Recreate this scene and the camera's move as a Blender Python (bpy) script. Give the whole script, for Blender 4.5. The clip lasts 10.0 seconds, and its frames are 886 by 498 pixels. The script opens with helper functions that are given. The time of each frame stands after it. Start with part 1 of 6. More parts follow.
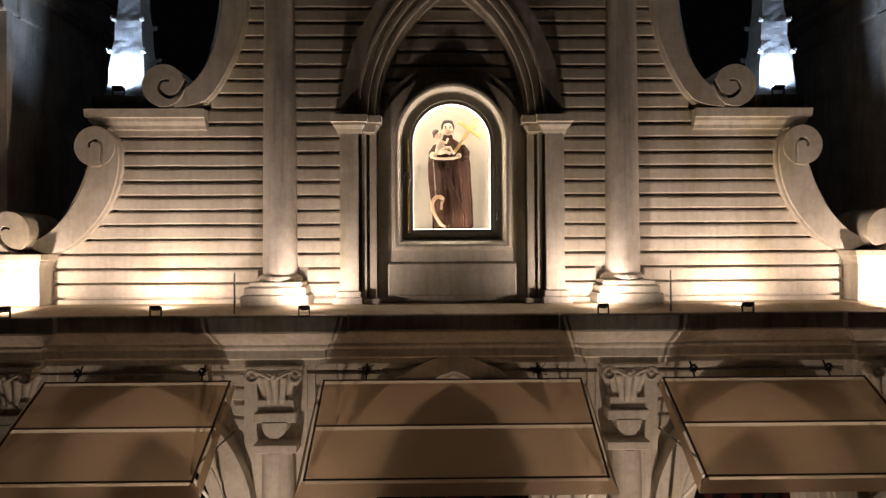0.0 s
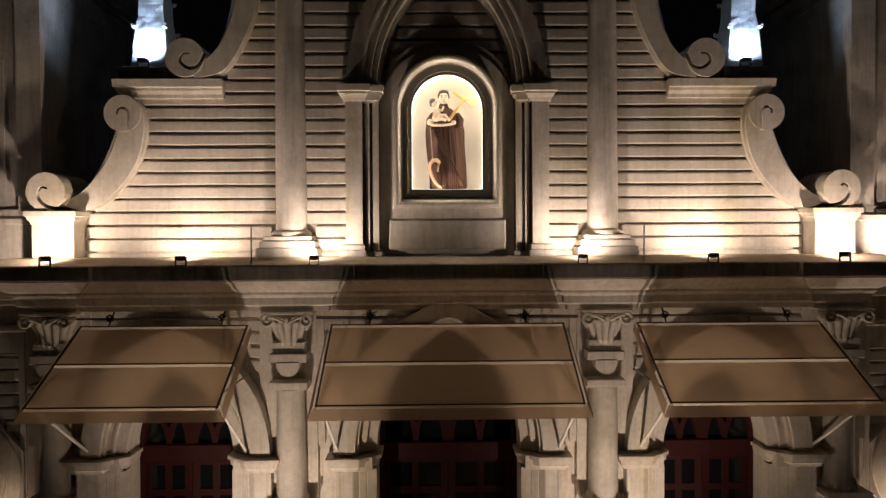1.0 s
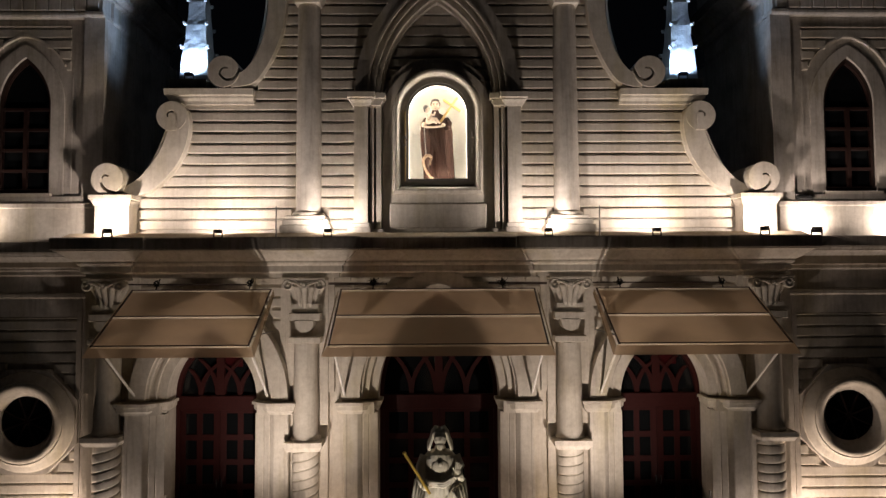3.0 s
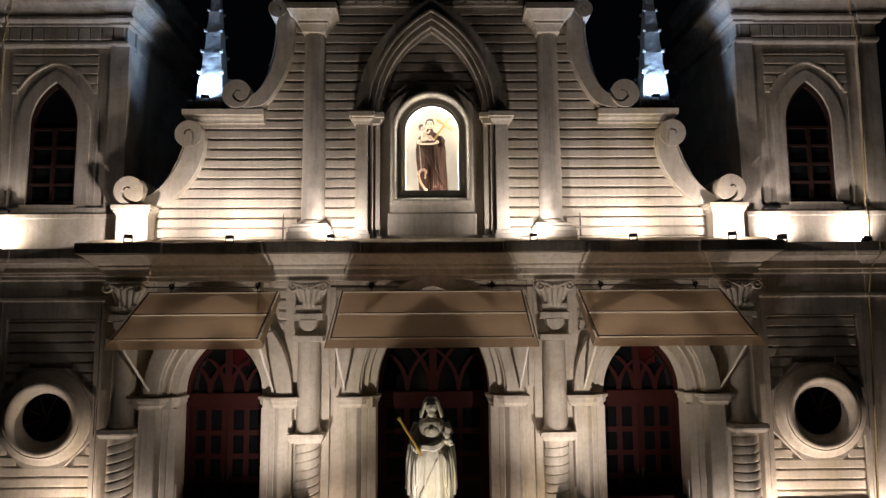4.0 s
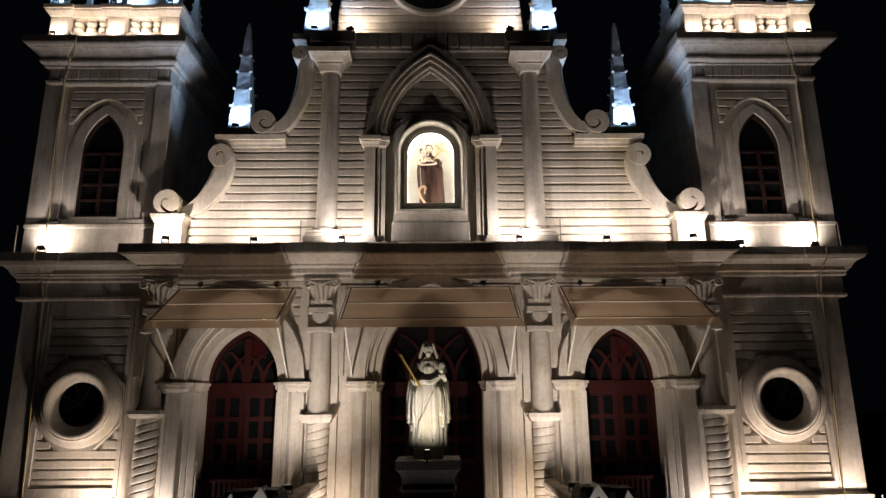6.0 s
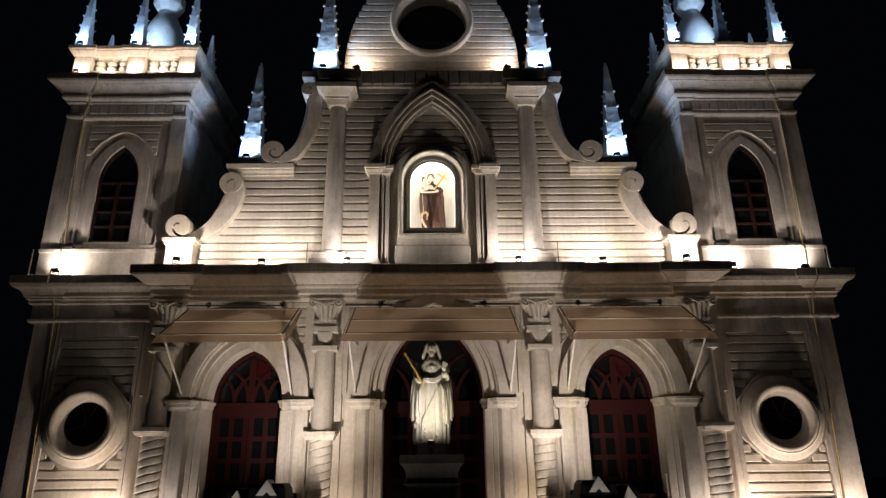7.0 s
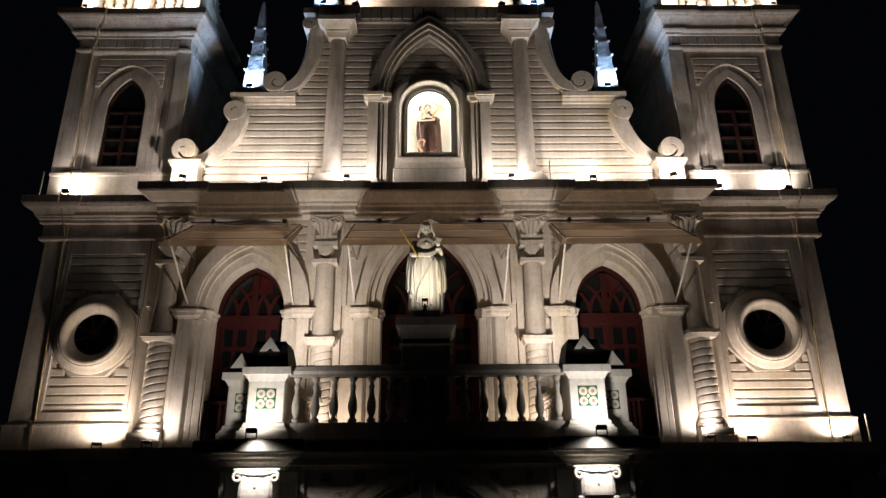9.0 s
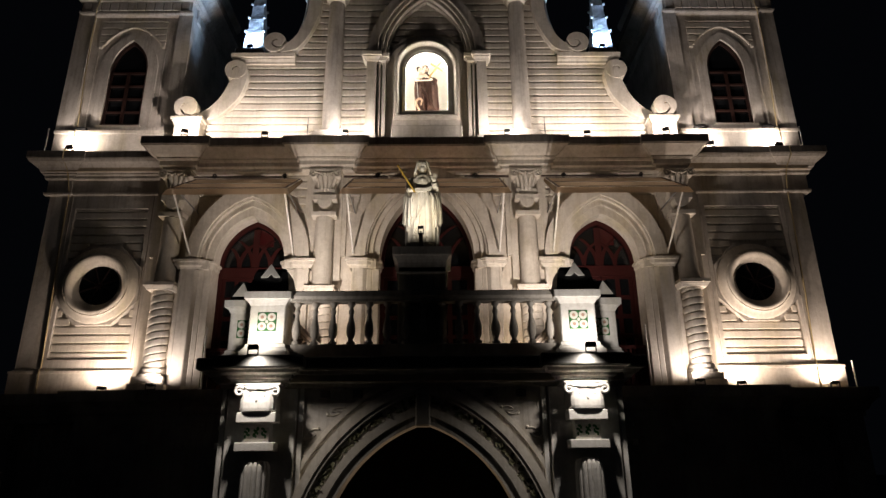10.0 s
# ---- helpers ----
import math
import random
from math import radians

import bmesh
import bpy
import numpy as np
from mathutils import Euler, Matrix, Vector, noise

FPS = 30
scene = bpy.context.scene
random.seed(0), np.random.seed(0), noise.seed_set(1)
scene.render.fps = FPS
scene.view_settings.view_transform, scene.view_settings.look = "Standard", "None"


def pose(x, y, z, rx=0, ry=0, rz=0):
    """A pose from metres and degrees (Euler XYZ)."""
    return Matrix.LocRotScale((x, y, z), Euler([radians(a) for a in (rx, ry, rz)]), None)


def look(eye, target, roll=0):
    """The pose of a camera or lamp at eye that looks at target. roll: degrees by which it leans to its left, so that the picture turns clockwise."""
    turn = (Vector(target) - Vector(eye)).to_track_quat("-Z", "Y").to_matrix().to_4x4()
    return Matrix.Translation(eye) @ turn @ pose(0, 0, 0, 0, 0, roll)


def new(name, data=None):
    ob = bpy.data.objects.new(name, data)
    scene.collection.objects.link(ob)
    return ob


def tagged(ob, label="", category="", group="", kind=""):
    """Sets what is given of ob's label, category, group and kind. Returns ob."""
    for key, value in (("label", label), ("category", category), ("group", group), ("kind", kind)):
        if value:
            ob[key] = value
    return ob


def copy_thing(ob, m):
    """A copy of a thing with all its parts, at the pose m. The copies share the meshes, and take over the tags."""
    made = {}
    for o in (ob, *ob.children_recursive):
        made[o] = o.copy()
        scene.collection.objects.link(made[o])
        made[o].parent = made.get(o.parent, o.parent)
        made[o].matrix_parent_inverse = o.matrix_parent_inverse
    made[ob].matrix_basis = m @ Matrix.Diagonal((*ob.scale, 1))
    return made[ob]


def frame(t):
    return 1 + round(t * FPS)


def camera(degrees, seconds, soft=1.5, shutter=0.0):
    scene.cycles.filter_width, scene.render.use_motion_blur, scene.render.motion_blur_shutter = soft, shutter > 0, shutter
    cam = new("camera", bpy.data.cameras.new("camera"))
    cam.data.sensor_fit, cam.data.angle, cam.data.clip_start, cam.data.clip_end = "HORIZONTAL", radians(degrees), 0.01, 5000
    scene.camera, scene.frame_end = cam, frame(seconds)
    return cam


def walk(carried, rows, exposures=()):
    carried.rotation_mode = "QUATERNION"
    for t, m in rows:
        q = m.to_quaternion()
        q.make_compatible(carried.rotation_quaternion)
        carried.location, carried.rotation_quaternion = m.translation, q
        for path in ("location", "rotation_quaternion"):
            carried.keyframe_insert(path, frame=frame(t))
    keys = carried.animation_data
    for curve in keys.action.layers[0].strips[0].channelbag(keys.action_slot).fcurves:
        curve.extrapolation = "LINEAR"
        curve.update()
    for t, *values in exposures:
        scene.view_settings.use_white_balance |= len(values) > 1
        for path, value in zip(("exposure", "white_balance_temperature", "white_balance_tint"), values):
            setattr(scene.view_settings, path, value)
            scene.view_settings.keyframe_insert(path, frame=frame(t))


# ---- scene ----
cam = camera(68.8, 10.0, soft=1.4)
PATH = [
    (0, (-0.266, -8.757, 12.251), (-0.233, -6.757, 12.259), -0.3),
    (0.5, (-0.24, -9.179, 12.068), (-0.206, -7.179, 12.054), -0.3),
    (1, (-0.227, -9.65, 11.864), (-0.194, -7.651, 11.823), -0.3),
    (1.5, (-0.23, -10.11, 11.588), (-0.197, -8.111, 11.55), -0.3),
    (2, (-0.185, -10.59, 11.283), (-0.155, -8.59, 11.27), -0.3),
    (3.5, (-0.028, -12.002, 10.444), (0.001, -10.008, 10.601), -0.3),
    (4, (0.017, -12.433, 10.061), (0.047, -10.445, 10.277), -0.4),
    (4.5, (0.014, -12.832, 9.61), (0.046, -10.851, 9.886), -0.4),
    (5, (0.043, -13.222, 9.091), (0.071, -11.249, 9.421), -0.4),
    (5.5, (0.1, -13.557, 8.647), (0.125, -11.594, 9.029), -0.4),
    (7, (0.025, -13.977, 7.198), (0.053, -12.088, 7.854), -0.6),
    (7.5, (0.052, -14.009, 6.807), (0.078, -12.128, 7.486), -0.6),
    (8, (0.087, -13.955, 6.309), (0.113, -12.073, 6.985), -0.6),
    (8.5, (0.132, -13.89, 5.758), (0.158, -12.007, 6.43), -0.6),
    (9, (0.111, -13.852, 5.231), (0.137, -11.966, 5.897), -0.6),
    (9.5, (0.126, -13.824, 4.713), (0.152, -11.937, 5.375), -0.6),
    (10, (0.17, -13.812, 4.194), (0.196, -11.923, 4.852), -0.6),
]
walk(cam, [(t, look(eye, target, roll)) for t, eye, target, roll in PATH], [(0.0, -0.16, 7750, 20), (3.5, 0.05, 6700, 14), (7.0, 0.23, 6500, 13), (10.0, 0.43, 6580, 13)])

# ---- world and light constants ----
WARM = (1.0, 0.81, 0.66)
SOFT_WARM = (1.0, 0.86, 0.77)
COOL = (0.42, 0.65, 1.0)
world = bpy.data.worlds.new("night")
scene.world = world
world.use_nodes = True
world.node_tree.nodes["Background"].inputs[0].default_value = (0.35, 0.42, 0.6, 1)
world.node_tree.nodes["Background"].inputs[1].default_value = 0.0020
scene.view_settings.exposure = 0.0


# ---- materials ----
def material(name):
    m = bpy.data.materials.new(name)
    m.use_nodes = True
    nt = m.node_tree
    return m, nt, nt.nodes["Principled BSDF"]


def noise_tex(nt, scale, detail=6.0, rough=0.6, stretch=(1, 1, 1)):
    co = nt.nodes.new("ShaderNodeTexCoord")
    geo = nt.nodes.new("ShaderNodeNewGeometry")
    mp = nt.nodes.new("ShaderNodeMapping")
    mp.inputs["Scale"].default_value = stretch
    nt.links.new(geo.outputs["Position"], mp.inputs["Vector"])
    n = nt.nodes.new("ShaderNodeTexNoise")
    n.inputs["Scale"].default_value = scale
    n.inputs["Detail"].default_value = detail
    n.inputs["Roughness"].default_value = rough
    nt.links.new(mp.outputs[0], n.inputs["Vector"])
    nt.nodes.remove(co)
    return n


def ramp(nt, src, a, b, lo, hi):
    r = nt.nodes.new("ShaderNodeValToRGB")
    r.color_ramp.elements[0].position, r.color_ramp.elements[1].position = lo, hi
    r.color_ramp.elements[0].color, r.color_ramp.elements[1].color = (*a, 1), (*b, 1)
    nt.links.new(src, r.inputs[0])
    return r


def mix(nt, kind, fac, a, b):
    m = nt.nodes.new("ShaderNodeMix")
    m.data_type, m.blend_type = "RGBA", kind
    if isinstance(fac, float):
        m.inputs[0].default_value = fac
    else:
        nt.links.new(fac, m.inputs[0])
    for sock, val in ((m.inputs[6], a), (m.inputs[7], b)):
        if isinstance(val, tuple):
            sock.default_value = (*val, 1)
        else:
            nt.links.new(val, sock)
    return m.outputs[2]


def plaster(name, base, dirt, streak=0.5, rough=0.78, bump=0.25, vary=0.0):
    """Weathered painted plaster: blotches, rain streaks, fine grain."""
    m, nt, bsdf = material(name)
    blotch = ramp(nt, noise_tex(nt, 1.3).outputs[0], dirt, base, 0.28, 0.55)
    fine = ramp(nt, noise_tex(nt, 14, 8, 0.7).outputs[0], (0.80, 0.79, 0.77), (1, 1, 1), 0.3, 0.6)
    col = mix(nt, "MULTIPLY", 0.8, blotch.outputs[0], fine.outputs[0])
    runs = ramp(nt, noise_tex(nt, 2.0, 5, 0.65, (6, 6, 0.45)).outputs[0], (0.62, 0.58, 0.52), (1, 1, 1), 0.30, 0.52)
    col = mix(nt, "MULTIPLY", streak, col, runs.outputs[0])
    damp = ramp(nt, noise_tex(nt, 0.8, 4, 0.55, (1.6, 1.6, 0.5)).outputs[0], (1, 1, 1), (0.80, 0.76, 0.56), 0.54, 0.70)
    col = mix(nt, "MULTIPLY", 0.7, col, damp.outputs[0])
    if vary:
        info = nt.nodes.new("ShaderNodeObjectInfo")
        r = ramp(nt, info.outputs["Random"], (1 - vary, 1 - vary, 1 - vary), (1, 1, 1), 0, 1)
        col = mix(nt, "MULTIPLY", 1.0, col, r.outputs[0])
    nt.links.new(col, bsdf.inputs["Base Color"])
    bsdf.inputs["Roughness"].default_value = rough
    bsdf.inputs["Specular IOR Level"].default_value = 0.25
    b1 = nt.nodes.new("ShaderNodeBump")
    b1.inputs["Strength"].default_value = bump
    b1.inputs["Distance"].default_value = 0.03
    nt.links.new(noise_tex(nt, 4.5, 8, 0.6).outputs[0], b1.inputs["Height"])
    b2 = nt.nodes.new("ShaderNodeBump")
    b2.inputs["Strength"].default_value = bump * 0.8
    b2.inputs["Distance"].default_value = 0.006
    nt.links.new(noise_tex(nt, 60, 4, 0.7).outputs[0], b2.inputs["Height"])
    nt.links.new(b1.outputs[0], b2.inputs["Normal"])
    nt.links.new(b2.outputs[0], bsdf.inputs["Normal"])
    return m


def simple(name, col, rough=0.5, metal=0.0, grain=20.0, dark=0.7, bump=0.1):
    m, nt, bsdf = material(name)
    n = noise_tex(nt, grain, 6, 0.65)
    r = ramp(nt, n.outputs[0], tuple(c * dark for c in col), col, 0.3, 0.65)
    nt.links.new(r.outputs[0], bsdf.inputs["Base Color"])
    bsdf.inputs["Roughness"].default_value = rough
    bsdf.inputs["Metallic"].default_value = metal
    b = nt.nodes.new("ShaderNodeBump")
    b.inputs["Strength"].default_value = bump
    b.inputs["Distance"].default_value = 0.01
    nt.links.new(n.outputs[0], b.inputs["Height"])
    nt.links.new(b.outputs[0], bsdf.inputs["Normal"])
    return m


CREAM = plaster("cream_plaster", (0.72, 0.67, 0.59), (0.50, 0.45, 0.38), 0.45)
BOARD = plaster("board_plaster", (0.70, 0.65, 0.57), (0.52, 0.47, 0.40), 0.35, vary=0.08)
GREYED = plaster("weathered_and_shaded_plaster", (0.60, 0.56, 0.51), (0.36, 0.33, 0.29), 0.7, bump=0.35)
# dark band colour, also used to put shade into plinths, blocks and dentils
FASCIA = plaster("mossy_and_shaded_fascia", (0.27, 0.245, 0.215), (0.14, 0.125, 0.11), 0.8, bump=0.4)
FLOORM = plaster("ledge_cement", (0.55, 0.47, 0.36), (0.36, 0.29, 0.20), 0.2)
WHITE = plaster("white_plaster", (0.80, 0.78, 0.74), (0.66, 0.63, 0.58), 0.25)
PINN = plaster("pinnacle_plaster", (0.66, 0.68, 0.70), (0.42, 0.43, 0.44), 0.5, bump=0.9)
# near-black with darker blotches, for the portico's top band
BLACKF = plaster("black_top_band", (0.10, 0.10, 0.095), (0.04, 0.04, 0.04), 0.8, bump=0.4)
# darker plaster for unlit parts, their shade put partly into the colour
DARKPL = plaster("unlit_part_plaster", (0.42, 0.40, 0.37), (0.22, 0.21, 0.20), 0.6)
WOOD = simple("red_brown_wood", (0.046, 0.009, 0.008), 0.55, grain=25)
WOOD.node_tree.nodes["Principled BSDF"].inputs["Specular IOR Level"].default_value = 0.2
WINWOOD = simple("brown_window_wood", (0.028, 0.011, 0.008), 0.5, grain=25)
BLACK = simple("black_metal", (0.02, 0.02, 0.02), 0.45, 0.3)
IRON = simple("grey_iron", (0.35, 0.34, 0.32), 0.45, 0.6)
HOOD = simple("black_tile_hood", (0.012, 0.012, 0.014), 0.6)
STATUE = plaster("statue_stone", (0.80, 0.76, 0.67), (0.64, 0.59, 0.48), 0.3, bump=0.15)
GOLD = simple("gilded_staff", (0.75, 0.50, 0.10), 0.35, 0.3)
ROBE = simple("brown_robe_paint", (0.044, 0.020, 0.014), 0.6, grain=12)
ROBE.node_tree.nodes["Principled BSDF"].inputs["Specular IOR Level"].default_value = 0.12
SKIN = simple("ivory_paint", (0.72, 0.58, 0.46), 0.5, dark=0.9)
HAIR = simple("dark_hair_paint", (0.05, 0.035, 0.03), 0.55)
CROSSW = simple("golden_wood", (0.55, 0.36, 0.12), 0.5)
ROPE = simple("anchor_bronze", (0.36, 0.23, 0.15), 0.5)
GROUNDM = simple("dark_ground", (0.06, 0.055, 0.05), 0.9, grain=3)
INSIDE = simple("unlit_interior", (0.06, 0.04, 0.035), 0.9, grain=3)
GREEN = simple("green_glaze", (0.05, 0.17, 0.06), 0.25, grain=40)
TILEW = simple("white_glaze", (0.62, 0.60, 0.53), 0.25, grain=40, dark=0.9)
TILER = simple("red_glaze", (0.42, 0.27, 0.21), 0.25, grain=40)
REDGLASS = simple("red_glass", (0.055, 0.003, 0.005), 0.35, grain=9)
NICHEM = simple("niche_lining", (0.84, 0.81, 0.72), 0.6, dark=0.95)


def glass_mat(name, tint, rough):
    m, nt, bsdf = material(name)
    bsdf.inputs["Base Color"].default_value = (*tint, 1)
    bsdf.inputs["Roughness"].default_value = rough
    bsdf.inputs["Transmission Weight"].default_value = 1.0
    bsdf.inputs["IOR"].default_value = 1.45
    return m


PANE = glass_mat("dark_pane", (0.020, 0.022, 0.024), 0.10)
PANE.node_tree.nodes["Principled BSDF"].inputs["Transmission Weight"].default_value = 0.6
CLEAR = glass_mat("clear_glass", (0.98, 0.98, 0.96), 0.0)
CLEAR.node_tree.nodes["Principled BSDF"].inputs["IOR"].default_value = 1.05


def sheet_mat():
    """Brown translucent plastic sheet, dusty on top."""
    m, nt, bsdf = material("brown_sheet")
    nt.nodes.remove(bsdf)
    out = nt.nodes["Material Output"]
    dust = ramp(nt, noise_tex(nt, 3.0, 8, 0.65).outputs[0], (0.56, 0.43, 0.265), (0.74, 0.59, 0.365), 0.3, 0.65)
    d = nt.nodes.new("ShaderNodeBsdfDiffuse")
    nt.links.new(dust.outputs[0], d.inputs[0])
    tl = nt.nodes.new("ShaderNodeBsdfTranslucent")
    tl.inputs[0].default_value = (0.63, 0.475, 0.31, 1)
    rf = nt.nodes.new("ShaderNodeBsdfRefraction")
    rf.inputs["Color"].default_value = (0.78, 0.63, 0.50, 1)
    rf.inputs["Roughness"].default_value = 0.75
    rf.inputs["IOR"].default_value = 1.16
    tr = nt.nodes.new("ShaderNodeBsdfTransparent")
    tr.inputs[0].default_value = (0.70, 0.55, 0.45, 1)

    def blend(fac, p, q):
        m_ = nt.nodes.new("ShaderNodeMixShader")
        m_.inputs[0].default_value = fac
        nt.links.new(p, m_.inputs[1])
        nt.links.new(q, m_.inputs[2])
        return m_.outputs[0]
    body = blend(0.40, d.outputs[0], tl.outputs[0])
    clear = blend(0.12, rf.outputs[0], tr.outputs[0])
    nt.links.new(blend(0.57, body, clear), out.inputs[0])
    return m


SHEET = sheet_mat()


def glow(name, col, strength):
    m, nt, bsdf = material(name)
    bsdf.inputs["Base Color"].default_value = (*col, 1)
    bsdf.inputs["Emission Color"].default_value = (*col, 1)
    bsdf.inputs["Emission Strength"].default_value = strength
    return m


LED = glow("niche_led", (1.0, 0.95, 0.85), 58.0)
LENS_W = glow("flood_lens_warm", WARM, 1.5)
LENS_C = glow("flood_lens_cool", COOL, 1.5)


# ---- mesh helpers ----
def part(name, bm, mat, parent=None, label="", smooth_shade=False):
    bmesh.ops.recalc_face_normals(bm, faces=bm.faces[:])
    me = bpy.data.meshes.new(name)
    bm.to_mesh(me)
    bm.free()
    mats = mat if isinstance(mat, (list, tuple)) else [mat]
    for k in mats:
        me.materials.append(k)
    if smooth_shade:
        for p in me.polygons:
            p.use_smooth = True
        me.set_sharp_from_angle(angle=radians(40))
    ob = new(name, me)
    if parent is not None:
        ob.parent = parent
    if label:
        tagged(ob, label=label)
    return ob


def anchor(name, at=(0, 0, 0)):
    e = new(name, None)
    e.location = at
    e.empty_display_size = 0.2
    return e


def B():
    return bmesh.new()


def box(bm, x0, x1, y0, y1, z0, z1, bev=0.0):
    x0, x1 = min(x0, x1), max(x0, x1)
    vs = [bm.verts.new((x, y, z)) for x in (x0, x1) for y in (y0, y1) for z in (z0, z1)]
    fs = [bm.faces.new([vs[i] for i in f]) for f in ((0, 1, 3, 2), (4, 6, 7, 5), (0, 4, 5, 1), (2, 3, 7, 6), (0, 2, 6, 4), (1, 5, 7, 3))]
    if bev:
        es = list({e for f in fs for e in f.edges})
        bmesh.ops.bevel(bm, geom=es, offset=bev, segments=1, affect="EDGES", profile=0.5)
    return bm


def prism(bm, pts, y0, y1):
    """Extrudes a closed outline of (x, z) from y0 to y1."""
    a = [bm.verts.new((x, y0, z)) for x, z in pts]
    b = [bm.verts.new((x, y1, z)) for x, z in pts]
    n = len(pts)
    bm.faces.new(a)
    bm.faces.new(b[::-1])
    for i in range(n):
        bm.faces.new((a[i], b[i], b[(i + 1) % n], a[(i + 1) % n]))
    return bm


def band(bm, outer, inner, y0, y1, closed=False):
    """A flat band between two lines of (x, z), extruded from y0 to y1."""
    n = len(outer)
    o0 = [bm.verts.new((x, y0, z)) for x, z in outer]
    i0 = [bm.verts.new((x, y0, z)) for x, z in inner]
    o1 = [bm.verts.new((x, y1, z)) for x, z in outer]
    i1 = [bm.verts.new((x, y1, z)) for x, z in inner]
    for k in range(n if closed else n - 1):
        j = (k + 1) % n
        bm.faces.new((o0[k], o0[j], i0[j], i0[k]))
        bm.faces.new((o1[k], i1[k], i1[j], o1[j]))
        bm.faces.new((o0[k], o1[k], o1[j], o0[j]))
        bm.faces.new((i0[k], i0[j], i1[j], i1[k]))
    if not closed:
        for k in (0, n - 1):
            bm.faces.new((o0[k], i0[k], i1[k], o1[k]))
    return bm


def strip_profile(bm, lines):
    """Skins a run of polylines of (x, y, z), one beside the other."""
    rows = [[bm.verts.new(p) for p in ln] for ln in lines]
    for a, b in zip(rows, rows[1:]):
        for k in range(len(a) - 1):
            bm.faces.new((a[k], a[k + 1], b[k + 1], b[k]))
    return bm


def pointed(cx, zs, hw, rise, n=14):
    """A pointed arch's line, left foot to right foot, of (x, z)."""
    c = (rise * rise - hw * hw) / (2 * hw)
    r = hw + c
    top = math.atan2(rise, c)
    left = [(cx + c - r * math.cos(top * i / n), zs + r * math.sin(top * i / n)) for i in range(n + 1)]
    right = [(2 * cx - x, z) for x, z in left[-2::-1]]
    return left + right


def round_arch(cx, zs, r, n=12, rz=None):
    rz = rz or r
    return [(cx - r * math.cos(math.pi * i / (2 * n)), zs + rz * math.sin(math.pi * i / (2 * n))) for i in range(2 * n + 1)]


def smooth_line(pts, n=8):
    """Catmull-Rom line through a few points."""
    p = [pts[0], *pts, pts[-1]]
    out = []
    for i in range(1, len(p) - 2):
        for k in range(n):
            t = k / n
            out.append(tuple(0.5 * ((2 * p[i][d]) + (p[i + 1][d] - p[i - 1][d]) * t + (2 * p[i - 1][d] - 5 * p[i][d] + 4 * p[i + 1][d] - p[i + 2][d]) * t * t
                       + (3 * p[i][d] - p[i - 1][d] - 3 * p[i + 1][d] + p[i + 2][d]) * t ** 3) for d in range(2)))
    out.append(tuple(pts[-1]))
    return out


def lathe(bm, prof, cx, cy, segs=20, a0=0.0, a1=2 * math.pi, twist=None):
    full = abs(a1 - a0 - 2 * math.pi) < 1e-6
    cnt = segs if full else segs + 1
    rows = []
    for r, z in prof:
        row = []
        for k in range(cnt):
            a = a0 + (a1 - a0) * k / segs
            rr = r if twist is None else twist(r, z, a)
            row.append(bm.verts.new((cx + rr * math.cos(a), cy + rr * math.sin(a), z)))
        rows.append(row)
    for a, b in zip(rows, rows[1:]):
        for k in range(segs):
            j = (k + 1) % cnt
            bm.faces.new((a[k], a[j], b[j], b[k]))
    bm.faces.new(rows[0][::-1])
    bm.faces.new(rows[-1])
    return bm


def sweep(bm, plan, prof):
    """Sweeps a profile of (outward, z) along an open plan line of (x, y) with mitred corners; outward is to the right of the way."""
    n = len(plan)
    rows = []
    for i, p in enumerate(plan):
        p = Vector(p)
        d0 = (p - Vector(plan[i - 1])).normalized() if i else None
        d1 = (Vector(plan[i + 1]) - p).normalized() if i < n - 1 else None
        d0, d1 = d0 or d1, d1 or d0
        n0, n1 = Vector((d0.y, -d0.x)), Vector((d1.y, -d1.x))
        m = n0 + n1
        m = m / max(m.dot(n0), 1e-4)
        rows.append([bm.verts.new((p.x + m.x * o, p.y + m.y * o, z)) for o, z in prof])
    k = len(prof)
    for a, b in zip(rows, rows[1:]):
        for i in range(k):
            j = (i + 1) % k
            bm.faces.new((a[i], b[i], b[j], a[j]))
    bm.faces.new(rows[0])
    bm.faces.new(rows[-1][::-1])
    return bm


def ball(bm, c, r, seg=10, mat=0):
    rx, ry, rz = r if isinstance(r, tuple) else (r, r, r)
    before = set(bm.faces)
    bmesh.ops.create_uvsphere(bm, u_segments=seg, v_segments=max(6, seg * 2 // 3), radius=1.0,
                              matrix=Matrix.Translation(c) @ Matrix.Diagonal((rx, ry, rz, 1)))
    for f in set(bm.faces) - before:
        f.material_index = mat
        f.smooth = True


def tube(bm, a, b, r0, r1=None, seg=8, mat=0):
    """A straight round bar from a to b."""
    a, b = Vector(a), Vector(b)
    r1 = r0 if r1 is None else r1
    q = (b - a).to_track_quat("Z", "Y")
    rings = [[bm.verts.new(p + q @ Vector((r * math.cos(2 * math.pi * k / seg), r * math.sin(2 * math.pi * k / seg), 0))) for k in range(seg)] for p, r in ((a, r0), (b, r1))]
    fs = [bm.faces.new((rings[0][k], rings[0][(k + 1) % seg], rings[1][(k + 1) % seg], rings[1][k])) for k in range(seg)]
    fs += [bm.faces.new(rings[0][::-1]), bm.faces.new(rings[1])]
    for f in fs:
        f.material_index = mat
    return bm


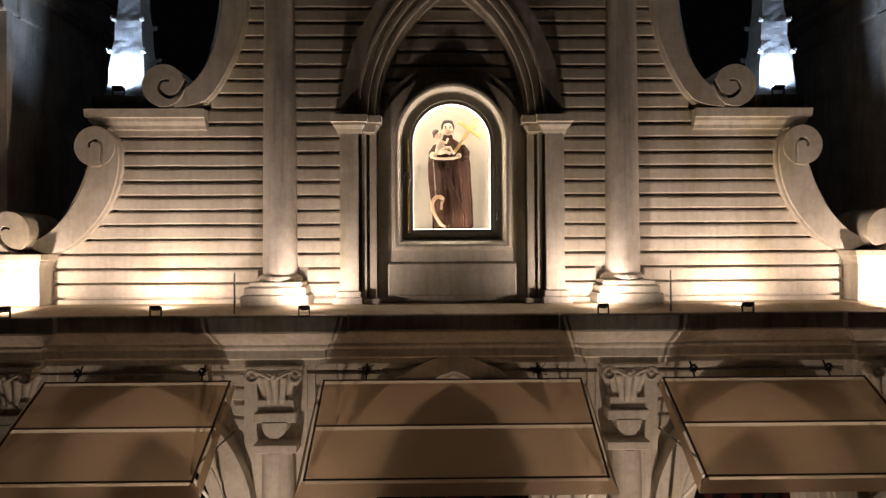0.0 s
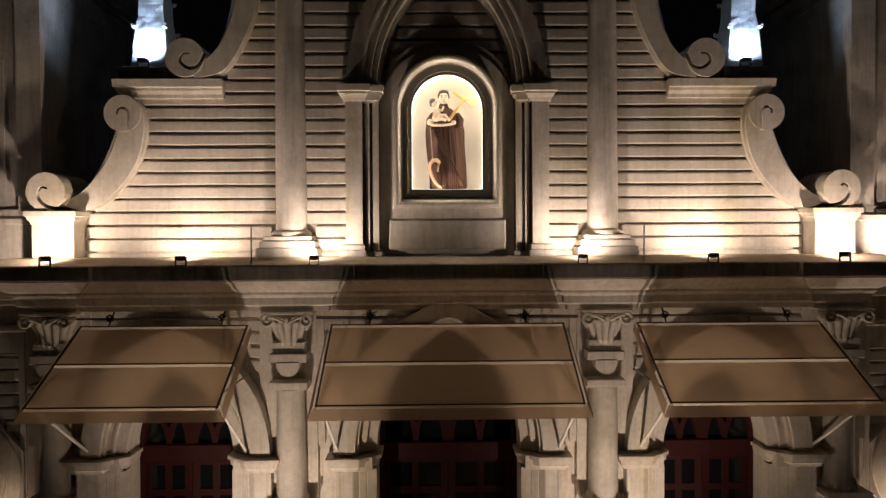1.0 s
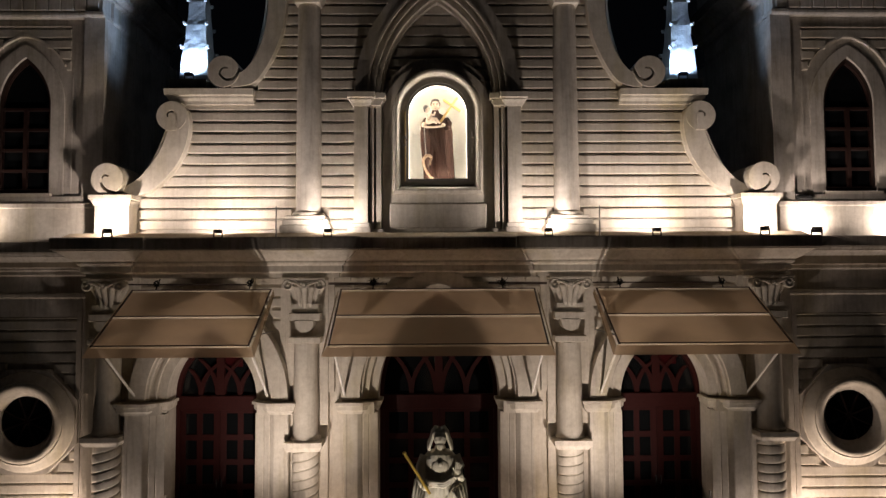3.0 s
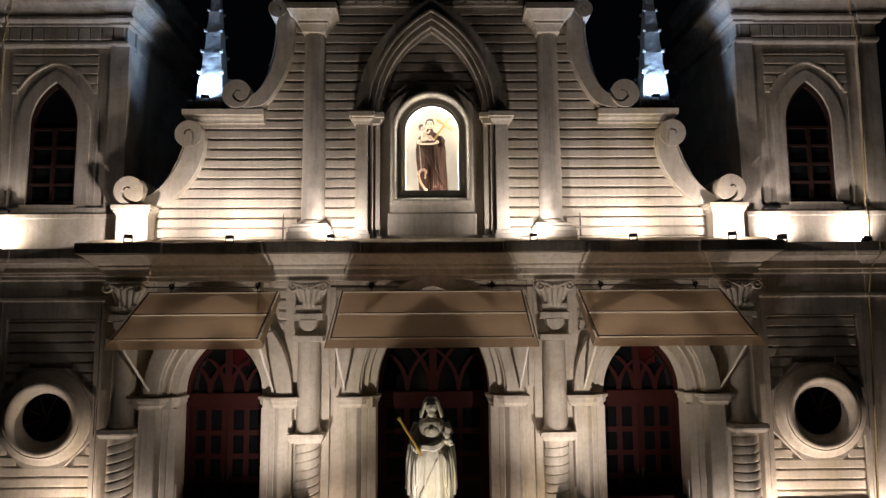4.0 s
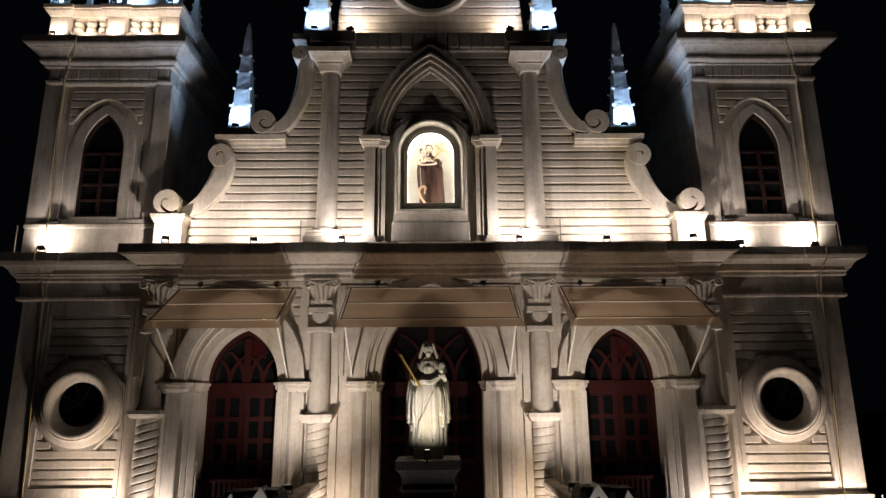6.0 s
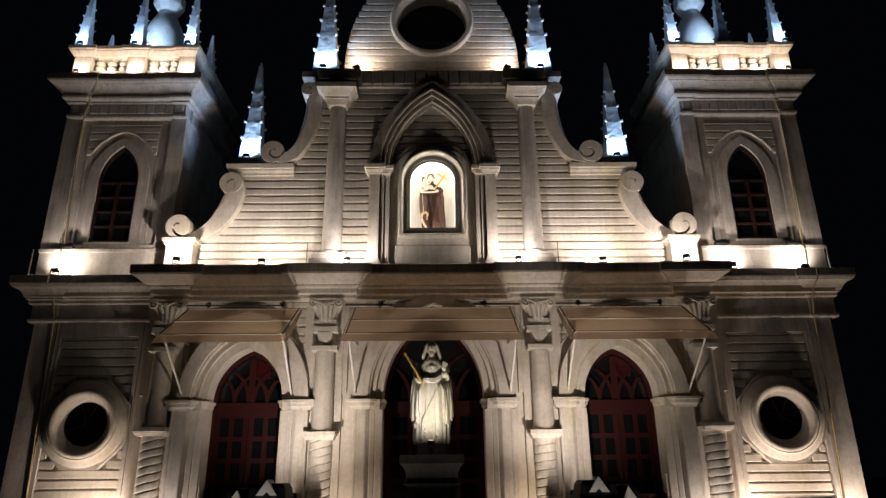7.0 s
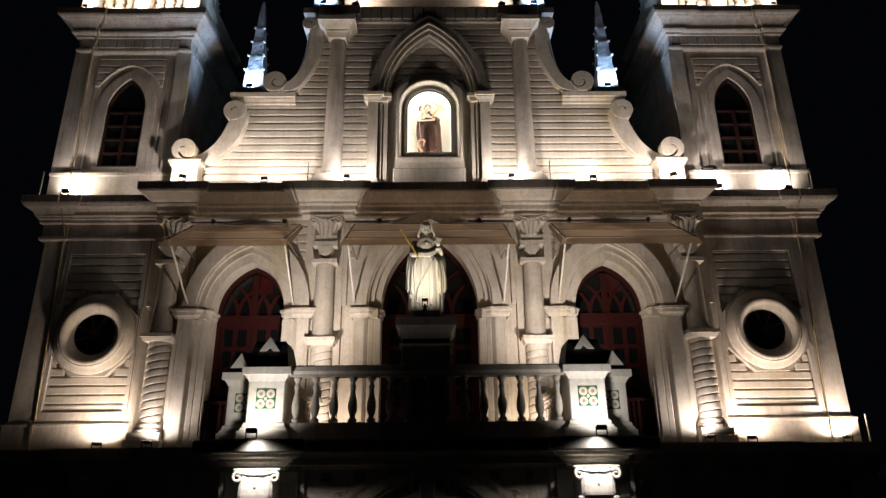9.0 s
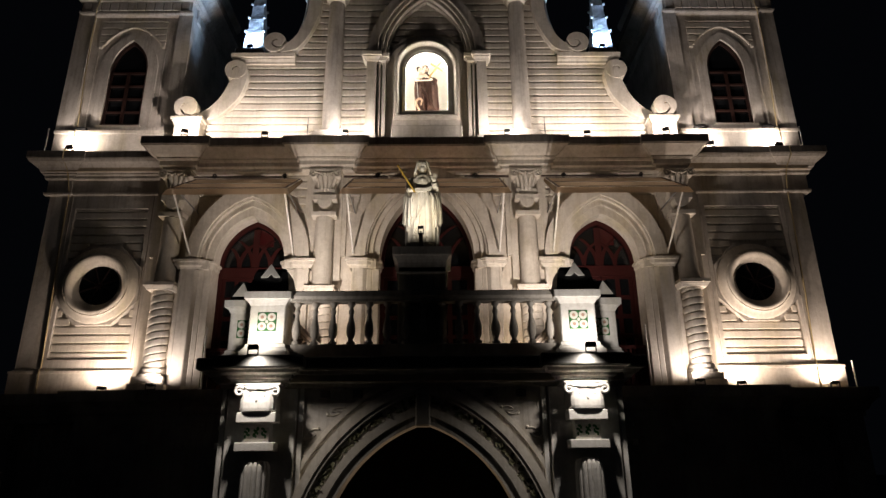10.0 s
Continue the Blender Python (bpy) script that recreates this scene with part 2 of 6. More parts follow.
def bar_beam(bm, a, b, w, h):
    """A square bar from a to b."""
    a, b = Vector(a), Vector(b)
    q = (b - a).to_track_quat("Z", "Y")
    rings = [[bm.verts.new(p + q @ Vector((sx * w / 2, sy * h / 2, 0))) for sx, sy in ((-1, -1), (1, -1), (1, 1), (-1, 1))] for p in (a, b)]
    for k in range(4):
        bm.faces.new((rings[0][k], rings[0][(k + 1) % 4], rings[1][(k + 1) % 4], rings[1][k]))
    bm.faces.new(rings[0][::-1])
    bm.faces.new(rings[1])
    return bm


def worm(bm, pts, r, seg=6, mat=0, taper=None):
    """A round bar along a line of (x, y, z)."""
    pts = [Vector(p) for p in pts]
    rings = []
    for i, p in enumerate(pts):
        d = (pts[min(i + 1, len(pts) - 1)] - pts[max(i - 1, 0)]).normalized()
        q = d.to_track_quat("Z", "Y")
        rr = r if taper is None else r + (taper - r) * i / (len(pts) - 1)
        rings.append([bm.verts.new(p + q @ Vector((rr * math.cos(2 * math.pi * k / seg), rr * math.sin(2 * math.pi * k / seg), 0))) for k in range(seg)])
    for a, b in zip(rings, rings[1:]):
        # align rings to avoid twisting
        sh = min(range(seg), key=lambda s: (a[0].co - b[s].co).length)
        b[:] = b[sh:] + b[:sh]
        for k in range(seg):
            f = bm.faces.new((a[k], a[(k + 1) % seg], b[(k + 1) % seg], b[k]))
            f.material_index, f.smooth = mat, True
    for rg in (rings[0][::-1], rings[-1]):
        bm.faces.new(rg).material_index = mat
    return bm


# ---- lamps ----
def floodlight(x, y, z, target, watts, color, cone=110, blend=0.8, size=0.09, lamp_size=0.035, label="small black floodlight on a bracket", visible=True, group="floodlights"):
    """A small black floodlight: housing, lens and bracket, with its lamp in front of the lens."""
    q = (Vector(target) - Vector((x, y, z))).to_track_quat("-Z", "Y").to_matrix().to_4x4()
    m = Matrix.Translation((x, y, z)) @ q
    if visible:
        fl = anchor("floodlight", (x, y, z - 0.11))
        tagged(fl, label=label, category="floodlight", group=group)
        inv = Matrix.Translation((-x, -y, -z + 0.11))
        w = size
        bm = B()
        box(bm, -w, w, -w * 0.62, w * 0.62, -0.01, 0.022, 0.006)
        box(bm, -w * 0.6, w * 0.6, -w * 0.35, w * 0.35, 0.020, 0.040, 0.006)
        bm.transform(inv @ m)
        part("housing", bm, BLACK, fl)
        bm = B()
        box(bm, -w * 0.88, w * 0.88, -w * 0.5, w * 0.5, -0.015, -0.0105)
        bm.transform(inv @ m)
        part("lens", bm, LENS_C if color[2] > 0.9 else LENS_W, fl, "glowing glass lens")
        bm = B()
        for sx in (-1, 1):
            box(bm, sx * w * 1.06 - 0.006, sx * w * 1.06 + 0.006, -0.015, 0.015, 0, 0.12)
        box(bm, -w * 1.1, w * 1.1, -0.02, 0.02, 0, 0.01)
        part("bracket", bm, BLACK, fl)
    d = bpy.data.lights.new("flood_lamp", "SPOT")
    d.energy, d.color, d.spot_size, d.spot_blend, d.shadow_soft_size = watts, color, radians(cone), blend, lamp_size
    lamp = new("flood_lamp", d)
    lamp.matrix_world = m @ Matrix.Translation((0, 0, -0.03 - lamp_size))
    return lamp

# ---- levels and planes ----
Z_TER = 5.83      # terrace and ledge of the middle storey
Z_COR = 11.57     # top of the main cornice
Y_TOW = 0.22      # front of the towers
COL_X = (-5.70, -2.30, 2.27, 5.77)

# ---- lamps that wash the pediment, standing on the main cornice ----
for s in (-1, 1):
    floodlight(s * 3.68, -0.72, Z_COR + 0.01, (s * 3.72, -0.02, Z_COR + 1.0), 108, (1.0, 0.875, 0.78), 180, 0.75, size=0.066)
    floodlight(s * 1.84, -0.80, Z_COR + 0.01, (s * 1.84, -0.02, Z_COR + 1.15), 78, (1.0, 0.89, 0.81), 180, 0.75, size=0.06)
    floodlight(s * 5.46, -0.83, Z_COR + 0.015, (s * 5.85, -0.2, Z_COR + 0.8), 88, SOFT_WARM, 180, 0.7, size=0.07, lamp_size=0.03)
    floodlight(s * 8.40, -0.13, 11.56, (s * 8.30, Y_TOW, 11.85), 86, (1.0, 0.87, 0.77), 165, 1.0)
    if s > 0:
        floodlight(6.75, -0.13, 11.61, (6.8, Y_TOW, 11.9), 62, SOFT_WARM, 165, 1.0)
    # middle storey, from the ledge
    floodlight(s * 5.48, -0.74, Z_TER + 0.11, (s * 5.35, -0.40, Z_TER + 1.5), 54, SOFT_WARM, 168, 1.0)
    floodlight(6.52 if s > 0 else -6.66, -0.30, Z_TER + 0.11, (s * 6.85, Y_TOW - 0.1, Z_TER + 1.4), 165 if s > 0 else 145, WARM, 168, 1.0)
    floodlight(s * 2.38, -2.45, 6.885, (s * 2.75, -0.3, 9.4), 280, (1.0, 0.87, 0.765), 104, 1.0)
    floodlight(s * 1.98, -1.00, 5.84, (s * 2.0, -0.2, 7.3), 55, WARM, 165, 1.0)
    # portico piers: the lamp stands on the very edge and spills down the front as well
    floodlight(s * 2.26, -5.19, 5.83, (s * 2.29, -4.7, 6.4), 29, (1.0, 0.93, 0.84), 140, 0.9, size=0.065)
    floodlight(s * 2.21, -5.37, 5.78, (s * 1.95, -4.80, 4.2), 52, (1.0, 0.92, 0.82), 130, 1.0, visible=False)
    # roof gable
    floodlight(s * 1.90, -0.08, 16.89, (s * 1.75, 0.15, 17.4), 50, WARM, 165, 1.0)
    # parapet of the towers; all but the outer lamp are added, unseen, without housing
    lift = 0.06 if s > 0 else 0.0
    for xx in ((8.80, 8.13, 7.46, 6.82, 6.18) if s < 0 else (8.95, 8.29, 7.63, 6.98, 6.32)):
        floodlight(s * xx, -0.22, 16.72 + lift, (s * xx, 0.05, 17.2 + lift), 16, WARM, 175, 0.8, size=0.05, lamp_size=0.05, visible=abs(xx) > 8.7)
floodlight(8.56, -0.14, Z_TER + 0.11, (8.45, Y_TOW + 0.1, Z_TER + 1.2), 150, WARM, 165, 1.0)
# statue on the balcony
floodlight(-0.03, -5.02, 7.60, (0.0, -4.30, 8.75), 44, (1.0, 0.92, 0.80), 125, 1.0, size=0.035, lamp_size=0.03)

# warm lamp inside the portico, which lights the underside of its arch
floodlight(0.0, -3.0, 2.3, (0.0, -4.5, 4.4), 40, (1.0, 0.72, 0.46), 80, 0.9, visible=False)

# cool lamps at the pinnacles' feet and on the towers
for s in (-1, 1):
    floodlight(s * 4.46, -0.02, 14.47, (s * 4.46, 0.38, 15.3), 160, COOL, 178, 1.0, size=0.075, lamp_size=0.04)
    floodlight(s * 2.73, -0.14, 16.90, (s * 2.73, 0.16, 18.3), 120, COOL, 170, 1.0, size=0.075)
    for xx in ((8.90, 7.53, 6.19) if s < 0 else (9.09, 6.31)):
        floodlight(s * xx, -0.12, 17.63 + (0.06 if s > 0 else 0.0), (s * xx, 0.10, 18.5), 62, COOL, 170, 1.0, size=0.06, lamp_size=0.05)
    # behind the parapet, lighting the cupola
    floodlight(s * 7.85, 0.40, 17.63, (s * 7.70, 1.6, 19.7), 300, COOL, 110, 1.0)


# ---- ground and closing walls ----
bm = B()
box(bm, -600, 600, -600, 600, -0.3, 0.0)
tagged(part("ground", bm, GROUNDM), label="dark paved ground in front of the church", category="ground", kind="structure")


def board_run(name, parent, x_lims, z0, z1, pitch, y_face, depth=0.06, gap=0.029, mat=None):
    """Courses of plaster boards, each a piece, from z0 upward; x_lims(z) gives the pairs of ends at a height."""
    z = z0
    while z < z1 - 0.02:
        top = min(z + pitch - gap, z1)
        for xa, xb in x_lims((z + top) / 2):
            if abs(xb - xa) < 0.05:
                continue
            bm = B()
            x0, x1 = min(xa, xb), max(xa, xb)
            c = 0.014
            sag = random.uniform(-0.003, 0.003)
            prof = [(y_face + depth, z), (y_face + c * 0.5, z), (y_face, z + c), (y_face + 0.004 + sag, top - c * 1.6), (y_face + c, top), (y_face + depth, top)]
            n = max(2, int((x1 - x0) / 0.6))
            lines = []
            wob = [random.uniform(-0.004, 0.004) for _ in range(n + 1)]
            for k in range(n + 1):
                x = x0 + (x1 - x0) * k / n
                lines.append([(x, y, zz + wob[k]) for y, zz in prof] + [(x, prof[0][0], prof[0][1] + wob[k])])
            strip_profile(bm, lines)
            bmesh.ops.remove_doubles(bm, verts=bm.verts[:], dist=0.0005)
            bmesh.ops.holes_fill(bm, edges=bm.edges[:], sides=8)
            part("board", bm, mat or BOARD, parent)
        z += pitch


def interp(pts, z):
    for (xa, za), (xb, zb) in zip(pts, pts[1:]):
        if za <= z <= zb:
            return xa + (xb - xa) * (z - za) / (zb - za)
    return pts[0][0] if z < pts[0][1] else pts[-1][0]


# ---- pediment wall ----
EDGE = [(5.36, 11.5), (5.36, 12.2), (5.0, 12.55), (4.72, 12.9), (4.56, 13.3), (4.56, 14.15), (3.30, 14.16), (3.14, 14.6), (2.92, 15.1), (2.84, 15.6), (2.84, 16.45)]
back = [(x, z) for x, z in EDGE]
bm = B()
for sx in (-1, 1):
    prism(bm, [(sx * 0.60, 11.5)] + [(sx * x, z) for x, z in back] + [(sx * 0.60, 16.45)], 0.12, 0.5)
box(bm, -0.60, 0.60, 0.12, 0.5, 11.5, 12.48)
box(bm, -0.60, 0.60, 0.12, 0.5, 14.34, 16.45)
box(bm, -0.75, 0.75, 0.70, 0.80, 12.3, 14.5)
wall_ped = part("wall_pediment", bm, GREYED)
tagged(wall_ped, label="cream gable wall of grooved plaster courses with scrolled sides", category="wall", kind="structure")


def ped_ends(z):
    e = interp(EDGE, z) - 0.02
    if z < 12.0:
        return [(-e, -2.62), (-1.95, -1.4), (1.4, 1.95), (2.62, e)]
    return [(-e, -1.3), (1.3, e)] if z < 14.0 else ([(-e, -0.72), (0.72, e)] if z < 14.5 else [(-e, e)])


board_run("board", wall_ped, ped_ends, 11.466, 16.44, 0.1955, 0.0, 0.118, 0.036)

# floor of the cornice and the nave behind
bm = B()
strip_profile(bm, [[(x, 0.5, 11.40), (x, 0.5, Z_COR - 0.004), (x, -0.44, Z_COR - 0.004), (x, -0.70, 11.474), (x, -0.70, 11.40), (x, 0.5, 11.40)] for x in (-6.3, 6.3)])
bmesh.ops.remove_doubles(bm, verts=bm.verts[:], dist=0.0005)
bmesh.ops.holes_fill(bm, edges=bm.edges[:], sides=8)
tagged(part("floor_cornice_ledge", bm, FLOORM), label="stained cement ledge on top of the main cornice", category="ledge", kind="structure")
bm = B()
box(bm, -6.15, 6.15, 0.9, 14, 0.0, 11.4)
prism(bm, [(-6.15, 11.4), (6.15, 11.4), (0, 14.0)], 0.9, 14)
tagged(part("wall_nave", bm, DARKPL), label="plain dark nave behind the church front", category="wall", kind="structure")

# ---- main cornice ----
F0 = -0.30


def main_profile():
    return [(-0.20, 10.80), (0.02, 10.80), (0.02, 10.87), (0.08, 10.90), (0.08, 11.00), (0.11, 11.02), (0.13, 11.05), (0.13, 11.08), (0.20, 11.12), (0.28, 11.19),
            (0.34, 11.24), (0.38, 11.25), (0.38, 11.262), (-0.20, 11.262)]


plan = [(-6.00, 0.6), (-6.00, F0 - 0.10), (-5.30, F0 - 0.10), (-5.30, F0), (-2.83, F0), (-2.83, F0 - 0.10), (-1.72, F0 - 0.10), (-1.72, F0)]
plan = plan + [(-x, y) for x, y in plan[::-1]]
bm = B()
sweep(bm, plan, main_profile())
cor = part("cornice_main", bm, CREAM)
tagged(cor, label="cream moulded main cornice stepping forward over the columns", category="cornice", kind="structure")
bm = B()
sweep(bm, plan, [(-0.3, 11.266), (0.40, 11.266), (0.42, 11.28), (0.42, 11.455), (0.40, 11.475), (-0.3, 11.475)])
part("fascia", bm, FASCIA, cor, "dark weathered top band")

# ---- middle storey wall, built as solid blocks between the door openings ----
DOORS = ((-3.94, 0.775, 9.78), (0.0, 1.06, 10.48), (3.96, 0.78, 9.78))
Z_SPR = 8.70


def wall_with_arches(y0, y1, x0, x1, z0, z1, doors):
    """A wall slab with pointed openings cut through it."""
    bm = B()
    xs = x0
    for cx, hw, apex in doors:
        box(bm, xs, cx - hw, y0, y1, z0, z1)
        arch = pointed(cx, Z_SPR, hw, apex - Z_SPR)
        up = [(x, z1) for x, z in arch]
        band(bm, up, arch, y0, y1)
        xs = cx + hw
    box(bm, xs, x1, y0, y1, z0, z1)
    return bm


bm = wall_with_arches(-0.06, 0.60, -6.2, 6.2, 0.0, 10.85, [(c, h, a) for c, h, a in DOORS])
wall_mid = part("wall_middle_storey", bm, CREAM)
tagged(wall_mid, label="cream plastered wall of the middle storey with three pointed doorways", category="wall", kind="structure")


def mid_ends(z):
    out = []
    for s in (-1, 1):
        out += [(s * 2.68, s * 3.2), (s * 1.55, s * 1.90)] if z > 10.25 else [(s * 2.70, s * 2.92), (s * 1.70, s * 1.88)]
        if z > 10.6:
            out += [(s * 3.22, s * 5.4)]
        elif z > 10.3:
            out += [(s * 4.5, s * 5.4)]
    if z > 10.55:
        out += [(-1.5, 1.5)]
    return out


board_run("board", wall_mid, mid_ends, 9.885, 10.8, 0.2, -0.10, 0.04, 0.045)

# ---- door surrounds: stepped jambs, imposts and archivolts ----
for cx, hw, apex in DOORS:
    wide = abs(cx) < 0.1
    rise = apex - Z_SPR
    steps = [(0.0, 0.15, -0.17), (0.15, 0.19, -0.235), (0.19, 0.26, -0.215), (0.26, 0.30, -0.30), (0.30, 0.62 if wide else 0.58, -0.352)]
    sur = anchor("door_surround", (cx, 0, Z_TER))
    tagged(sur, label="stepped cream plaster door surround with a pointed arch", category="door surround", group="door surrounds", kind="structure")
    off = Matrix.Translation((-cx, 0, -Z_TER))
    for a, b, yf in steps:
        bm = B()
        o = pointed(cx, Z_SPR, hw + b, rise + b * (1.32 if not wide else 0.78))
        i = pointed(cx, Z_SPR, hw + a, rise + a * (1.32 if not wide else 0.78))
        band(bm, o, i, yf, -0.058)
        bm.transform(off)
        part("archivolt", bm, CREAM, sur, smooth_shade=True)
    for s in (-1, 1):
        outer_w = 0.58 if wide else (0.65 if s * cx > 0 else 0.59)
        bm = B()
        # shallow reeds and fillets, worn soft by coats of paint
        reeds = ((0.0, -0.06), (0.0, -0.225), (0.135, -0.243), (0.145, -0.235), (0.158, -0.247), (0.245, -0.272), (0.258, -0.263), (0.27, -0.277), (0.325, -0.322), (0.345, -0.332),
                 (outer_w - 0.065, -0.333), (outer_w - 0.05, -0.342), (outer_w - 0.012, -0.342), (outer_w, -0.33), (outer_w, -0.06))
        strip_profile(bm, [[(cx + s * (hw + a), y, z) for a, y in reeds] for z in (Z_TER, Z_TER + 0.9, Z_TER + 1.8, Z_SPR - 0.24)])
        bm.transform(off)
        part("jamb", bm, CREAM, sur)
        bm = B()
        x_in, x_out = cx + s * (hw + 0.02), cx + s * (hw + outer_w + 0.05)
        pl = [(x_in, 0.2), (x_in, -0.16), (cx + s * (hw + 0.12), -0.24), (cx + s * (hw + 0.26), -0.35), (x_out, -0.35), (x_out, -0.05)]
        zi = Z_SPR - 0.035
        pr = [(-0.1, Z_SPR - 0.24), (0.0, Z_SPR - 0.24), (0.015, Z_SPR - 0.20), (0.055, zi - 0.13), (0.06, zi - 0.06), (0.09, zi - 0.05), (0.09, zi), (-0.1, zi)]
        if s > 0:
            sweep(bm, pl, pr)
        else:
            sweep(bm, pl[::-1], pr)
        box(bm, x_in + s * 0.03, x_out - s * 0.02, -0.34, -0.057, Z_SPR - 0.24, zi - 0.004)
        bm.transform(off)
        part("impost", bm, CREAM, sur)

# ---- columns of the middle storey ----
def capital(bm, cx, yf, z0, z1, w):
    """A leaf capital with two volutes: bell, leaves, volutes, abacus; its front at about yf."""
    h = z1 - z0
    yc = yf + w * 0.42
    lathe(bm, [(w * 0.22, z0), (w * 0.24, z0 + h * 0.3), (w * 0.33, z0 + h * 0.72), (w * 0.40, z0 + h * 0.86)], cx, yc, 18)
    # fluted tongues that gather from the volutes towards the foot
    for k in range(7):
        a = radians(-78 + 26 * k)
        pts = []
        for t in range(8):
            f = t / 7
            rr = w * (0.245 + 0.12 * f * f)
            pts.append((cx + math.sin(a) * rr * (1 + 0.12 * f), yc - math.cos(a) * rr, z0 + h * (0.03 + 0.70 * f)))
        worm(bm, pts, w * 0.058, 7, taper=w * 0.072)
        ball(bm, pts[0], (w * 0.06, w * 0.055, h * 0.07), 8)
    for s in (-1, 1):
        vx, vz, r = cx + s * w * 0.375, z1 - h * 0.25, w * 0.105
        n = 20
        prism(bm, [(vx + r * math.cos(2 * math.pi * k / n), vz + r * math.sin(2 * math.pi * k / n)) for k in range(n)], yf + 0.02, yf + w * 0.3)
        worm(bm, [(vx + r * math.cos(2 * math.pi * k / n), yf + 0.012, vz + r * math.sin(2 * math.pi * k / n)) for k in range(n + 1)], w * 0.03, 6)
        ball(bm, (vx, yf + 0.012, vz), (r * 0.42, 0.03, r * 0.42), 10)
        worm(bm, [(cx + s * w * (0.05 + 0.30 * t / 6), yf + 0.01, z1 - h * (0.32 - 0.17 * math.sin(t / 6 * 1.57))) for t in range(7)], w * 0.032, 6)
    ball(bm, (cx, yf + 0.01, z1 - h * 0.24), (w * 0.05, w * 0.04, w * 0.05), 8)
    box(bm, cx - w * 0.5, cx + w * 0.5, yf + 0.0, yf + w * 0.55, z1 - h * 0.10, z1, 0.01)
    return bm


def twisted(pitch, starts):
    def radius(r, z, a):
        ph = (z / pitch - starts * a / (2 * math.pi) - 0.25) % 1.0
        g = min(ph, 1 - ph) * pitch
        return r - 0.026 * math.exp(-(g / 0.009) ** 2) + 0.005 * math.sin(math.pi * ph)
    return radius


def facade_column(cx):
    ob = anchor("column", (cx, -0.2, Z_TER))
    tagged(ob, label="cream plaster column with leaf capital and twisted lower shaft", category="column", group="columns of the front")
    off = Matrix.Translation((-cx, 0.2, -Z_TER))
    yc = -0.22
    zl = 8.02 if abs(cx) < 4 else 8.13     # top of the slab between the shafts

    def put(name, bm, mat=CREAM, smooth_shade=False, label=""):
        bm.transform(off)
        return part(name, bm, mat, ob, label, smooth_shade)
    bm = B()
    box(bm, cx - 0.37, cx + 0.37, yc - 0.30, -0.05, Z_TER, Z_TER + 0.16, 0.012)
    box(bm, cx - 0.33, cx + 0.33, yc - 0.27, -0.05, Z_TER + 0.161, Z_TER + 0.30, 0.012)
    lathe(bm, [(0.30, Z_TER + 0.30), (0.31, Z_TER + 0.35), (0.27, Z_TER + 0.40), (0.26, Z_TER + 0.46), (0.235, Z_TER + 0.50)], cx, yc, 20)
    put("base", bm)
    bm = B()
    prof = [(0.225, Z_TER + 0.49 + k * (zl - 0.12 - Z_TER - 0.49) / 220) for k in range(221)]
    lathe(bm, prof, cx, yc, 40, twist=twisted(0.158, 2 if cx < 0 else 1))
    put("twisted_shaft", bm, smooth_shade=True)
    bm = B()
    sq = [(cx - 0.27, 0.0), (cx - 0.27, yc - 0.25), (cx + 0.27, yc - 0.25), (cx + 0.27, 0.0)]
    sweep(bm, sq, [(-0.25, zl - 0.16), (0.0, zl - 0.16), (0.015, zl - 0.13), (0.035, zl - 0.10), (0.04, zl - 0.08), (0.055, zl - 0.075), (0.055, zl), (-0.25, zl)])
    box(bm, cx - 0.26, cx + 0.26, yc - 0.24, -0.05, zl - 0.15, zl - 0.002)
    put("slab", bm)
    bm = B()
    lathe(bm, [(0.25, zl), (0.255, zl + 0.03), (0.235, zl + 0.06), (0.22, zl + 0.08), (0.215, 8.6), (0.21, 9.2), (0.20, 9.66)], cx, yc, 28)
    put("shaft", bm, CREAM, True)
    bm = B()
    box(bm, cx - 0.28, cx + 0.28, yc - 0.20, -0.05, 9.67, 9.78, 0.01)
    box(bm, cx - 0.26, cx + 0.26, -0.135, -0.05, 9.78, 10.06)
    n = 14
    zd = 10.03
    drum = [(cx + 0.16 * math.cos(math.pi + math.pi * k / n), zd + 0.17 * math.sin(math.pi + math.pi * k / n)) for k in range(n + 1)]
    prism(bm, drum + [(cx + 0.16, 10.06), (cx - 0.16, 10.06)], yc - 0.20, -0.1)
    put("neck", bm, CREAM)
    bm = B()
    box(bm, cx - 0.27, cx + 0.27, yc - 0.19, -0.05, 10.06, 10.19, 0.012)
    box(bm, cx - 0.23, cx + 0.23, yc - 0.14, -0.05, 10.20, 10.34)
    put("collar", bm)
    bm = B()
    capital(bm, cx, yc - 0.26, 10.30, 10.80, 0.73)
    put("capital", bm, CREAM, False, "carved leaf capital with volutes")
    # strip of wall behind the column
    bm = B()
    box(bm, cx - 0.37, cx + 0.37, -0.150, -0.058, Z_TER, 10.85)
    box(bm, cx - 0.47, cx + 0.47, -0.128, -0.056, Z_SPR + 0.1, 10.83)
    put("backing", bm)
    return ob


for cx in COL_X:
    facade_column(cx)

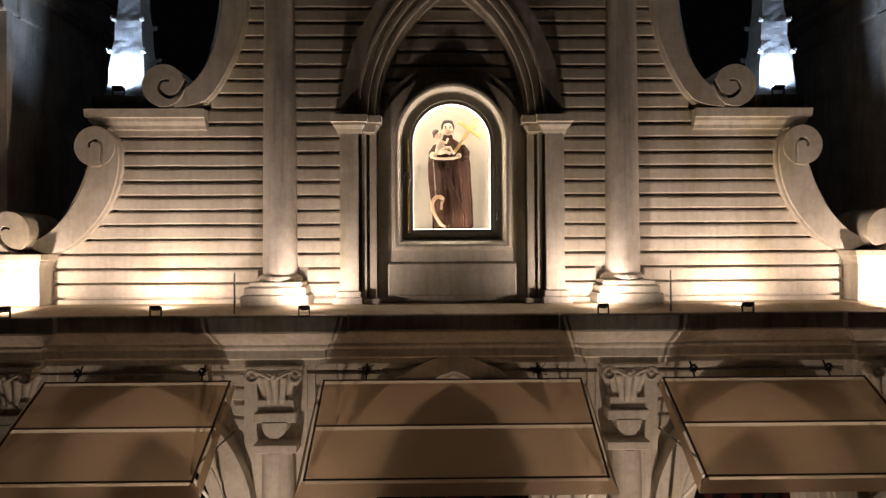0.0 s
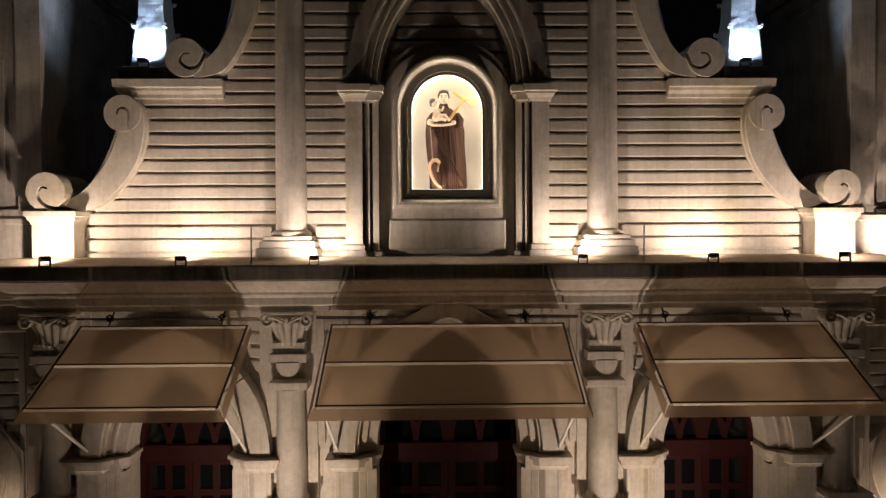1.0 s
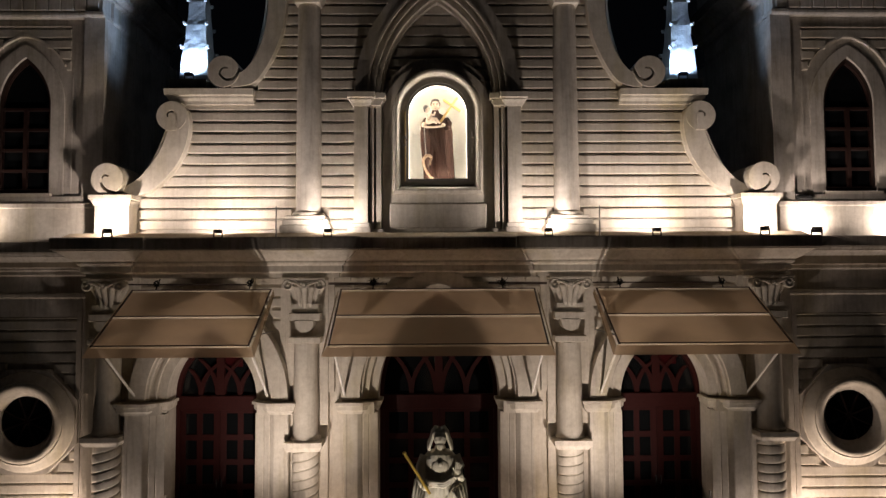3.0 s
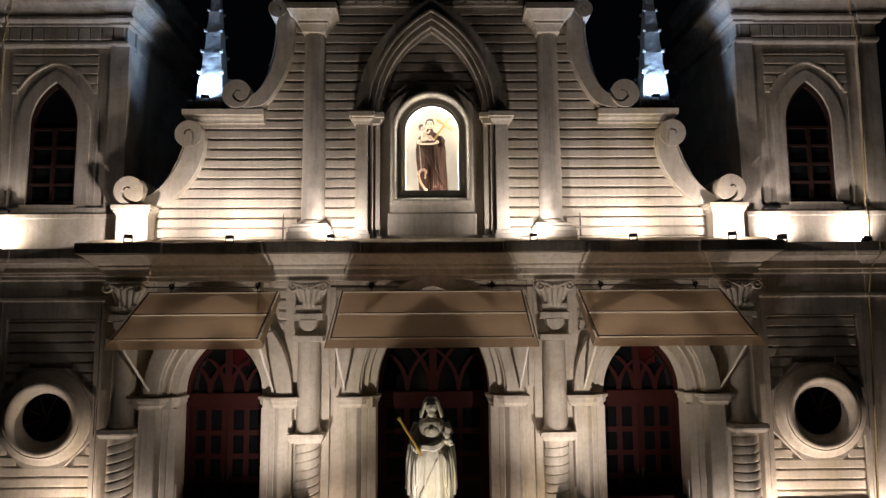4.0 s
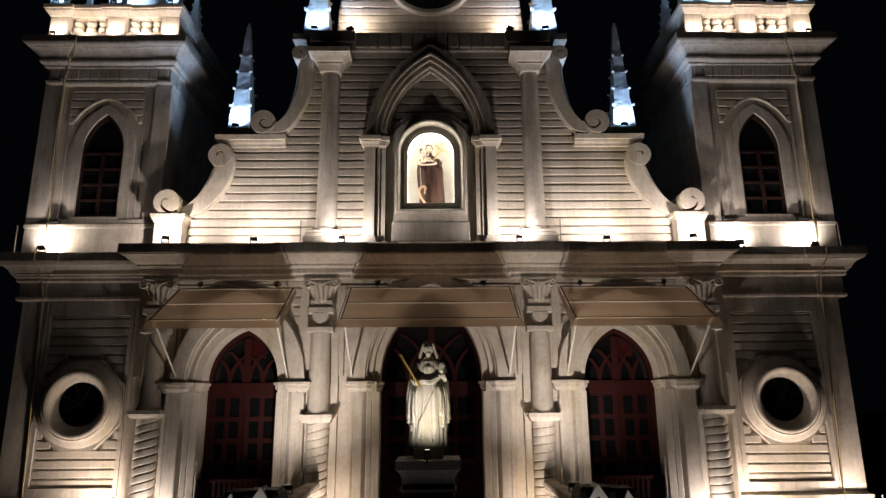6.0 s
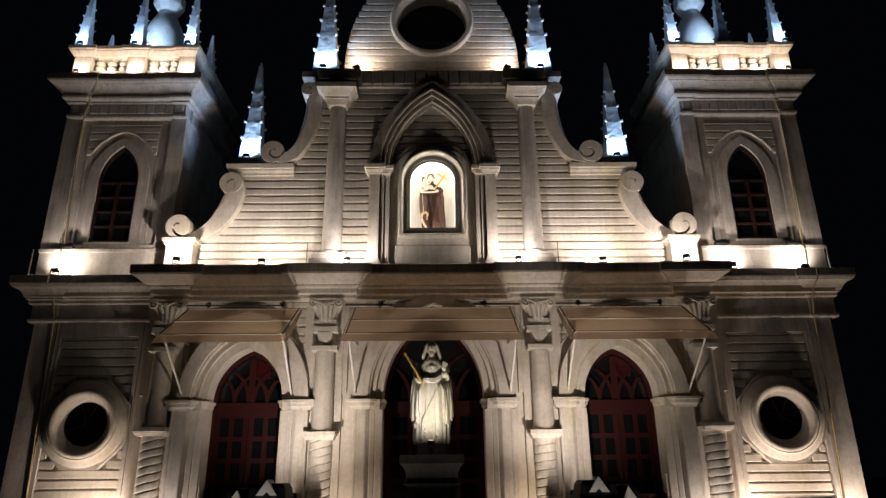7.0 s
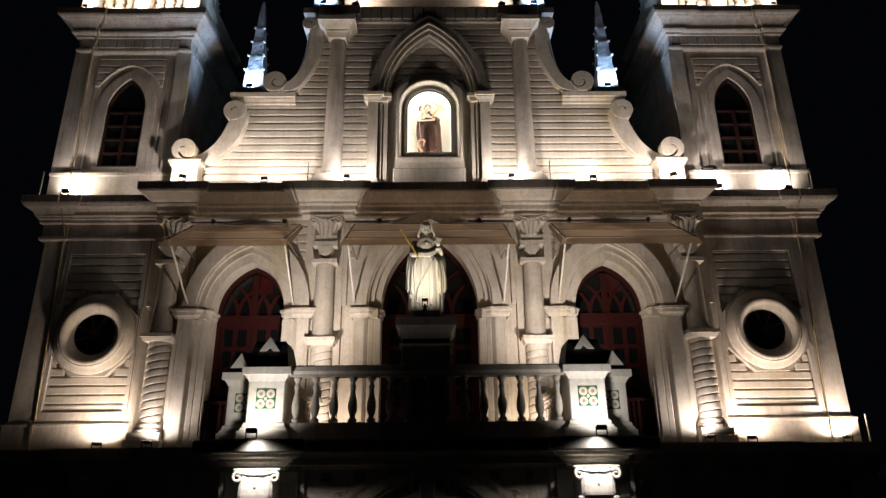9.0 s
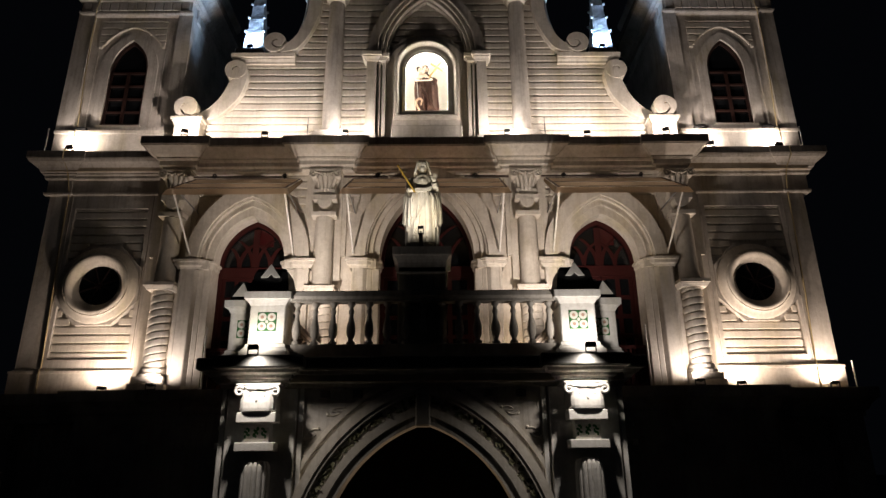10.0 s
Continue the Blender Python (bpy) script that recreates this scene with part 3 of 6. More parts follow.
# ---- towers ----
# outline of each tower: lower storey, grooved panel, round window, cornice end; upper storey, pointed window; parapet piers; pinnacles
TOWERS = {
    -1: dict(rise=0.0, lift=-0.01, x_out=8.82, panel=(6.49, 8.19), rose=7.34, cor=8.92, up=(6.10, 9.06), win=7.58, top=(6.14, 8.98), piers=(8.80, 7.457, 6.18), cop=(5.98, 9.04), pins=(9.0, 7.60, 6.235)),
    1: dict(rise=0.06, lift=0.06, x_out=8.93, panel=(6.53, 8.31), rose=7.44, cor=9.08, up=(6.21, 9.16), win=7.69, top=(6.25, 9.12), piers=(8.95, 7.63, 6.325), cop=(6.12, 9.15), pins=(9.09, 7.64, 6.31)),
}
X_IN = 6.20


def tower(s):
    side = "left" if s < 0 else "right"
    # lower storey
    bm = B()
    T = TOWERS[s]
    X_OUT, ctr, cz, r_o = T["x_out"], T["rose"], 8.26, 0.46
    p0, p1 = T["panel"]
    x0, x1, y0, y1, z0, z1 = s * X_IN, s * X_OUT, Y_TOW + 0.10, 3.2, 0.0, 10.5
    n = 32
    hole = [(s * ctr + r_o * math.cos(2 * math.pi * k / n), cz + r_o * math.sin(2 * math.pi * k / n)) for k in range(n)]
    sqr = []
    for x, z in hole:
        dx, dz = x - s * ctr, z - cz
        f = 1.12 / max(abs(dx), abs(dz))
        sqr.append((s * ctr + dx * f, cz + dz * f))
    band(bm, sqr, hole, y0, y0 + 0.45, True)
    xa, xb = s * ctr - 1.12, s * ctr + 1.12
    lo, hi = min(x0, x1), max(x0, x1)
    box(bm, lo, xa, y0, y0 + 0.45, z0, z1)
    box(bm, xb, hi, y0, y0 + 0.45, z0, z1)
    box(bm, xa, xb, y0, y0 + 0.45, z0, cz - 1.12)
    box(bm, xa, xb, y0, y0 + 0.45, cz + 1.12, z1)
    box(bm, lo, lo + 0.4, y0 + 0.45, y1, z0, z1)
    box(bm, hi - 0.4, hi, y0 + 0.45, y1, z0, z1)
    box(bm, lo, hi, y1, y1 + 0.4, z0, z1)
    w = part("wall_tower_lower_" + side, bm, GREYED)
    tagged(w, label="weathered plaster tower wall with grooved panel and round window", category="wall", kind="structure")
    bm = B()
    box(bm, s * p1, s * (X_OUT + 0.01), Y_TOW - 0.02, y0, 6.40, 10.46)
    box(bm, s * 6.18, s * p0, Y_TOW - 0.02, y0, 6.40, 10.46)
    box(bm, s * p0, s * p1, Y_TOW - 0.02, y0, 10.12, 10.46)
    box(bm, s * p0, s * p1, Y_TOW - 0.02, y0, 6.40, 6.60)
    for xa in (p0 - 0.10, p1 + 0.085):
        box(bm, s * xa, s * (xa + 0.018), Y_TOW - 0.034, Y_TOW - 0.01, 6.42, 10.44)
    part("pilaster", bm, GREYED, w)
    bm = B()
    xo = X_OUT + 0.01
    sweep(bm, [(-xo, 3.2), (-xo, Y_TOW - 0.02), (-6.18, Y_TOW - 0.02)] if s < 0 else [(6.18, Y_TOW - 0.02), (xo, Y_TOW - 0.02), (xo, 3.2)],
          [(-0.1, 5.8), (0.07, 5.8), (0.07, 6.30), (0.085, 6.31), (0.085, 6.35), (0.04, 6.37), (0.0, 6.41), (-0.1, 6.41)])
    part("plinth", bm, CREAM, w)

    def ends(z):
        dz = abs(z - cz)
        if dz < 0.98:
            # octagonal surround hides the boards behind it
            half = 0.96 if dz < 0.40 else 0.96 - (dz - 0.40)
            half = min(half, 0.91)
            return [(s * (p0 + 0.01), s * (ctr - half)), (s * (ctr + half), s * (p1 - 0.01))]
        return [(s * (p0 + 0.01), s * (p1 - 0.01))]
    board_run("board", w, ends, 6.5935, 10.10, 0.1935, Y_TOW + 0.03, 0.06)
    # round window
    win = anchor("window_round", (s * ctr, Y_TOW, cz))
    tagged(win, label="dark round window in a thick moulded plaster ring", category="window", group="round windows", kind="structure")
    off = Matrix.Translation((-s * ctr, -Y_TOW, -cz))

    def circ(r, y, n=40):
        return [(s * ctr + r * math.cos(2 * math.pi * k / n), y, cz + r * math.sin(2 * math.pi * k / n)) for k in range(n + 1)]
    bm = B()
    oct_o = [(s * ctr + 0.99 * math.cos(math.pi / 8 + math.pi * k / 4), cz + 0.99 * math.sin(math.pi / 8 + math.pi * k / 4)) for k in range(8)]
    oct_i = [(s * ctr + 0.62 * math.cos(math.pi / 8 + math.pi * k / 4), cz + 0.62 * math.sin(math.pi / 8 + math.pi * k / 4)) for k in range(8)]
    band(bm, oct_o, oct_i, Y_TOW - 0.05, Y_TOW + 0.1, True)
    bm.transform(off)
    part("surround", bm, GREYED, win)
    bm = B()
    prof = [(0.89, -0.04), (0.88, -0.075), (0.84, -0.10), (0.79, -0.12), (0.745, -0.15), (0.725, -0.175), (0.71, -0.165), (0.695, -0.185), (0.65, -0.20), (0.60, -0.185), (0.555, -0.145), (0.51, -0.09), (0.475, -0.04), (0.455, -0.03), (0.45, 0.3)]
    strip_profile(bm, [circ(r, Y_TOW + y) for r, y in prof])
    bmesh.ops.remove_doubles(bm, verts=bm.verts[:], dist=0.0005)
    bm.transform(off)
    part("moulded_ring", bm, CREAM, win, "pale moulded ring", True)
    bm = B()
    n = 32
    prism(bm, [(s * ctr + 0.452 * math.cos(2 * math.pi * k / n), cz + 0.452 * math.sin(2 * math.pi * k / n)) for k in range(n)], Y_TOW + 0.005, Y_TOW + 0.015)
    bm.transform(off)
    part("pane", bm, PANE, win)
    bm = B()
    for a in (20, 65, 110, 155):
        ca, sa = 0.45 * math.cos(radians(a)), 0.45 * math.sin(radians(a))
        bar_beam(bm, (s * ctr - ca, Y_TOW - 0.005, cz - sa), (s * ctr + ca, Y_TOW - 0.005, cz + sa), 0.025, 0.025)
    bm.transform(off)
    part("glazing_bars", bm, WINWOOD, win)
    # cornice between the storeys
    bm = B()
    co = T["cor"]
    path = [(-co, 3.2), (-co, Y_TOW - 0.03), (-co + 0.55, Y_TOW - 0.03), (-co + 0.55, Y_TOW), (-6.1, Y_TOW)]
    if s > 0:
        path = [(-x, y) for x, y in path[::-1]]
    prof = [(-0.3, 10.44), (0.03, 10.44), (0.05, 10.47), (0.05, 10.52), (0.01, 10.54), (0.01, 10.84), (0.06, 10.845), (0.08, 10.87), (0.08, 10.93), (0.12, 10.95), (0.12, 10.985), (0.155, 10.99), (0.17, 11.03), (0.20, 11.09), (0.25, 11.14), (0.31, 11.17), (0.345, 11.18), (0.345, 11.195), (0.36, 11.20), (0.38, 11.24), (-0.3, 11.24)]
    # the cornice of the right tower sits a little higher
    sweep(bm, path, [(o, z + T["rise"] * min(1.0, max(0.0, (z - 10.54) / 0.3))) for o, z in prof])
    c = part("cornice_tower_" + side, bm, GREYED)
    tagged(c, label="cream moulded cornice round the tower", category="cornice", kind="structure")
    bm = B()
    sweep(bm, path, [(o, z + T["rise"]) for o, z in ((-0.35, 11.244), (0.38, 11.244), (0.40, 11.26), (0.40, 11.42), (0.37, 11.44), (-0.35, 11.44))])
    part("fascia", bm, FASCIA, c, "dark weathered top band")
    bm = B()
    box(bm, s * 6.1, s * co, Y_TOW - 0.2, 3.2, 11.0, 11.438 + T["rise"])
    part("ledge", bm, FLOORM, c)

    # upper storey
    wc, whw, zsill, zspr, zap = T["win"], 0.48, 12.35, 13.98, 14.88
    u0, u1 = T["up"]
    bm = B()
    y0 = Y_TOW + 0.105
    z0, z1 = 12.14, 15.69
    lo, hi = sorted((s * (u0 + 0.02), s * (u1 - 0.02)))
    cx = s * wc
    box(bm, lo, cx - whw, y0, y0 + 0.4, z0, z1)
    box(bm, cx + whw, hi, y0, y0 + 0.4, z0, z1)
    box(bm, cx - whw, cx + whw, y0, y0 + 0.4, z0, zsill)
    arch = pointed(cx, zspr, whw, zap - zspr)
    band(bm, [(x, z1) for x, z in arch], arch, y0, y0 + 0.4)
    box(bm, cx - whw, cx + whw, y0 + 2.6, y0 + 2.7, zsill, z1)
    box(bm, lo, lo + 0.4, y0 + 0.4, 3.2, z0, z1)
    box(bm, hi - 0.4, hi, y0 + 0.4, 3.2, z0, z1)
    box(bm, lo, hi, 3.2, 3.6, z0, z1)
    w = part("wall_tower_upper_" + side, bm, GREYED)
    tagged(w, label="cream plaster tower wall with a pointed window", category="wall", kind="structure")
    bm = B()
    w0, w1 = wc - 1.11, wc + 1.07
    box(bm, s * w1, s * u1, Y_TOW, y0, z0 + 0.05, 15.68)
    box(bm, s * u0, s * w0, Y_TOW, y0, z0 + 0.05, 15.68)
    box(bm, s * w0, s * w1, Y_TOW + 0.01, y0, z0 + 0.05, zsill - 0.06)
    part("pilaster", bm, GREYED, w)
    bm = B()
    path = [(-u1 + 0.05, 3.2), (-u1 + 0.05, Y_TOW - 0.06), (-u0 - 0.05, Y_TOW - 0.06), (-u0 - 0.05, 3.2)]
    if s > 0:
        path = [(-x, y) for x, y in path[::-1]]
    sweep(bm, path, [(-0.3, 11.25), (0.0, 11.25), (0.0, 12.06), (0.02, 12.08), (0.02, 12.15), (-0.05, 12.19), (-0.3, 12.19)])
    part("plinth", bm, CREAM, w)
    # hood and flat frame round the window, laid out as arched bands
    hood_o = pointed(cx, 14.20, 0.88, 1.11)
    hood_i = pointed(cx, 14.20, 0.845, 1.065)
    fr_o = [(cx - 0.73, 13.0)] + pointed(cx, zspr, 0.73, 1.14) + [(cx + 0.73, 13.0)]
    fr_i = [(cx - whw, 13.0)] + pointed(cx, zspr, whw, zap - zspr) + [(cx + whw, 13.0)]
    bm = B()
    band(bm, fr_o, fr_i, Y_TOW + 0.078, y0 - 0.002)
    for q in (-1, 1):
        band(bm, [(cx + q * 0.73, zsill - 0.05), (cx + q * 0.73, 13.0)], [(cx + q * whw, zsill - 0.05), (cx + q * whw, 13.0)], Y_TOW + 0.078, y0 - 0.002)
        box(bm, cx + q * 0.84, cx + q * 0.87, Y_TOW + 0.09, y0 - 0.002, zsill - 0.05, 14.55)
    part("window_frame_band", bm, GREYED, w)
    bm = B()
    band(bm, hood_o[5:-5], hood_i[5:-5], Y_TOW + 0.055, y0 + 0.1)
    part("hood_mould", bm, CREAM, w)

    def ends2(z):
        k = 0.0
        pts = [(x, zz) for x, zz in hood_o if x <= cx + 1e-6]
        for (xa, za), (xb, zb) in zip(pts, pts[1:]):
            if za <= z <= zb:
                k = cx - (xa + (xb - xa) * (z - za) / (zb - za + 1e-9))
        l, r = cx - k, cx + k
        a, b = cx - 0.86, cx + 0.83
        if k <= 0.01:
            return [(a, b)]
        out = [(a, l - 0.01)] if l - 0.01 > a + 0.02 else []
        return out + ([(r + 0.01, b)] if b > r + 0.03 else [])
    board_run("board", w, ends2, 14.64, 15.46, 0.2, Y_TOW + 0.06, 0.08)
    # window joinery
    win = anchor("window_pointed", (cx, Y_TOW + 0.4, zsill))
    tagged(win, label="dark pointed window with brown wooden glazing bars", category="window", group="tower windows", kind="structure")
    off = Matrix.Translation((-cx, -Y_TOW - 0.4, -zsill))
    yw = Y_TOW + 0.13
    bm = B()
    o = [(cx - whw, zsill)] + pointed(cx, zspr, whw, zap - zspr) + [(cx + whw, zsill)]
    i = [(cx - whw + 0.06, zsill)] + pointed(cx, zspr, whw - 0.06, zap - zspr - 0.1) + [(cx + whw - 0.06, zsill)]
    band(bm, o, i, yw, yw + 0.06)
    box(bm, cx - whw, cx + whw, yw - 0.02, yw + 0.06, zsill, zsill + 0.09)
    bm.transform(off)
    part("frame", bm, WINWOOD, win)
    bm = B()
    box(bm, cx - 0.035, cx + 0.035, yw - 0.01, yw + 0.05, zsill + 0.09, 13.92)
    for k in range(4):
        zz = 12.78 + 0.38 * k
        box(bm, cx - whw + 0.05, cx + whw - 0.05, yw, yw + 0.05, zz - 0.025, zz + 0.025)
    bm.transform(off)
    part("glazing_bars", bm, WINWOOD, win)
    bm = B()
    prism(bm, [(x, z) for x, z in i], yw + 0.065, yw + 0.07)
    bm.transform(off)
    part("pane", bm, PANE, win)
    bm = B()
    box(bm, cx - whw - 0.06, cx + whw + 0.06, Y_TOW + 0.004, yw, zsill - 0.06, zsill - 0.002)
    bm.transform(off)
    part("sill", bm, CREAM, win)

    # top cornice
    bm = B()
    t0, t1 = T["top"]
    path = [(-t1, 3.2), (-t1, Y_TOW - 0.03), (-t1 + 0.28, Y_TOW - 0.03), (-t1 + 0.28, Y_TOW + 0.01), (-t0 - 0.24, Y_TOW + 0.01), (-t0 - 0.24, Y_TOW - 0.03), (-t0, Y_TOW - 0.03), (-t0, 3.2)]
    if s > 0:
        path = [(-x, y) for x, y in path[::-1]]
    sweep(bm, path, [(-0.3, 15.60), (0.03, 15.60), (0.05, 15.63), (0.05, 15.68), (0.01, 15.70), (0.01, 15.98), (0.09, 16.0), (0.09, 16.05), (0.15, 16.07), (0.18, 16.10), (0.18, 16.15), (0.12, 16.17), (0.12, 16.195), (0.155, 16.20), (0.165, 16.235), (0.185, 16.28), (0.22, 16.325), (0.27, 16.36), (0.33, 16.38), (0.345, 16.385), (0.345, 16.40), (0.39, 16.41), (0.42, 16.44), (-0.3, 16.44)])
    c = part("cornice_top_" + side, bm, GREYED)
    tagged(c, label="cream moulded top cornice of the tower", category="cornice", kind="structure")
    c.location.z = T["lift"]
    for k in range(12):
        x = t0 + 0.16 + k * 0.2315
        bm = B()
        box(bm, s * (x - 0.104), s * (x + 0.104), Y_TOW - 0.055, Y_TOW + 0.0, 15.72, 15.97, 0.006)
        part("dentil", bm, GREYED, c)
    bm = B()
    sweep(bm, path, [(-0.35, 16.444), (0.44, 16.444), (0.46, 16.46), (0.46, 16.62), (0.42, 16.64), (-0.35, 16.64)])
    part("fascia", bm, FASCIA, c, "dark weathered top band")
    bm = B()
    box(bm, s * t0, s * t1, Y_TOW, 3.4, 16.2, 16.41)
    # added block that hides the lit dome, so the baluster gaps stay dark
    box(bm, s * (t0 + 0.5), s * (t1 - 0.5), 0.75, 3.0, 16.41, 17.58)
    part("roof_slab_and_block", bm, DARKPL, c)

    # parapet
    par = anchor("parapet", (s * 7.62, 0.12, 16.42 + T["lift"]))
    tagged(par, label="cream tower parapet with piers and stout balusters", category="parapet", group="tower parapets")
    off = Matrix.Translation((-s * 7.62, -0.12, -16.42))
    piers = T["piers"]
    for px in piers:
        bm = B()
        box(bm, s * px - 0.22, s * px + 0.22, -0.02, 0.42, 16.42, 17.26, 0.012)
        bm.transform(off)
        part("pier", bm, CREAM, par)
    for a, b in ((piers[0] - 0.22, piers[1] + 0.22), (piers[1] - 0.22, piers[2] + 0.22)):
        bm = B()
        box(bm, s * a, s * b, 0.03, 0.36, 16.42, 16.87, 0.01)
        bm.transform(off)
        part("kerb", bm, CREAM, par)
        for k in range(3):
            x = a + (b - a) * (k + 0.5) / 3
            bm = B()
            lathe(bm, [(0.115, 16.87), (0.115, 16.89), (0.085, 16.91), (0.105, 16.945), (0.122, 16.985), (0.118, 17.015), (0.088, 17.045), (0.068, 17.065), (0.088, 17.085), (0.118, 17.12), (0.122, 17.155), (0.10, 17.195), (0.08, 17.215), (0.115, 17.235), (0.115, 17.26)], s * x, 0.17, 16)
            bm.transform(off)
            part("baluster", bm, CREAM, par, smooth_shade=True)
    bm = B()
    c0, c1 = T["cop"]
    path = [(-c1, 3.2), (-c1, -0.04), (-piers[0] + 0.23, -0.04), (-piers[0] + 0.23, 0.0), (-piers[1] - 0.25, 0.0), (-piers[1] - 0.25, -0.04), (-piers[1] + 0.25, -0.04), (-piers[1] + 0.25, 0.0),
            (-piers[2] - 0.23, 0.0), (-piers[2] - 0.23, -0.04), (-c0, -0.04), (-c0, 3.2)]
    if s > 0:
        path = [(-x, y) for x, y in path[::-1]]
    sweep(bm, path, [(-0.35, 17.262), (0.0, 17.262), (0.02, 17.30), (0.05, 17.34), (0.08, 17.38), (0.09, 17.42), (0.11, 17.43), (0.11, 17.52), (-0.35, 17.52)])
    bm.transform(off)
    part("coping", bm, CREAM, par)
    for xa, xb in ((c0 + 0.02, c0 + 0.40), (c1 - 0.40, c1 - 0.02)):
        bm = B()
        box(bm, s * xa, s * xb, 0.42, 3.3, 16.42, 17.26)
        bm.transform(off)
        part("side_panel", bm, GREYED, par)
    # cupola behind the parapet
    cup = anchor("cupola", (s * (7.76 if s < 0 else 7.70), 1.85, 16.42))
    tagged(cup, label="flared octagonal cupola lit by cool light", category="cupola", group="tower cupolas")
    bm = B()
    oc = [(0.60, 16.42), (0.59, 18.5), (0.575, 18.9), (0.545, 19.2), (0.50, 19.4), (0.42, 19.62), (0.33, 19.82), (0.265, 19.98), (0.25, 20.06)]
    lathe(bm, oc, 0, 0, 28)
    bm.transform(Matrix.Translation((0, 0, -16.42)))
    part("dome", bm, WHITE, cup, smooth_shade=True)
    bm = B()
    lathe(bm, [(0.25, 20.06), (0.33, 20.14), (0.42, 20.28), (0.43, 20.32), (0.43, 20.62), (0.38, 20.66), (0.32, 21.0), (0.10, 21.8)], 0, 0, 8, math.pi / 8, math.pi / 8 + 2 * math.pi)
    bm.transform(Matrix.Translation((0, 0, -16.42)))
    part("lantern", bm, WHITE, cup)
    # old yellowed cable running down the tower front
    bm = B()
    k0, k2, k3 = (8.21, 8.61, 8.38) if s < 0 else (8.34, 8.74, 8.56)
    worm(bm, [(s * x, y, z) for x, y, z in ((k0, -0.252, 16.63), (k0, -0.252, 16.45), (k0 + 0.06, -0.15, 16.385), (k0 + 0.15, -0.01, 16.28), (k0 + 0.22, 0.03, 16.20), (k0 + 0.245, 0.02, 16.13), (k0 + 0.29, 0.10, 16.02), (k0 + 0.31, 0.115, 15.99),
              (k0 + 0.34, 0.135, 15.92), (k0 + 0.365, 0.135, 15.75), (k0 + 0.38, 0.155, 15.66), (k2, 0.20, 15.50), (k2, 0.20, 14.8), (k2 - 0.02, 0.20, 13.8), (k2 - 0.09, 0.20, 12.3), (k2 - 0.10, 0.12, 12.10), (k2 - 0.11, 0.14, 11.52), (k2 - 0.14, -0.21, 11.46), (k2 - 0.14, -0.21, 11.25), (k2 - 0.16, 0.02, 11.05),
              (k2 - 0.18, 0.06, 10.92), (k3, 0.16, 10.5), (k3, 0.18, 9.5), (k3 - 0.05, 0.18, 8.0), (k3 - 0.12, 0.18, 6.45), (k3 - 0.13, 0.10, 6.34), (k3 - 0.15, 0.105, 5.85))], 0.015, 6)
    tagged(part("cable", bm, simple("yellowed_cable", (0.55, 0.44, 0.24), 0.6)), label="thin yellowed cable running down the tower front", category="cable", group="tower cables")
    # thin rods on the lower cornice
    rod = B()
    tube(rod, (0, 0, 0), (0, 0, 0.62), 0.014)
    tagged(part("rod", rod, IRON), label="thin upright iron rod on the cornice", category="rod", group="iron rods").location = (s * 9.0, -0.1, 11.44)


for s in (-1, 1):
    tower(s)

# small black boxes shaped like unlit floodlights, lying on the ledge under the tower windows
for x in (-8.42, 6.72, 8.42):
    bm = B()
    box(bm, -0.14, 0.14, -0.05, 0.05, 0.0, 0.06, 0.008)
    box(bm, -0.10, 0.10, -0.035, 0.035, 0.055, 0.085, 0.006)
    tagged(part("ledge_box", bm, BLACK), label="small flat black box on the tower ledge", category="cable box", group="ledge boxes").location = (x, 0.20, 12.188)

# ---- pinnacles ----
def pinnacle(name, w, h, levels):
    """A slim four-sided pinnacle with crockets along its edges, standing on z = 0."""
    ob = anchor(name)
    tagged(ob, label="slim plaster pinnacle with crockets on its edges", category="pinnacle", group="pinnacles")
    bm = B()
    zs = [0.0] + [h * (0.215 + 0.155 * k) for k in range(levels)]
    prof = []
    for k, z in enumerate(zs):
        top = zs[k + 1] if k < len(zs) - 1 else h
        for j in range(5):
            zz = z + (top - z) * j / 5
            waist = 1.03 - (0.07 if k else 0.0) * math.sin(math.pi * j / 5)
            prof.append((w / 2 * (1 - 0.86 * zz / h) * waist, zz))
    prof.append((0.012, h))
    lathe(bm, [(r * math.sqrt(2), z) for r, z in prof], 0, 0, 16, math.pi / 4, math.pi / 4 + 2 * math.pi,
          twist=lambda r, z, a: r / math.sqrt(2) / max(abs(math.cos(a)), abs(math.sin(a))) * random.uniform(0.975, 1.025))
    part("spire", bm, PINN, ob)
    for k, z in enumerate(zs[1:-1]):
        f = w / 2 * (1 - 0.86 * (z / h))
        for sx in (-1, 1):
            for sy in (-1, 1):
                bm = B()
                q = max(0.026, w * 0.085 * (1 - 0.35 * z / h))
                ball(bm, (sx * f * 1.10, sy * f * 1.10, z + 0.02), (q, q, q * 0.85), 8)
                ball(bm, (sx * f * 1.18, sy * f * 1.18, z + 0.02 + q * 0.55), (q * 0.62, q * 0.62, q * 0.55), 6)
                part("crocket", bm, PINN, ob)
    bm = B()
    ball(bm, (0, 0, h), 0.03, 8)
    part("knob", bm, PINN, ob)
    return ob


def stand(ob, places):
    for k, p in enumerate(places):
        if k == 0:
            ob.matrix_basis = p
        else:
            copy_thing(ob, p)


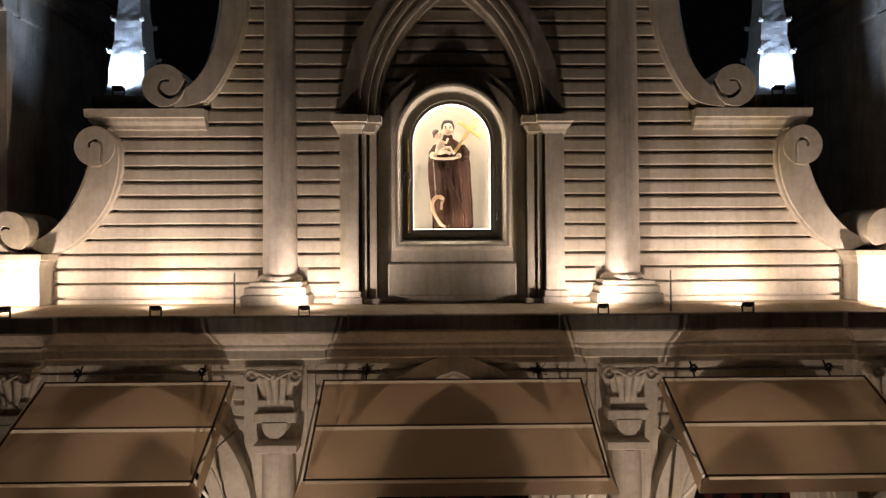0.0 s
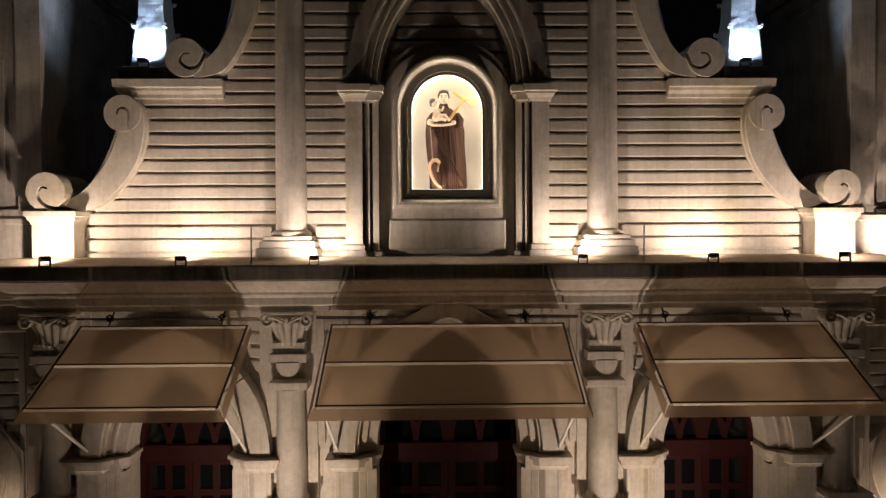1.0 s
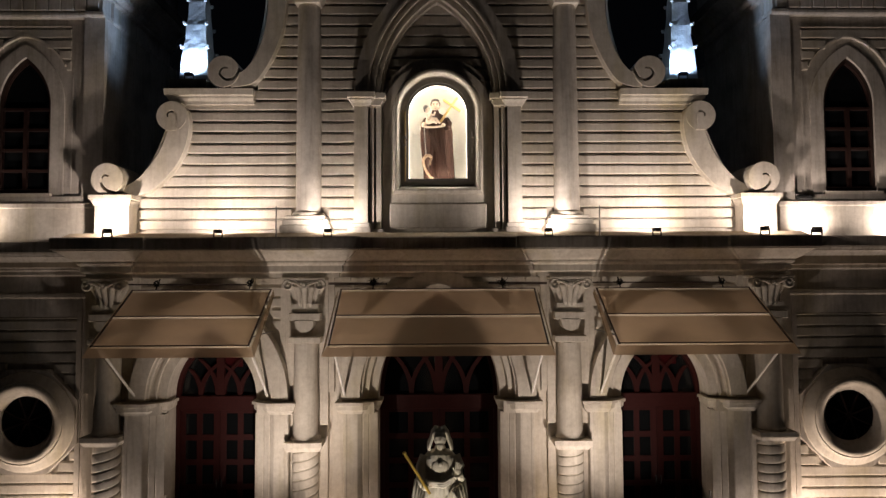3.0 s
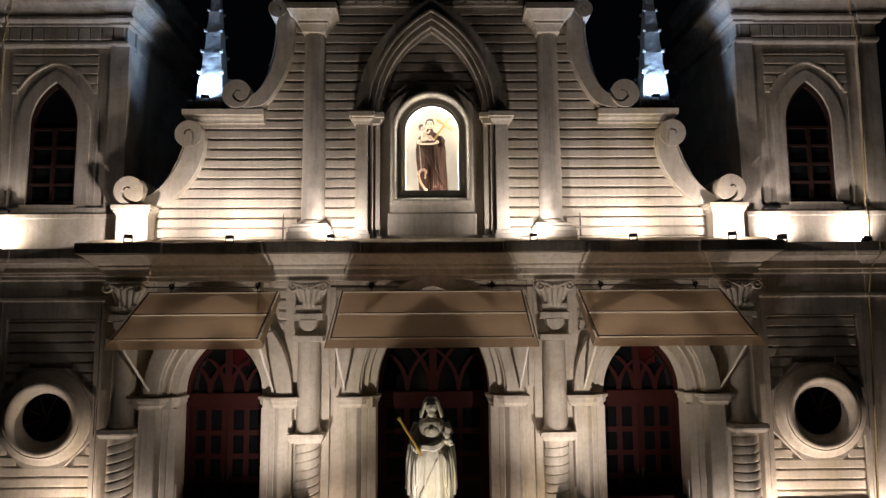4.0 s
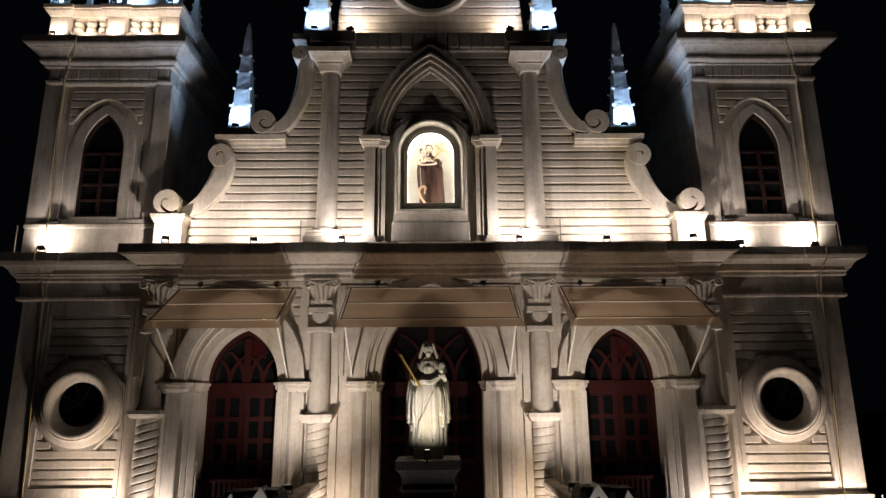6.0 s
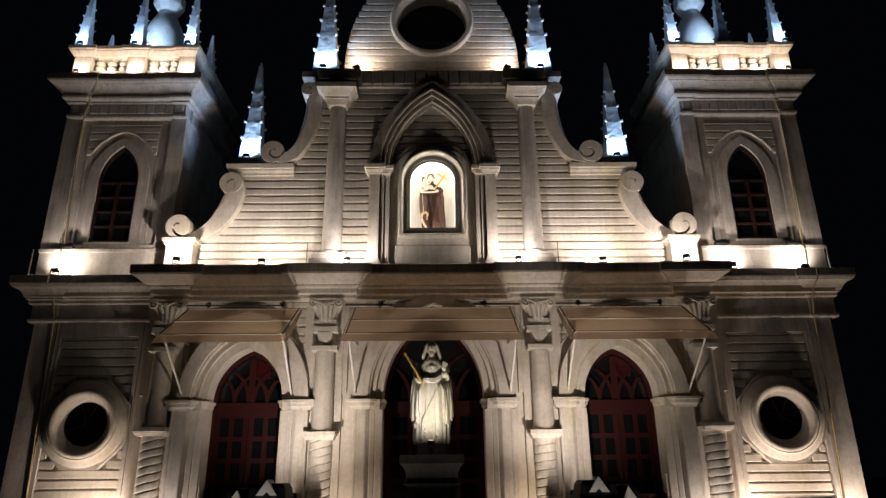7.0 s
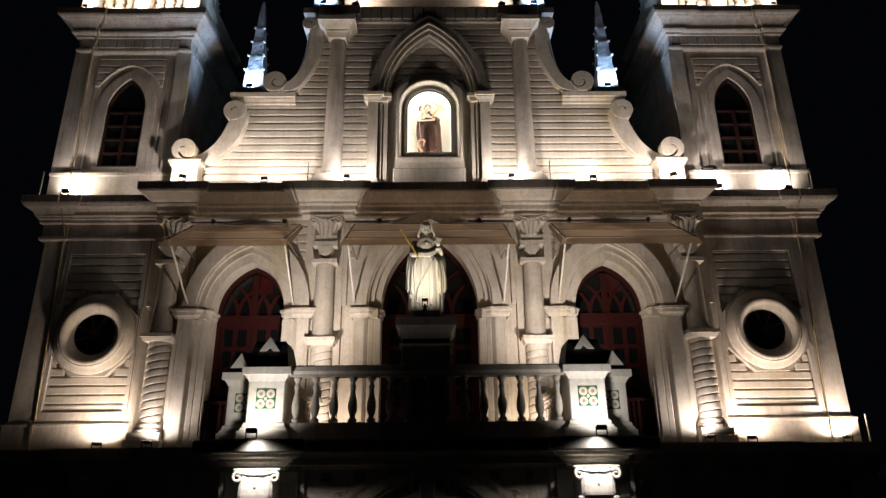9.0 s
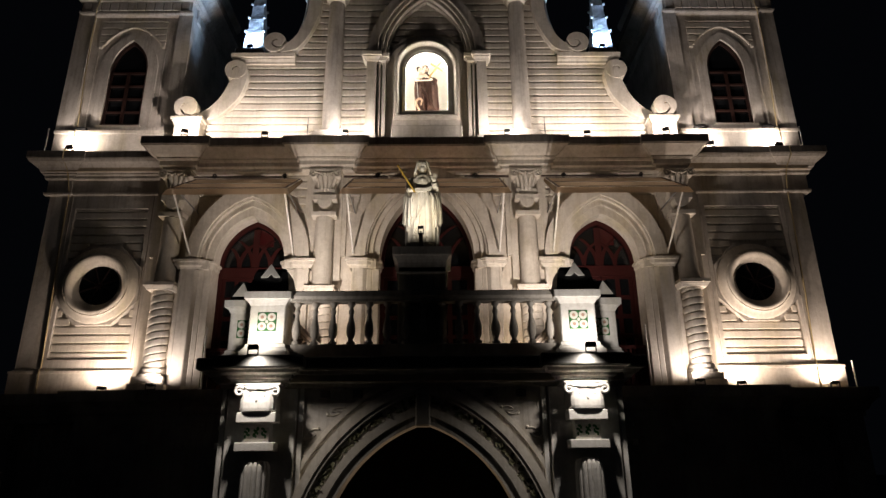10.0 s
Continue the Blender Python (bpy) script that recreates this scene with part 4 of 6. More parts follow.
for s in (-1, 1):
    bm = B()
    # plinth takes the dark band colour because its front is unlit
    box(bm, -0.34, 0.34, -0.44, 0.34, 0.0, 0.17, 0.012)
    tagged(part("pinnacle_plinth", bm, FASCIA), label="low plinth under a gable pinnacle, coloured dark for its unlit front", category="plinth", group="pinnacle plinths").location = (s * 4.46, 0.36, 14.19)
stand(pinnacle("pinnacle", 0.52, 2.92, 5), [pose(-4.42, 0.36, 14.36), pose(4.52, 0.36, 14.36)])
stand(pinnacle("pinnacle", 0.62, 3.2, 5), [pose(-2.72, 0.36, 16.80), pose(2.74, 0.36, 16.80)])
stand(pinnacle("pinnacle", 0.325, 2.05, 5), [pose(s * x, 0.22, 17.52 + TOWERS[s]["lift"]) for s in (-1, 1) for x in TOWERS[s]["pins"]])
stand(pinnacle("pinnacle", 0.34, 1.55, 5), [pose(s * x, 1.55, 17.52 + TOWERS[s]["lift"]) for s in (-1, 1) for x in (TOWERS[s]["pins"][0] + 0.08, TOWERS[s]["pins"][2])])

# ---- scrolls of the pediment ----
CURLS = {"foot": ((-62, 1.0), (-88, 0.74), (-126, 0.52), (-170, 0.38), (130, 0.30), (60, 0.20)),
         "curl": ((-64, 1.0), (-62, 0.70), (-36, 0.42), (25, 0.32), (95, 0.30), (150, 0.30), (195, 0.26)),
         "eye": ((4, 1.0), (-32, 0.82), (-72, 0.55), (-140, 0.28), (110, 0.20), (38, 0.36))}


def curled_volute(bm, cx, cz, r, y0, y1, s, kind):
    """A scroll end: a thick disc with a curling slot cut in from its rim; mirrored for the left side."""
    line = smooth_line([(-r * f * math.cos(radians(a)), r * f * math.sin(radians(a))) for a, f in CURLS[kind]], 6)
    left, right = [], []
    for i, (x, z) in enumerate(line):
        (xa, za), (xb, zb) = line[max(i - 1, 0)], line[min(i + 1, len(line) - 1)]
        d = Vector((xb - xa, zb - za)).normalized()
        w = r * (0.11 - 0.06 * i / len(line))
        left.append((x - d.y * w, z + d.x * w))
        right.append((x + d.y * w, z - d.x * w))
    # the rim runs counter-clockwise from the slot's right lip to its left lip
    a0 = math.atan2(right[0][1], right[0][0])
    turn = (math.atan2(left[0][1], left[0][0]) - a0) % (2 * math.pi)
    if turn < math.pi:
        left, right = right, left
        a0 = math.atan2(right[0][1], right[0][0])
        turn = (math.atan2(left[0][1], left[0][0]) - a0) % (2 * math.pi)
    rim = [(r * math.cos(a0 + turn * k / 40), r * math.sin(a0 + turn * k / 40)) for k in range(1, 40)]
    pts = rim + left + [line[-1]] + right[::-1]
    prism(bm, [(cx + s * x, cz + z) for x, z in pts], y0, y1)


def scroll(s, which):
    ob = anchor("scroll_bracket", (s * (5.0 if which == 0 else 3.2), 0, 12.24 if which == 0 else 14.16))
    tagged(ob, label="cream plaster scroll with a volute at each end", category="scroll", group="gable scrolls")
    off = Matrix.Translation(-Vector(ob.location))
    y0, y1 = -0.17, 0.46
    if which == 0:
        sky = smooth_line([(4.52, 13.90), (4.72, 13.66), (4.78, 13.38), (4.90, 13.05), (5.10, 12.74), (5.34, 12.50), (5.62, 12.36)])
        wal = smooth_line([(4.60, 13.93), (4.44, 13.76), (4.40, 13.44), (4.50, 13.00), (4.74, 12.62), (5.06, 12.33), (5.36, 12.24)])
        vol = [(5.73, 12.52, 0.275, "foot"), (4.70, 13.66, 0.265, "curl")]
    else:
        sky = smooth_line([(2.92, 16.36), (3.02, 16.02), (3.02, 15.60), (3.08, 15.18), (3.22, 14.78), (3.42, 14.50), (3.70, 14.30)])
        wal = smooth_line([(2.96, 16.40), (2.74, 16.24), (2.70, 15.70), (2.78, 15.16), (2.98, 14.66), (3.26, 14.27), (3.66, 14.17)])
        vol = [(3.80, 14.46, 0.28, "eye"), (3.04, 16.20, 0.18, "curl")]
    bm = B()
    band(bm, [(s * x, z) for x, z in sky], [(s * x, z) for x, z in wal], y0, y1)
    bm.transform(off)
    part("curved_band", bm, CREAM, ob, smooth_shade=True)
    bm = B()
    # raised inner rim along the wall side
    rim_in = [(s * (x + (a - x) * 0.16), z + (b - z) * 0.16) for (x, z), (a, b) in zip(wal, sky)]
    band(bm, rim_in, [(s * x, z) for x, z in wal], y0 + 0.05, y0 + 0.10)
    bm.transform(off)
    part("rim", bm, CREAM, ob)
    bm = B()
    # thin fin that runs beside the band, free of it in the middle
    m = len(sky) - 1
    fin_i = [(s * (x + 0.075 * math.sin(math.pi * min(1, k / m * 1.15))), z + 0.055 * math.sin(math.pi * min(1, k / m * 1.15))) for k, (x, z) in enumerate(sky)]
    fin_o = [(x + s * 0.022, z + 0.018) for x, z in fin_i]
    band(bm, fin_o[3:-2], fin_i[3:-2], y0 + 0.16, y1)
    bm.transform(off)
    part("fin", bm, CREAM, ob)
    for x, z, r, kind in vol:
        bm = B()
        curled_volute(bm, s * x, z, r, y0 - (0.17 if kind == "foot" else 0.015), y1 - 0.04, s, kind)
        bm.transform(off)
        part("volute", bm, CREAM, ob, smooth_shade=True)
    return ob


for s in (-1, 1):
    scroll(s, 0)
    scroll(s, 1)
    # shelf between the scrolls
    bm = B()
    path = [(s * 4.76, 0.9), (s * 4.76, -0.06), (s * 3.28, -0.06)]
    if s > 0:
        path = path[::-1]
    sweep(bm, path, [(-0.2, 13.90), (0.0, 13.90), (0.01, 13.95), (0.05, 14.0), (0.06, 14.04), (0.09, 14.05), (0.10, 14.16), (-0.2, 14.16)])
    box(bm, s * 3.34, s * 4.74, -0.02, 0.9, 13.92, 14.19)
    tagged(part("trim_gable_shelf", bm, CREAM), label="moulded cream shelf on the gable's shoulder", category="ledge", kind="structure")
    # block under the lower volute
    blk = anchor("corner_block", (s * 5.66, 0, Z_COR))
    tagged(blk, label="cream corner block with a moulded cap under the scroll", category="pedestal", group="corner blocks")
    off = Matrix.Translation((-s * 5.66, 0, -Z_COR))
    bm = B()
    box(bm, s * 5.36, s * 5.96, -0.30, 0.45, Z_COR, 12.06, 0.01)
    bm.transform(off)
    part("body", bm, CREAM, blk)
    bm = B()
    sweep(bm, [(s * 5.66 - 0.30, 0.45), (s * 5.66 - 0.30, -0.30), (s * 5.66 + 0.30, -0.30), (s * 5.66 + 0.30, 0.45)],
          [(-0.2, 12.05), (0.0, 12.05), (0.015, 12.09), (0.04, 12.13), (0.045, 12.16), (0.07, 12.17), (0.07, 12.24), (-0.2, 12.24)])
    box(bm, s * 5.40, s * 5.92, -0.28, 0.45, 12.05, 12.235)
    bm.transform(off)
    part("cap", bm, CREAM, blk)
    # iron rods on the cornice
    rod = B()
    tube(rod, (0, 0, 0), (0, 0, 0.52), 0.012)
    tagged(part("rod", rod, IRON), label="thin upright iron rod on the cornice", category="rod", group="iron rods").location = (s * 2.73, -0.66, Z_COR - 0.09)

# ---- gable columns ----
def gable_column(cx):
    ob = anchor("gable_column", (cx, -0.1, Z_COR))
    tagged(ob, label="smooth cream plaster column on a stepped base", category="column", group="gable columns")
    off = Matrix.Translation((-cx, 0.1, -Z_COR))

    def put(name, bm, mat=CREAM, sm=False):
        bm.transform(off)
        part(name, bm, mat, ob, smooth_shade=sm)
    bm = B()
    box(bm, cx - 0.43, cx + 0.43, -0.46, 0.05, Z_COR - 0.003, 11.70, 0.015)
    box(bm, cx - 0.39, cx + 0.39, -0.42, 0.05, 11.70, 11.80, 0.015)
    box(bm, cx - 0.34, cx + 0.34, -0.38, 0.05, 11.80, 11.87, 0.015)
    lathe(bm, [(0.29, 11.87), (0.30, 11.89), (0.28, 11.93), (0.23, 11.96)], cx, -0.06, 24)
    put("base", bm)
    bm = B()
    lathe(bm, [(0.225, 11.94), (0.222, 12.8), (0.215, 13.8), (0.205, 15.0), (0.195, 15.70)], cx, -0.06, 32)
    put("shaft", bm, GREYED, True)
    bm = B()
    sweep(bm, [(cx - 0.22, 0.1), (cx - 0.22, -0.30), (cx + 0.22, -0.30), (cx + 0.22, 0.1)],
          [(-0.2, 15.66), (0.0, 15.66), (0.02, 15.72), (0.05, 15.79), (0.07, 15.81), (0.07, 15.85), (0.10, 15.87), (0.17, 15.96), (0.22, 16.01), (0.25, 16.02), (0.25, 16.14), (-0.2, 16.14)])
    box(bm, cx - 0.2, cx + 0.2, -0.28, 0.1, 15.67, 16.138)
    put("capital", bm)
    # dark band colour puts the shade of the recess above the capital into these blocks
    bm = B()
    box(bm, cx - 0.44, cx + 0.44, -0.10, 0.3, 16.144, 16.50, 0.01)
    box(bm, cx - 0.52, cx + 0.52, -0.16, 0.3, 16.50, 16.79, 0.01)
    put("block", bm, FASCIA)
    return ob


for s in (-1, 1):
    gable_column(s * 2.30)

# ---- top band with dentils and the arched gable above ----
bm = B()
box(bm, -2.9, 2.9, -0.09, 0.8, 16.30, 16.77)
topb = part("trim_top_band", bm, GREYED)
tagged(topb, label="grey plaster band of upright blocks under the arched gable", category="trim", kind="structure")
for k in range(15):
    x = -1.89 + 0.27 * k
    if abs(x) > 1.80:
        continue
    # dentils get the dark band colour where the lamps do not reach them
    bm = B()
    box(bm, x - 0.12, x + 0.12, -0.17, -0.088, 16.35, 16.71, 0.01)
    part("dentil", bm, FASCIA, topb)
for s in (-1, 1):
    bm = B()
    box(bm, s * 2.9, s * 3.25, -0.05, 0.7, 16.62, 16.78)
    part("shelf", bm, GREYED, topb)
GR, GZ, G_RISE = 2.27, 17.20, 3.25
RW_Z, RW_R = 18.56, 0.95
bm = B()
n = 40
arch = [(-GR, 16.76)] + round_arch(0, GZ, GR, 14, G_RISE) + [(GR, 16.76)]
hole = []
for x, z in arch:
    d = Vector((x, z - RW_Z)).normalized() * RW_R
    hole.append((d.x, RW_Z + d.y))
band(bm, arch, hole, 0.36, 0.75, True)
wall_gab = part("wall_top_gable", bm, GREYED)
tagged(wall_gab, label="arched top gable of grooved plaster courses with a round opening", category="wall", kind="structure")


def gable_ends(z):
    if z <= GZ:
        e = GR
    else:
        e = GR * math.sqrt(max(0.0, 1 - ((z - GZ) / G_RISE) ** 2))
    e -= 0.03
    d = RW_R ** 2 - (z - RW_Z) ** 2
    if d > 0:
        k = math.sqrt(d) + 0.02
        return [(-e, -k), (k, e)]
    return [(-e, e)]


board_run("board", wall_gab, gable_ends, 16.729, 20.3, 0.2, 0.30)
bm = B()
strip_profile(bm, [[(r * math.cos(2 * math.pi * k / 48), y, RW_Z + r * math.sin(2 * math.pi * k / 48)) for k in range(49)]
                   for r, y in ((1.10, 0.34), (1.10, 0.20), (1.07, 0.17), (0.99, 0.17), (0.95, 0.21), (0.93, 0.32), (0.93, 0.80))])
bmesh.ops.remove_doubles(bm, verts=bm.verts[:], dist=0.0005)
tagged(part("window_rose", bm, CREAM, smooth_shade=True), label="large round gable opening with a raised cream rim", category="window", kind="structure")
# dark blue panel; the shade behind the opening is put into its colour
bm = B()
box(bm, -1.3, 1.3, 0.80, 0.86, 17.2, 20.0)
tagged(part("wall_behind_rose", bm, simple("unlit_space_blue", (0.018, 0.022, 0.042), 0.9, grain=3)), label="sheet coloured dark blue for the unlit space behind the gable opening", category="wall", kind="structure")

# ---- the great pointed arch over the niche ----
arch_thing = anchor("niche_arch", (0, 0, Z_COR))
tagged(arch_thing, label="moulded pointed arch on stepped pilasters round the niche", category="arch", kind="structure")
off = Matrix.Translation((0, 0, -Z_COR))
ZS = 14.03
for (ho, ro), (hi_, ri), yf in (((1.47, 2.36), (1.25, 2.11), -0.22), ((1.25, 2.11), (1.215, 2.065), -0.27), ((1.215, 2.065), (1.14, 1.975), -0.20), ((1.14, 1.975), (1.105, 1.93), -0.245),
                                ((1.105, 1.93), (1.055, 1.83), -0.17), ((1.055, 1.83), (1.02, 1.785), -0.205), ((1.02, 1.785), (0.97, 1.72), -0.10)):
    bm = B()
    band(bm, pointed(0, ZS, ho, ro, 20), pointed(0, ZS, hi_, ri, 20), yf, 0.06)
    bm.transform(off)
    # outermost band takes the greyer plaster, its grazing shade put into the colour
    part("archivolt", bm, GREYED if yf < -0.2 and ho > 1.4 else CREAM, arch_thing, smooth_shade=True)
for s in (-1, 1):
    bm = B()
    for a, b, yf in ((1.23, 1.47, -0.30), (1.185, 1.23, -0.12), (1.13, 1.185, -0.24), (1.085, 1.13, -0.10), (1.00, 1.085, -0.22)):
        box(bm, s * a, s * b, yf, 0.05, Z_COR, 13.84)
    bm.transform(off)
    part("pilaster", bm, CREAM, arch_thing)
    bm = B()
    pl = [(1.52 * s, 0.06), (1.52 * s, -0.34), (1.16 * s, -0.34), (1.16 * s, -0.26), (0.98 * s, -0.26), (0.98 * s, 0.0)]
    if s > 0:
        pl = pl[::-1]
    sweep(bm, pl, [(-0.12, 13.80), (-0.03, 13.80), (-0.01, 13.85), (0.03, 13.90), (0.03, 13.93), (0.06, 13.94), (0.06, 14.03), (-0.12, 14.03)])
    box(bm, s * 1.0, s * 1.5, -0.30, 0.05, 13.82, 14.026)
    bm.transform(off)
    part("pilaster_cap", bm, CREAM, arch_thing)
    bm = B()
    box(bm, s * 1.17, s * 1.56, -0.38, 0.05, Z_COR - 0.003, 11.66, 0.012)
    box(bm, s * 1.19, s * 1.52, -0.35, 0.05, 11.66, 11.74, 0.012)
    box(bm, s * 0.95, s * 1.17, -0.30, 0.05, Z_COR - 0.003, 11.64, 0.012)
    bm.transform(off)
    part("pilaster_base", bm, GREYED, arch_thing)

# ---- niche with its glazed case ----
nic = anchor("niche", (0, 0, Z_COR))
tagged(nic, label="lit glazed wall niche in a cream arched surround", category="niche", kind="structure")
NS = 13.72   # springing of the niche's round head


def niche_line(r, z0, top=None):
    return [(-r, z0)] + round_arch(0, NS, r, 12, top or r) + [(r, z0)]


def nput(name, bm, mat, label="", sm=False):
    bm.transform(off)
    return part(name, bm, mat, nic, label, sm)


bm = B()
band(bm, niche_line(0.985, 11.60, 0.92), niche_line(0.66, 12.41, 0.66), -0.10, 0.10)
prism(bm, [(-0.985, 11.60), (0.985, 11.60), (0.66, 12.41), (-0.66, 12.41)], -0.10, 0.10)
nput("panel", bm, CREAM)
bm = B()
pts_in = [niche_line(r, 12.41 - (r - 0.66), r) for r in (0.80, 0.79, 0.75, 0.72, 0.70, 0.68, 0.66)]
ys = (-0.10, -0.17, -0.21, -0.205, -0.18, -0.12, -0.05)
strip_profile(bm, [[(x, y, z) for x, z in ln + [ln[0]]] for ln, y in zip(pts_in, ys)])
nput("moulded_rim", bm, CREAM, sm=True)
bm = B()
box(bm, -0.86, 0.86, -0.145, -0.09, 11.66, 12.10, 0.02)
nput("apron", bm, CREAM)
bm = B()
band(bm, pointed(0, 13.9, 0.99, 0.80, 12), round_arch(0, NS, 0.70, 12), -0.06, 0.10)
nput("hood", bm, GREYED)
# case frame with its door
bm = B()
band(bm, niche_line(0.655, 12.43), niche_line(0.56, 12.50, 0.56), -0.10, 0.02)
prism(bm, [(-0.655, 12.43), (0.655, 12.43), (0.56, 12.50), (-0.56, 12.50)], -0.10, 0.02)
nput("case_frame", bm, simple("grey_frame_paint", (0.30, 0.27, 0.22), 0.5), "grey-painted frame")
bm = B()
band(bm, niche_line(0.558, 12.50), niche_line(0.52, 12.55, 0.52), -0.07, 0.0)
prism(bm, [(-0.558, 12.50), (0.558, 12.50), (0.52, 12.55), (-0.52, 12.55)], -0.07, 0.0)
nput("glass_bead", bm, IRON)
bm = B()
prism(bm, niche_line(0.53, 12.54), -0.035, -0.030)
gl = nput("glass", bm, CLEAR)
gl.visible_shadow = False
bm = B()
hollow = ((0.56, 0.02), (0.55, 0.10), (0.53, 0.22), (0.49, 0.34), (0.43, 0.45), (0.35, 0.54), (0.24, 0.61), (0.12, 0.65), (0.01, 0.66))
strip_profile(bm, [[(x, y, z) for x, z in niche_line(r, 12.535)] for r, y in hollow])
box(bm, -0.56, 0.56, 0.02, 0.68, 12.50, 12.536)
nput("lining", bm, NICHEM, "pale yellow lining", True)
bm = B()
band(bm, niche_line(0.5265, 12.548), niche_line(0.520, 12.556), 0.006, 0.036, True)
nput("light_strip", bm, LED, "glowing warm light strip")
bm = B()
tube(bm, (-0.585, -0.115, 12.50), (-0.585, -0.115, 13.75), 0.011)
nput("pull_wire", bm, simple("brass_wire", (0.7, 0.52, 0.22), 0.35, 0.8))
bm = B()
for z in (12.72, 13.05, 13.35):
    tube(bm, (0.61, -0.115, z - 0.045), (0.61, -0.115, z + 0.045), 0.014)
nput("hinge", bm, IRON)
bm = B()
loop = [(-0.60 + 0.045 * math.cos(a / 10 * 2 * math.pi), -0.12, 13.22 + 0.09 * math.sin(a / 10 * 2 * math.pi)) for a in range(11)]
worm(bm, loop, 0.011)
box(bm, -0.64, -0.56, -0.125, -0.105, 13.26, 13.30)
nput("latch", bm, IRON)

# ---- statue in the niche ----
def draped(bm, rows, folds, seed, deep, mat=0, seg=96, cy=0.0):
    """A hanging cloth form: rows of (z, middle x, half width, half depth) from the hem up, with folds that fade upward."""
    rnd = random.Random(seed)
    ph = [rnd.uniform(0, 6.28) for _ in range(3)]
    zs = [r[0] for r in rows]
    fine = []
    for k in range(len(rows) - 1):
        for j in range(4):
            t = j / 4
            fine.append([rows[k][d] + (rows[k + 1][d] - rows[k][d]) * t for d in range(4)])
    fine.append(list(rows[-1]))
    rings = []
    for z, mx, hw, hd in fine:
        f = (z - zs[0]) / (zs[-1] - zs[0])
        amp = deep * max(0.12, 1 - 1.15 * f)
        ring = []
        for k in range(seg):
            a = 2 * math.pi * k / seg
            wave = abs(math.sin(folds * 0.5 * a + ph[0] + 1.1 * f)) * 1.4 - 0.9 + 0.45 * math.sin((folds * 1.7) * a + ph[1] - 1.7 * f) + 0.25 * math.sin(folds * 3.1 * a + ph[2])
            d = 1 + amp * wave
            ring.append(bm.verts.new((mx + hw * d * math.cos(a), cy + hd * d * math.sin(a), z)))
        rings.append(ring)
    for a, b in zip(rings, rings[1:]):
        for k in range(seg):
            fc = bm.faces.new((a[k], a[(k + 1) % seg], b[(k + 1) % seg], b[k]))
            fc.material_index, fc.smooth = mat, True
    for rg in (rings[0][::-1], rings[-1]):
        bm.faces.new(rg).material_index = mat


bm = B()
# habit with deep pleats, and the cape that hangs behind it from the shoulders
draped(bm, [(0.0, 0.03, 0.235, 0.15), (0.30, 0.02, 0.225, 0.15), (0.60, 0.01, 0.205, 0.15), (0.86, 0.0, 0.19, 0.15), (1.02, 0.0, 0.185, 0.14), (1.14, -0.01, 0.175, 0.125), (1.22, -0.02, 0.14, 0.10), (1.265, -0.03, 0.075, 0.075), (1.32, -0.03, 0.06, 0.062)], 19, 5, 0.24, 0, cy=-0.02)
draped(bm, [(0.02, 0.02, 0.275, 0.10), (0.35, 0.01, 0.275, 0.10), (0.70, 0.0, 0.28, 0.10), (0.95, -0.015, 0.285, 0.10), (1.08, -0.02, 0.26, 0.10), (1.18, -0.02, 0.205, 0.095), (1.245, -0.02, 0.12, 0.08)], 9, 3, 0.05, 0, cy=0.085)
# the swathe gathered up on the right hip
for k in range(7):
    worm(bm, [(-0.17 + 0.012 * k, -0.135 - 0.004 * k, 0.90 - 0.045 * k), (-0.05 + 0.03 * k, -0.178, 0.78 - 0.075 * k), (0.04 + 0.032 * k, -0.185, 0.50 - 0.06 * k), (0.03 + 0.034 * k, -0.17, 0.02)], 0.012, 6, 0, 0.020)
# shoulder cape, wider than the habit, open in front
draped(bm, [(0.03, 0.04, 0.265, 0.085), (0.40, 0.02, 0.285, 0.085), (0.70, -0.005, 0.295, 0.090), (0.90, -0.01, 0.300, 0.105), (1.02, -0.015, 0.285, 0.115), (1.12, -0.02, 0.245, 0.115), (1.19, -0.025, 0.185, 0.105), (1.25, -0.03, 0.10, 0.085)], 13, 8, 0.10, 0, cy=0.02)
# sleeves
worm(bm, [(0.17, 0.0, 1.15), (0.225, -0.06, 1.06), (0.215, -0.13, 0.985), (0.15, -0.17, 0.975)], 0.055, 10, 0, 0.058)
worm(bm, [(-0.19, 0.0, 1.15), (-0.25, -0.06, 1.05), (-0.25, -0.12, 0.985), (-0.20, -0.16, 0.955)], 0.055, 10, 0, 0.052)
# head: face, ears, hair cut round the brow
ball(bm, (-0.03, -0.035, 1.395), (0.072, 0.078, 0.105), 18, 1)
ball(bm, (-0.03, -0.045, 1.325), (0.046, 0.05, 0.036), 12, 1)
ball(bm, (-0.03, -0.112, 1.385), (0.012, 0.016, 0.024), 8, 1)
for sx in (-1, 1):
    ball(bm, (-0.03 + sx * 0.030, -0.106, 1.405), (0.016, 0.010, 0.009), 8, 2)
    ball(bm, (-0.03 + sx * 0.032, -0.106, 1.428), (0.022, 0.010, 0.007), 8, 2)
ball(bm, (-0.03, -0.098, 1.338), (0.016, 0.008, 0.005), 8, 4)
for sx in (-1, 1):
    ball(bm, (-0.03 + sx * 0.076, -0.01, 1.385), (0.014, 0.02, 0.028), 8, 1)
    ball(bm, (-0.03 + sx * 0.070, 0.005, 1.435), (0.026, 0.055, 0.055), 10, 2)
ball(bm, (-0.03, 0.035, 1.425), (0.088, 0.075, 0.105), 16, 2)
ball(bm, (-0.03, -0.025, 1.492), (0.078, 0.072, 0.040), 14, 2)
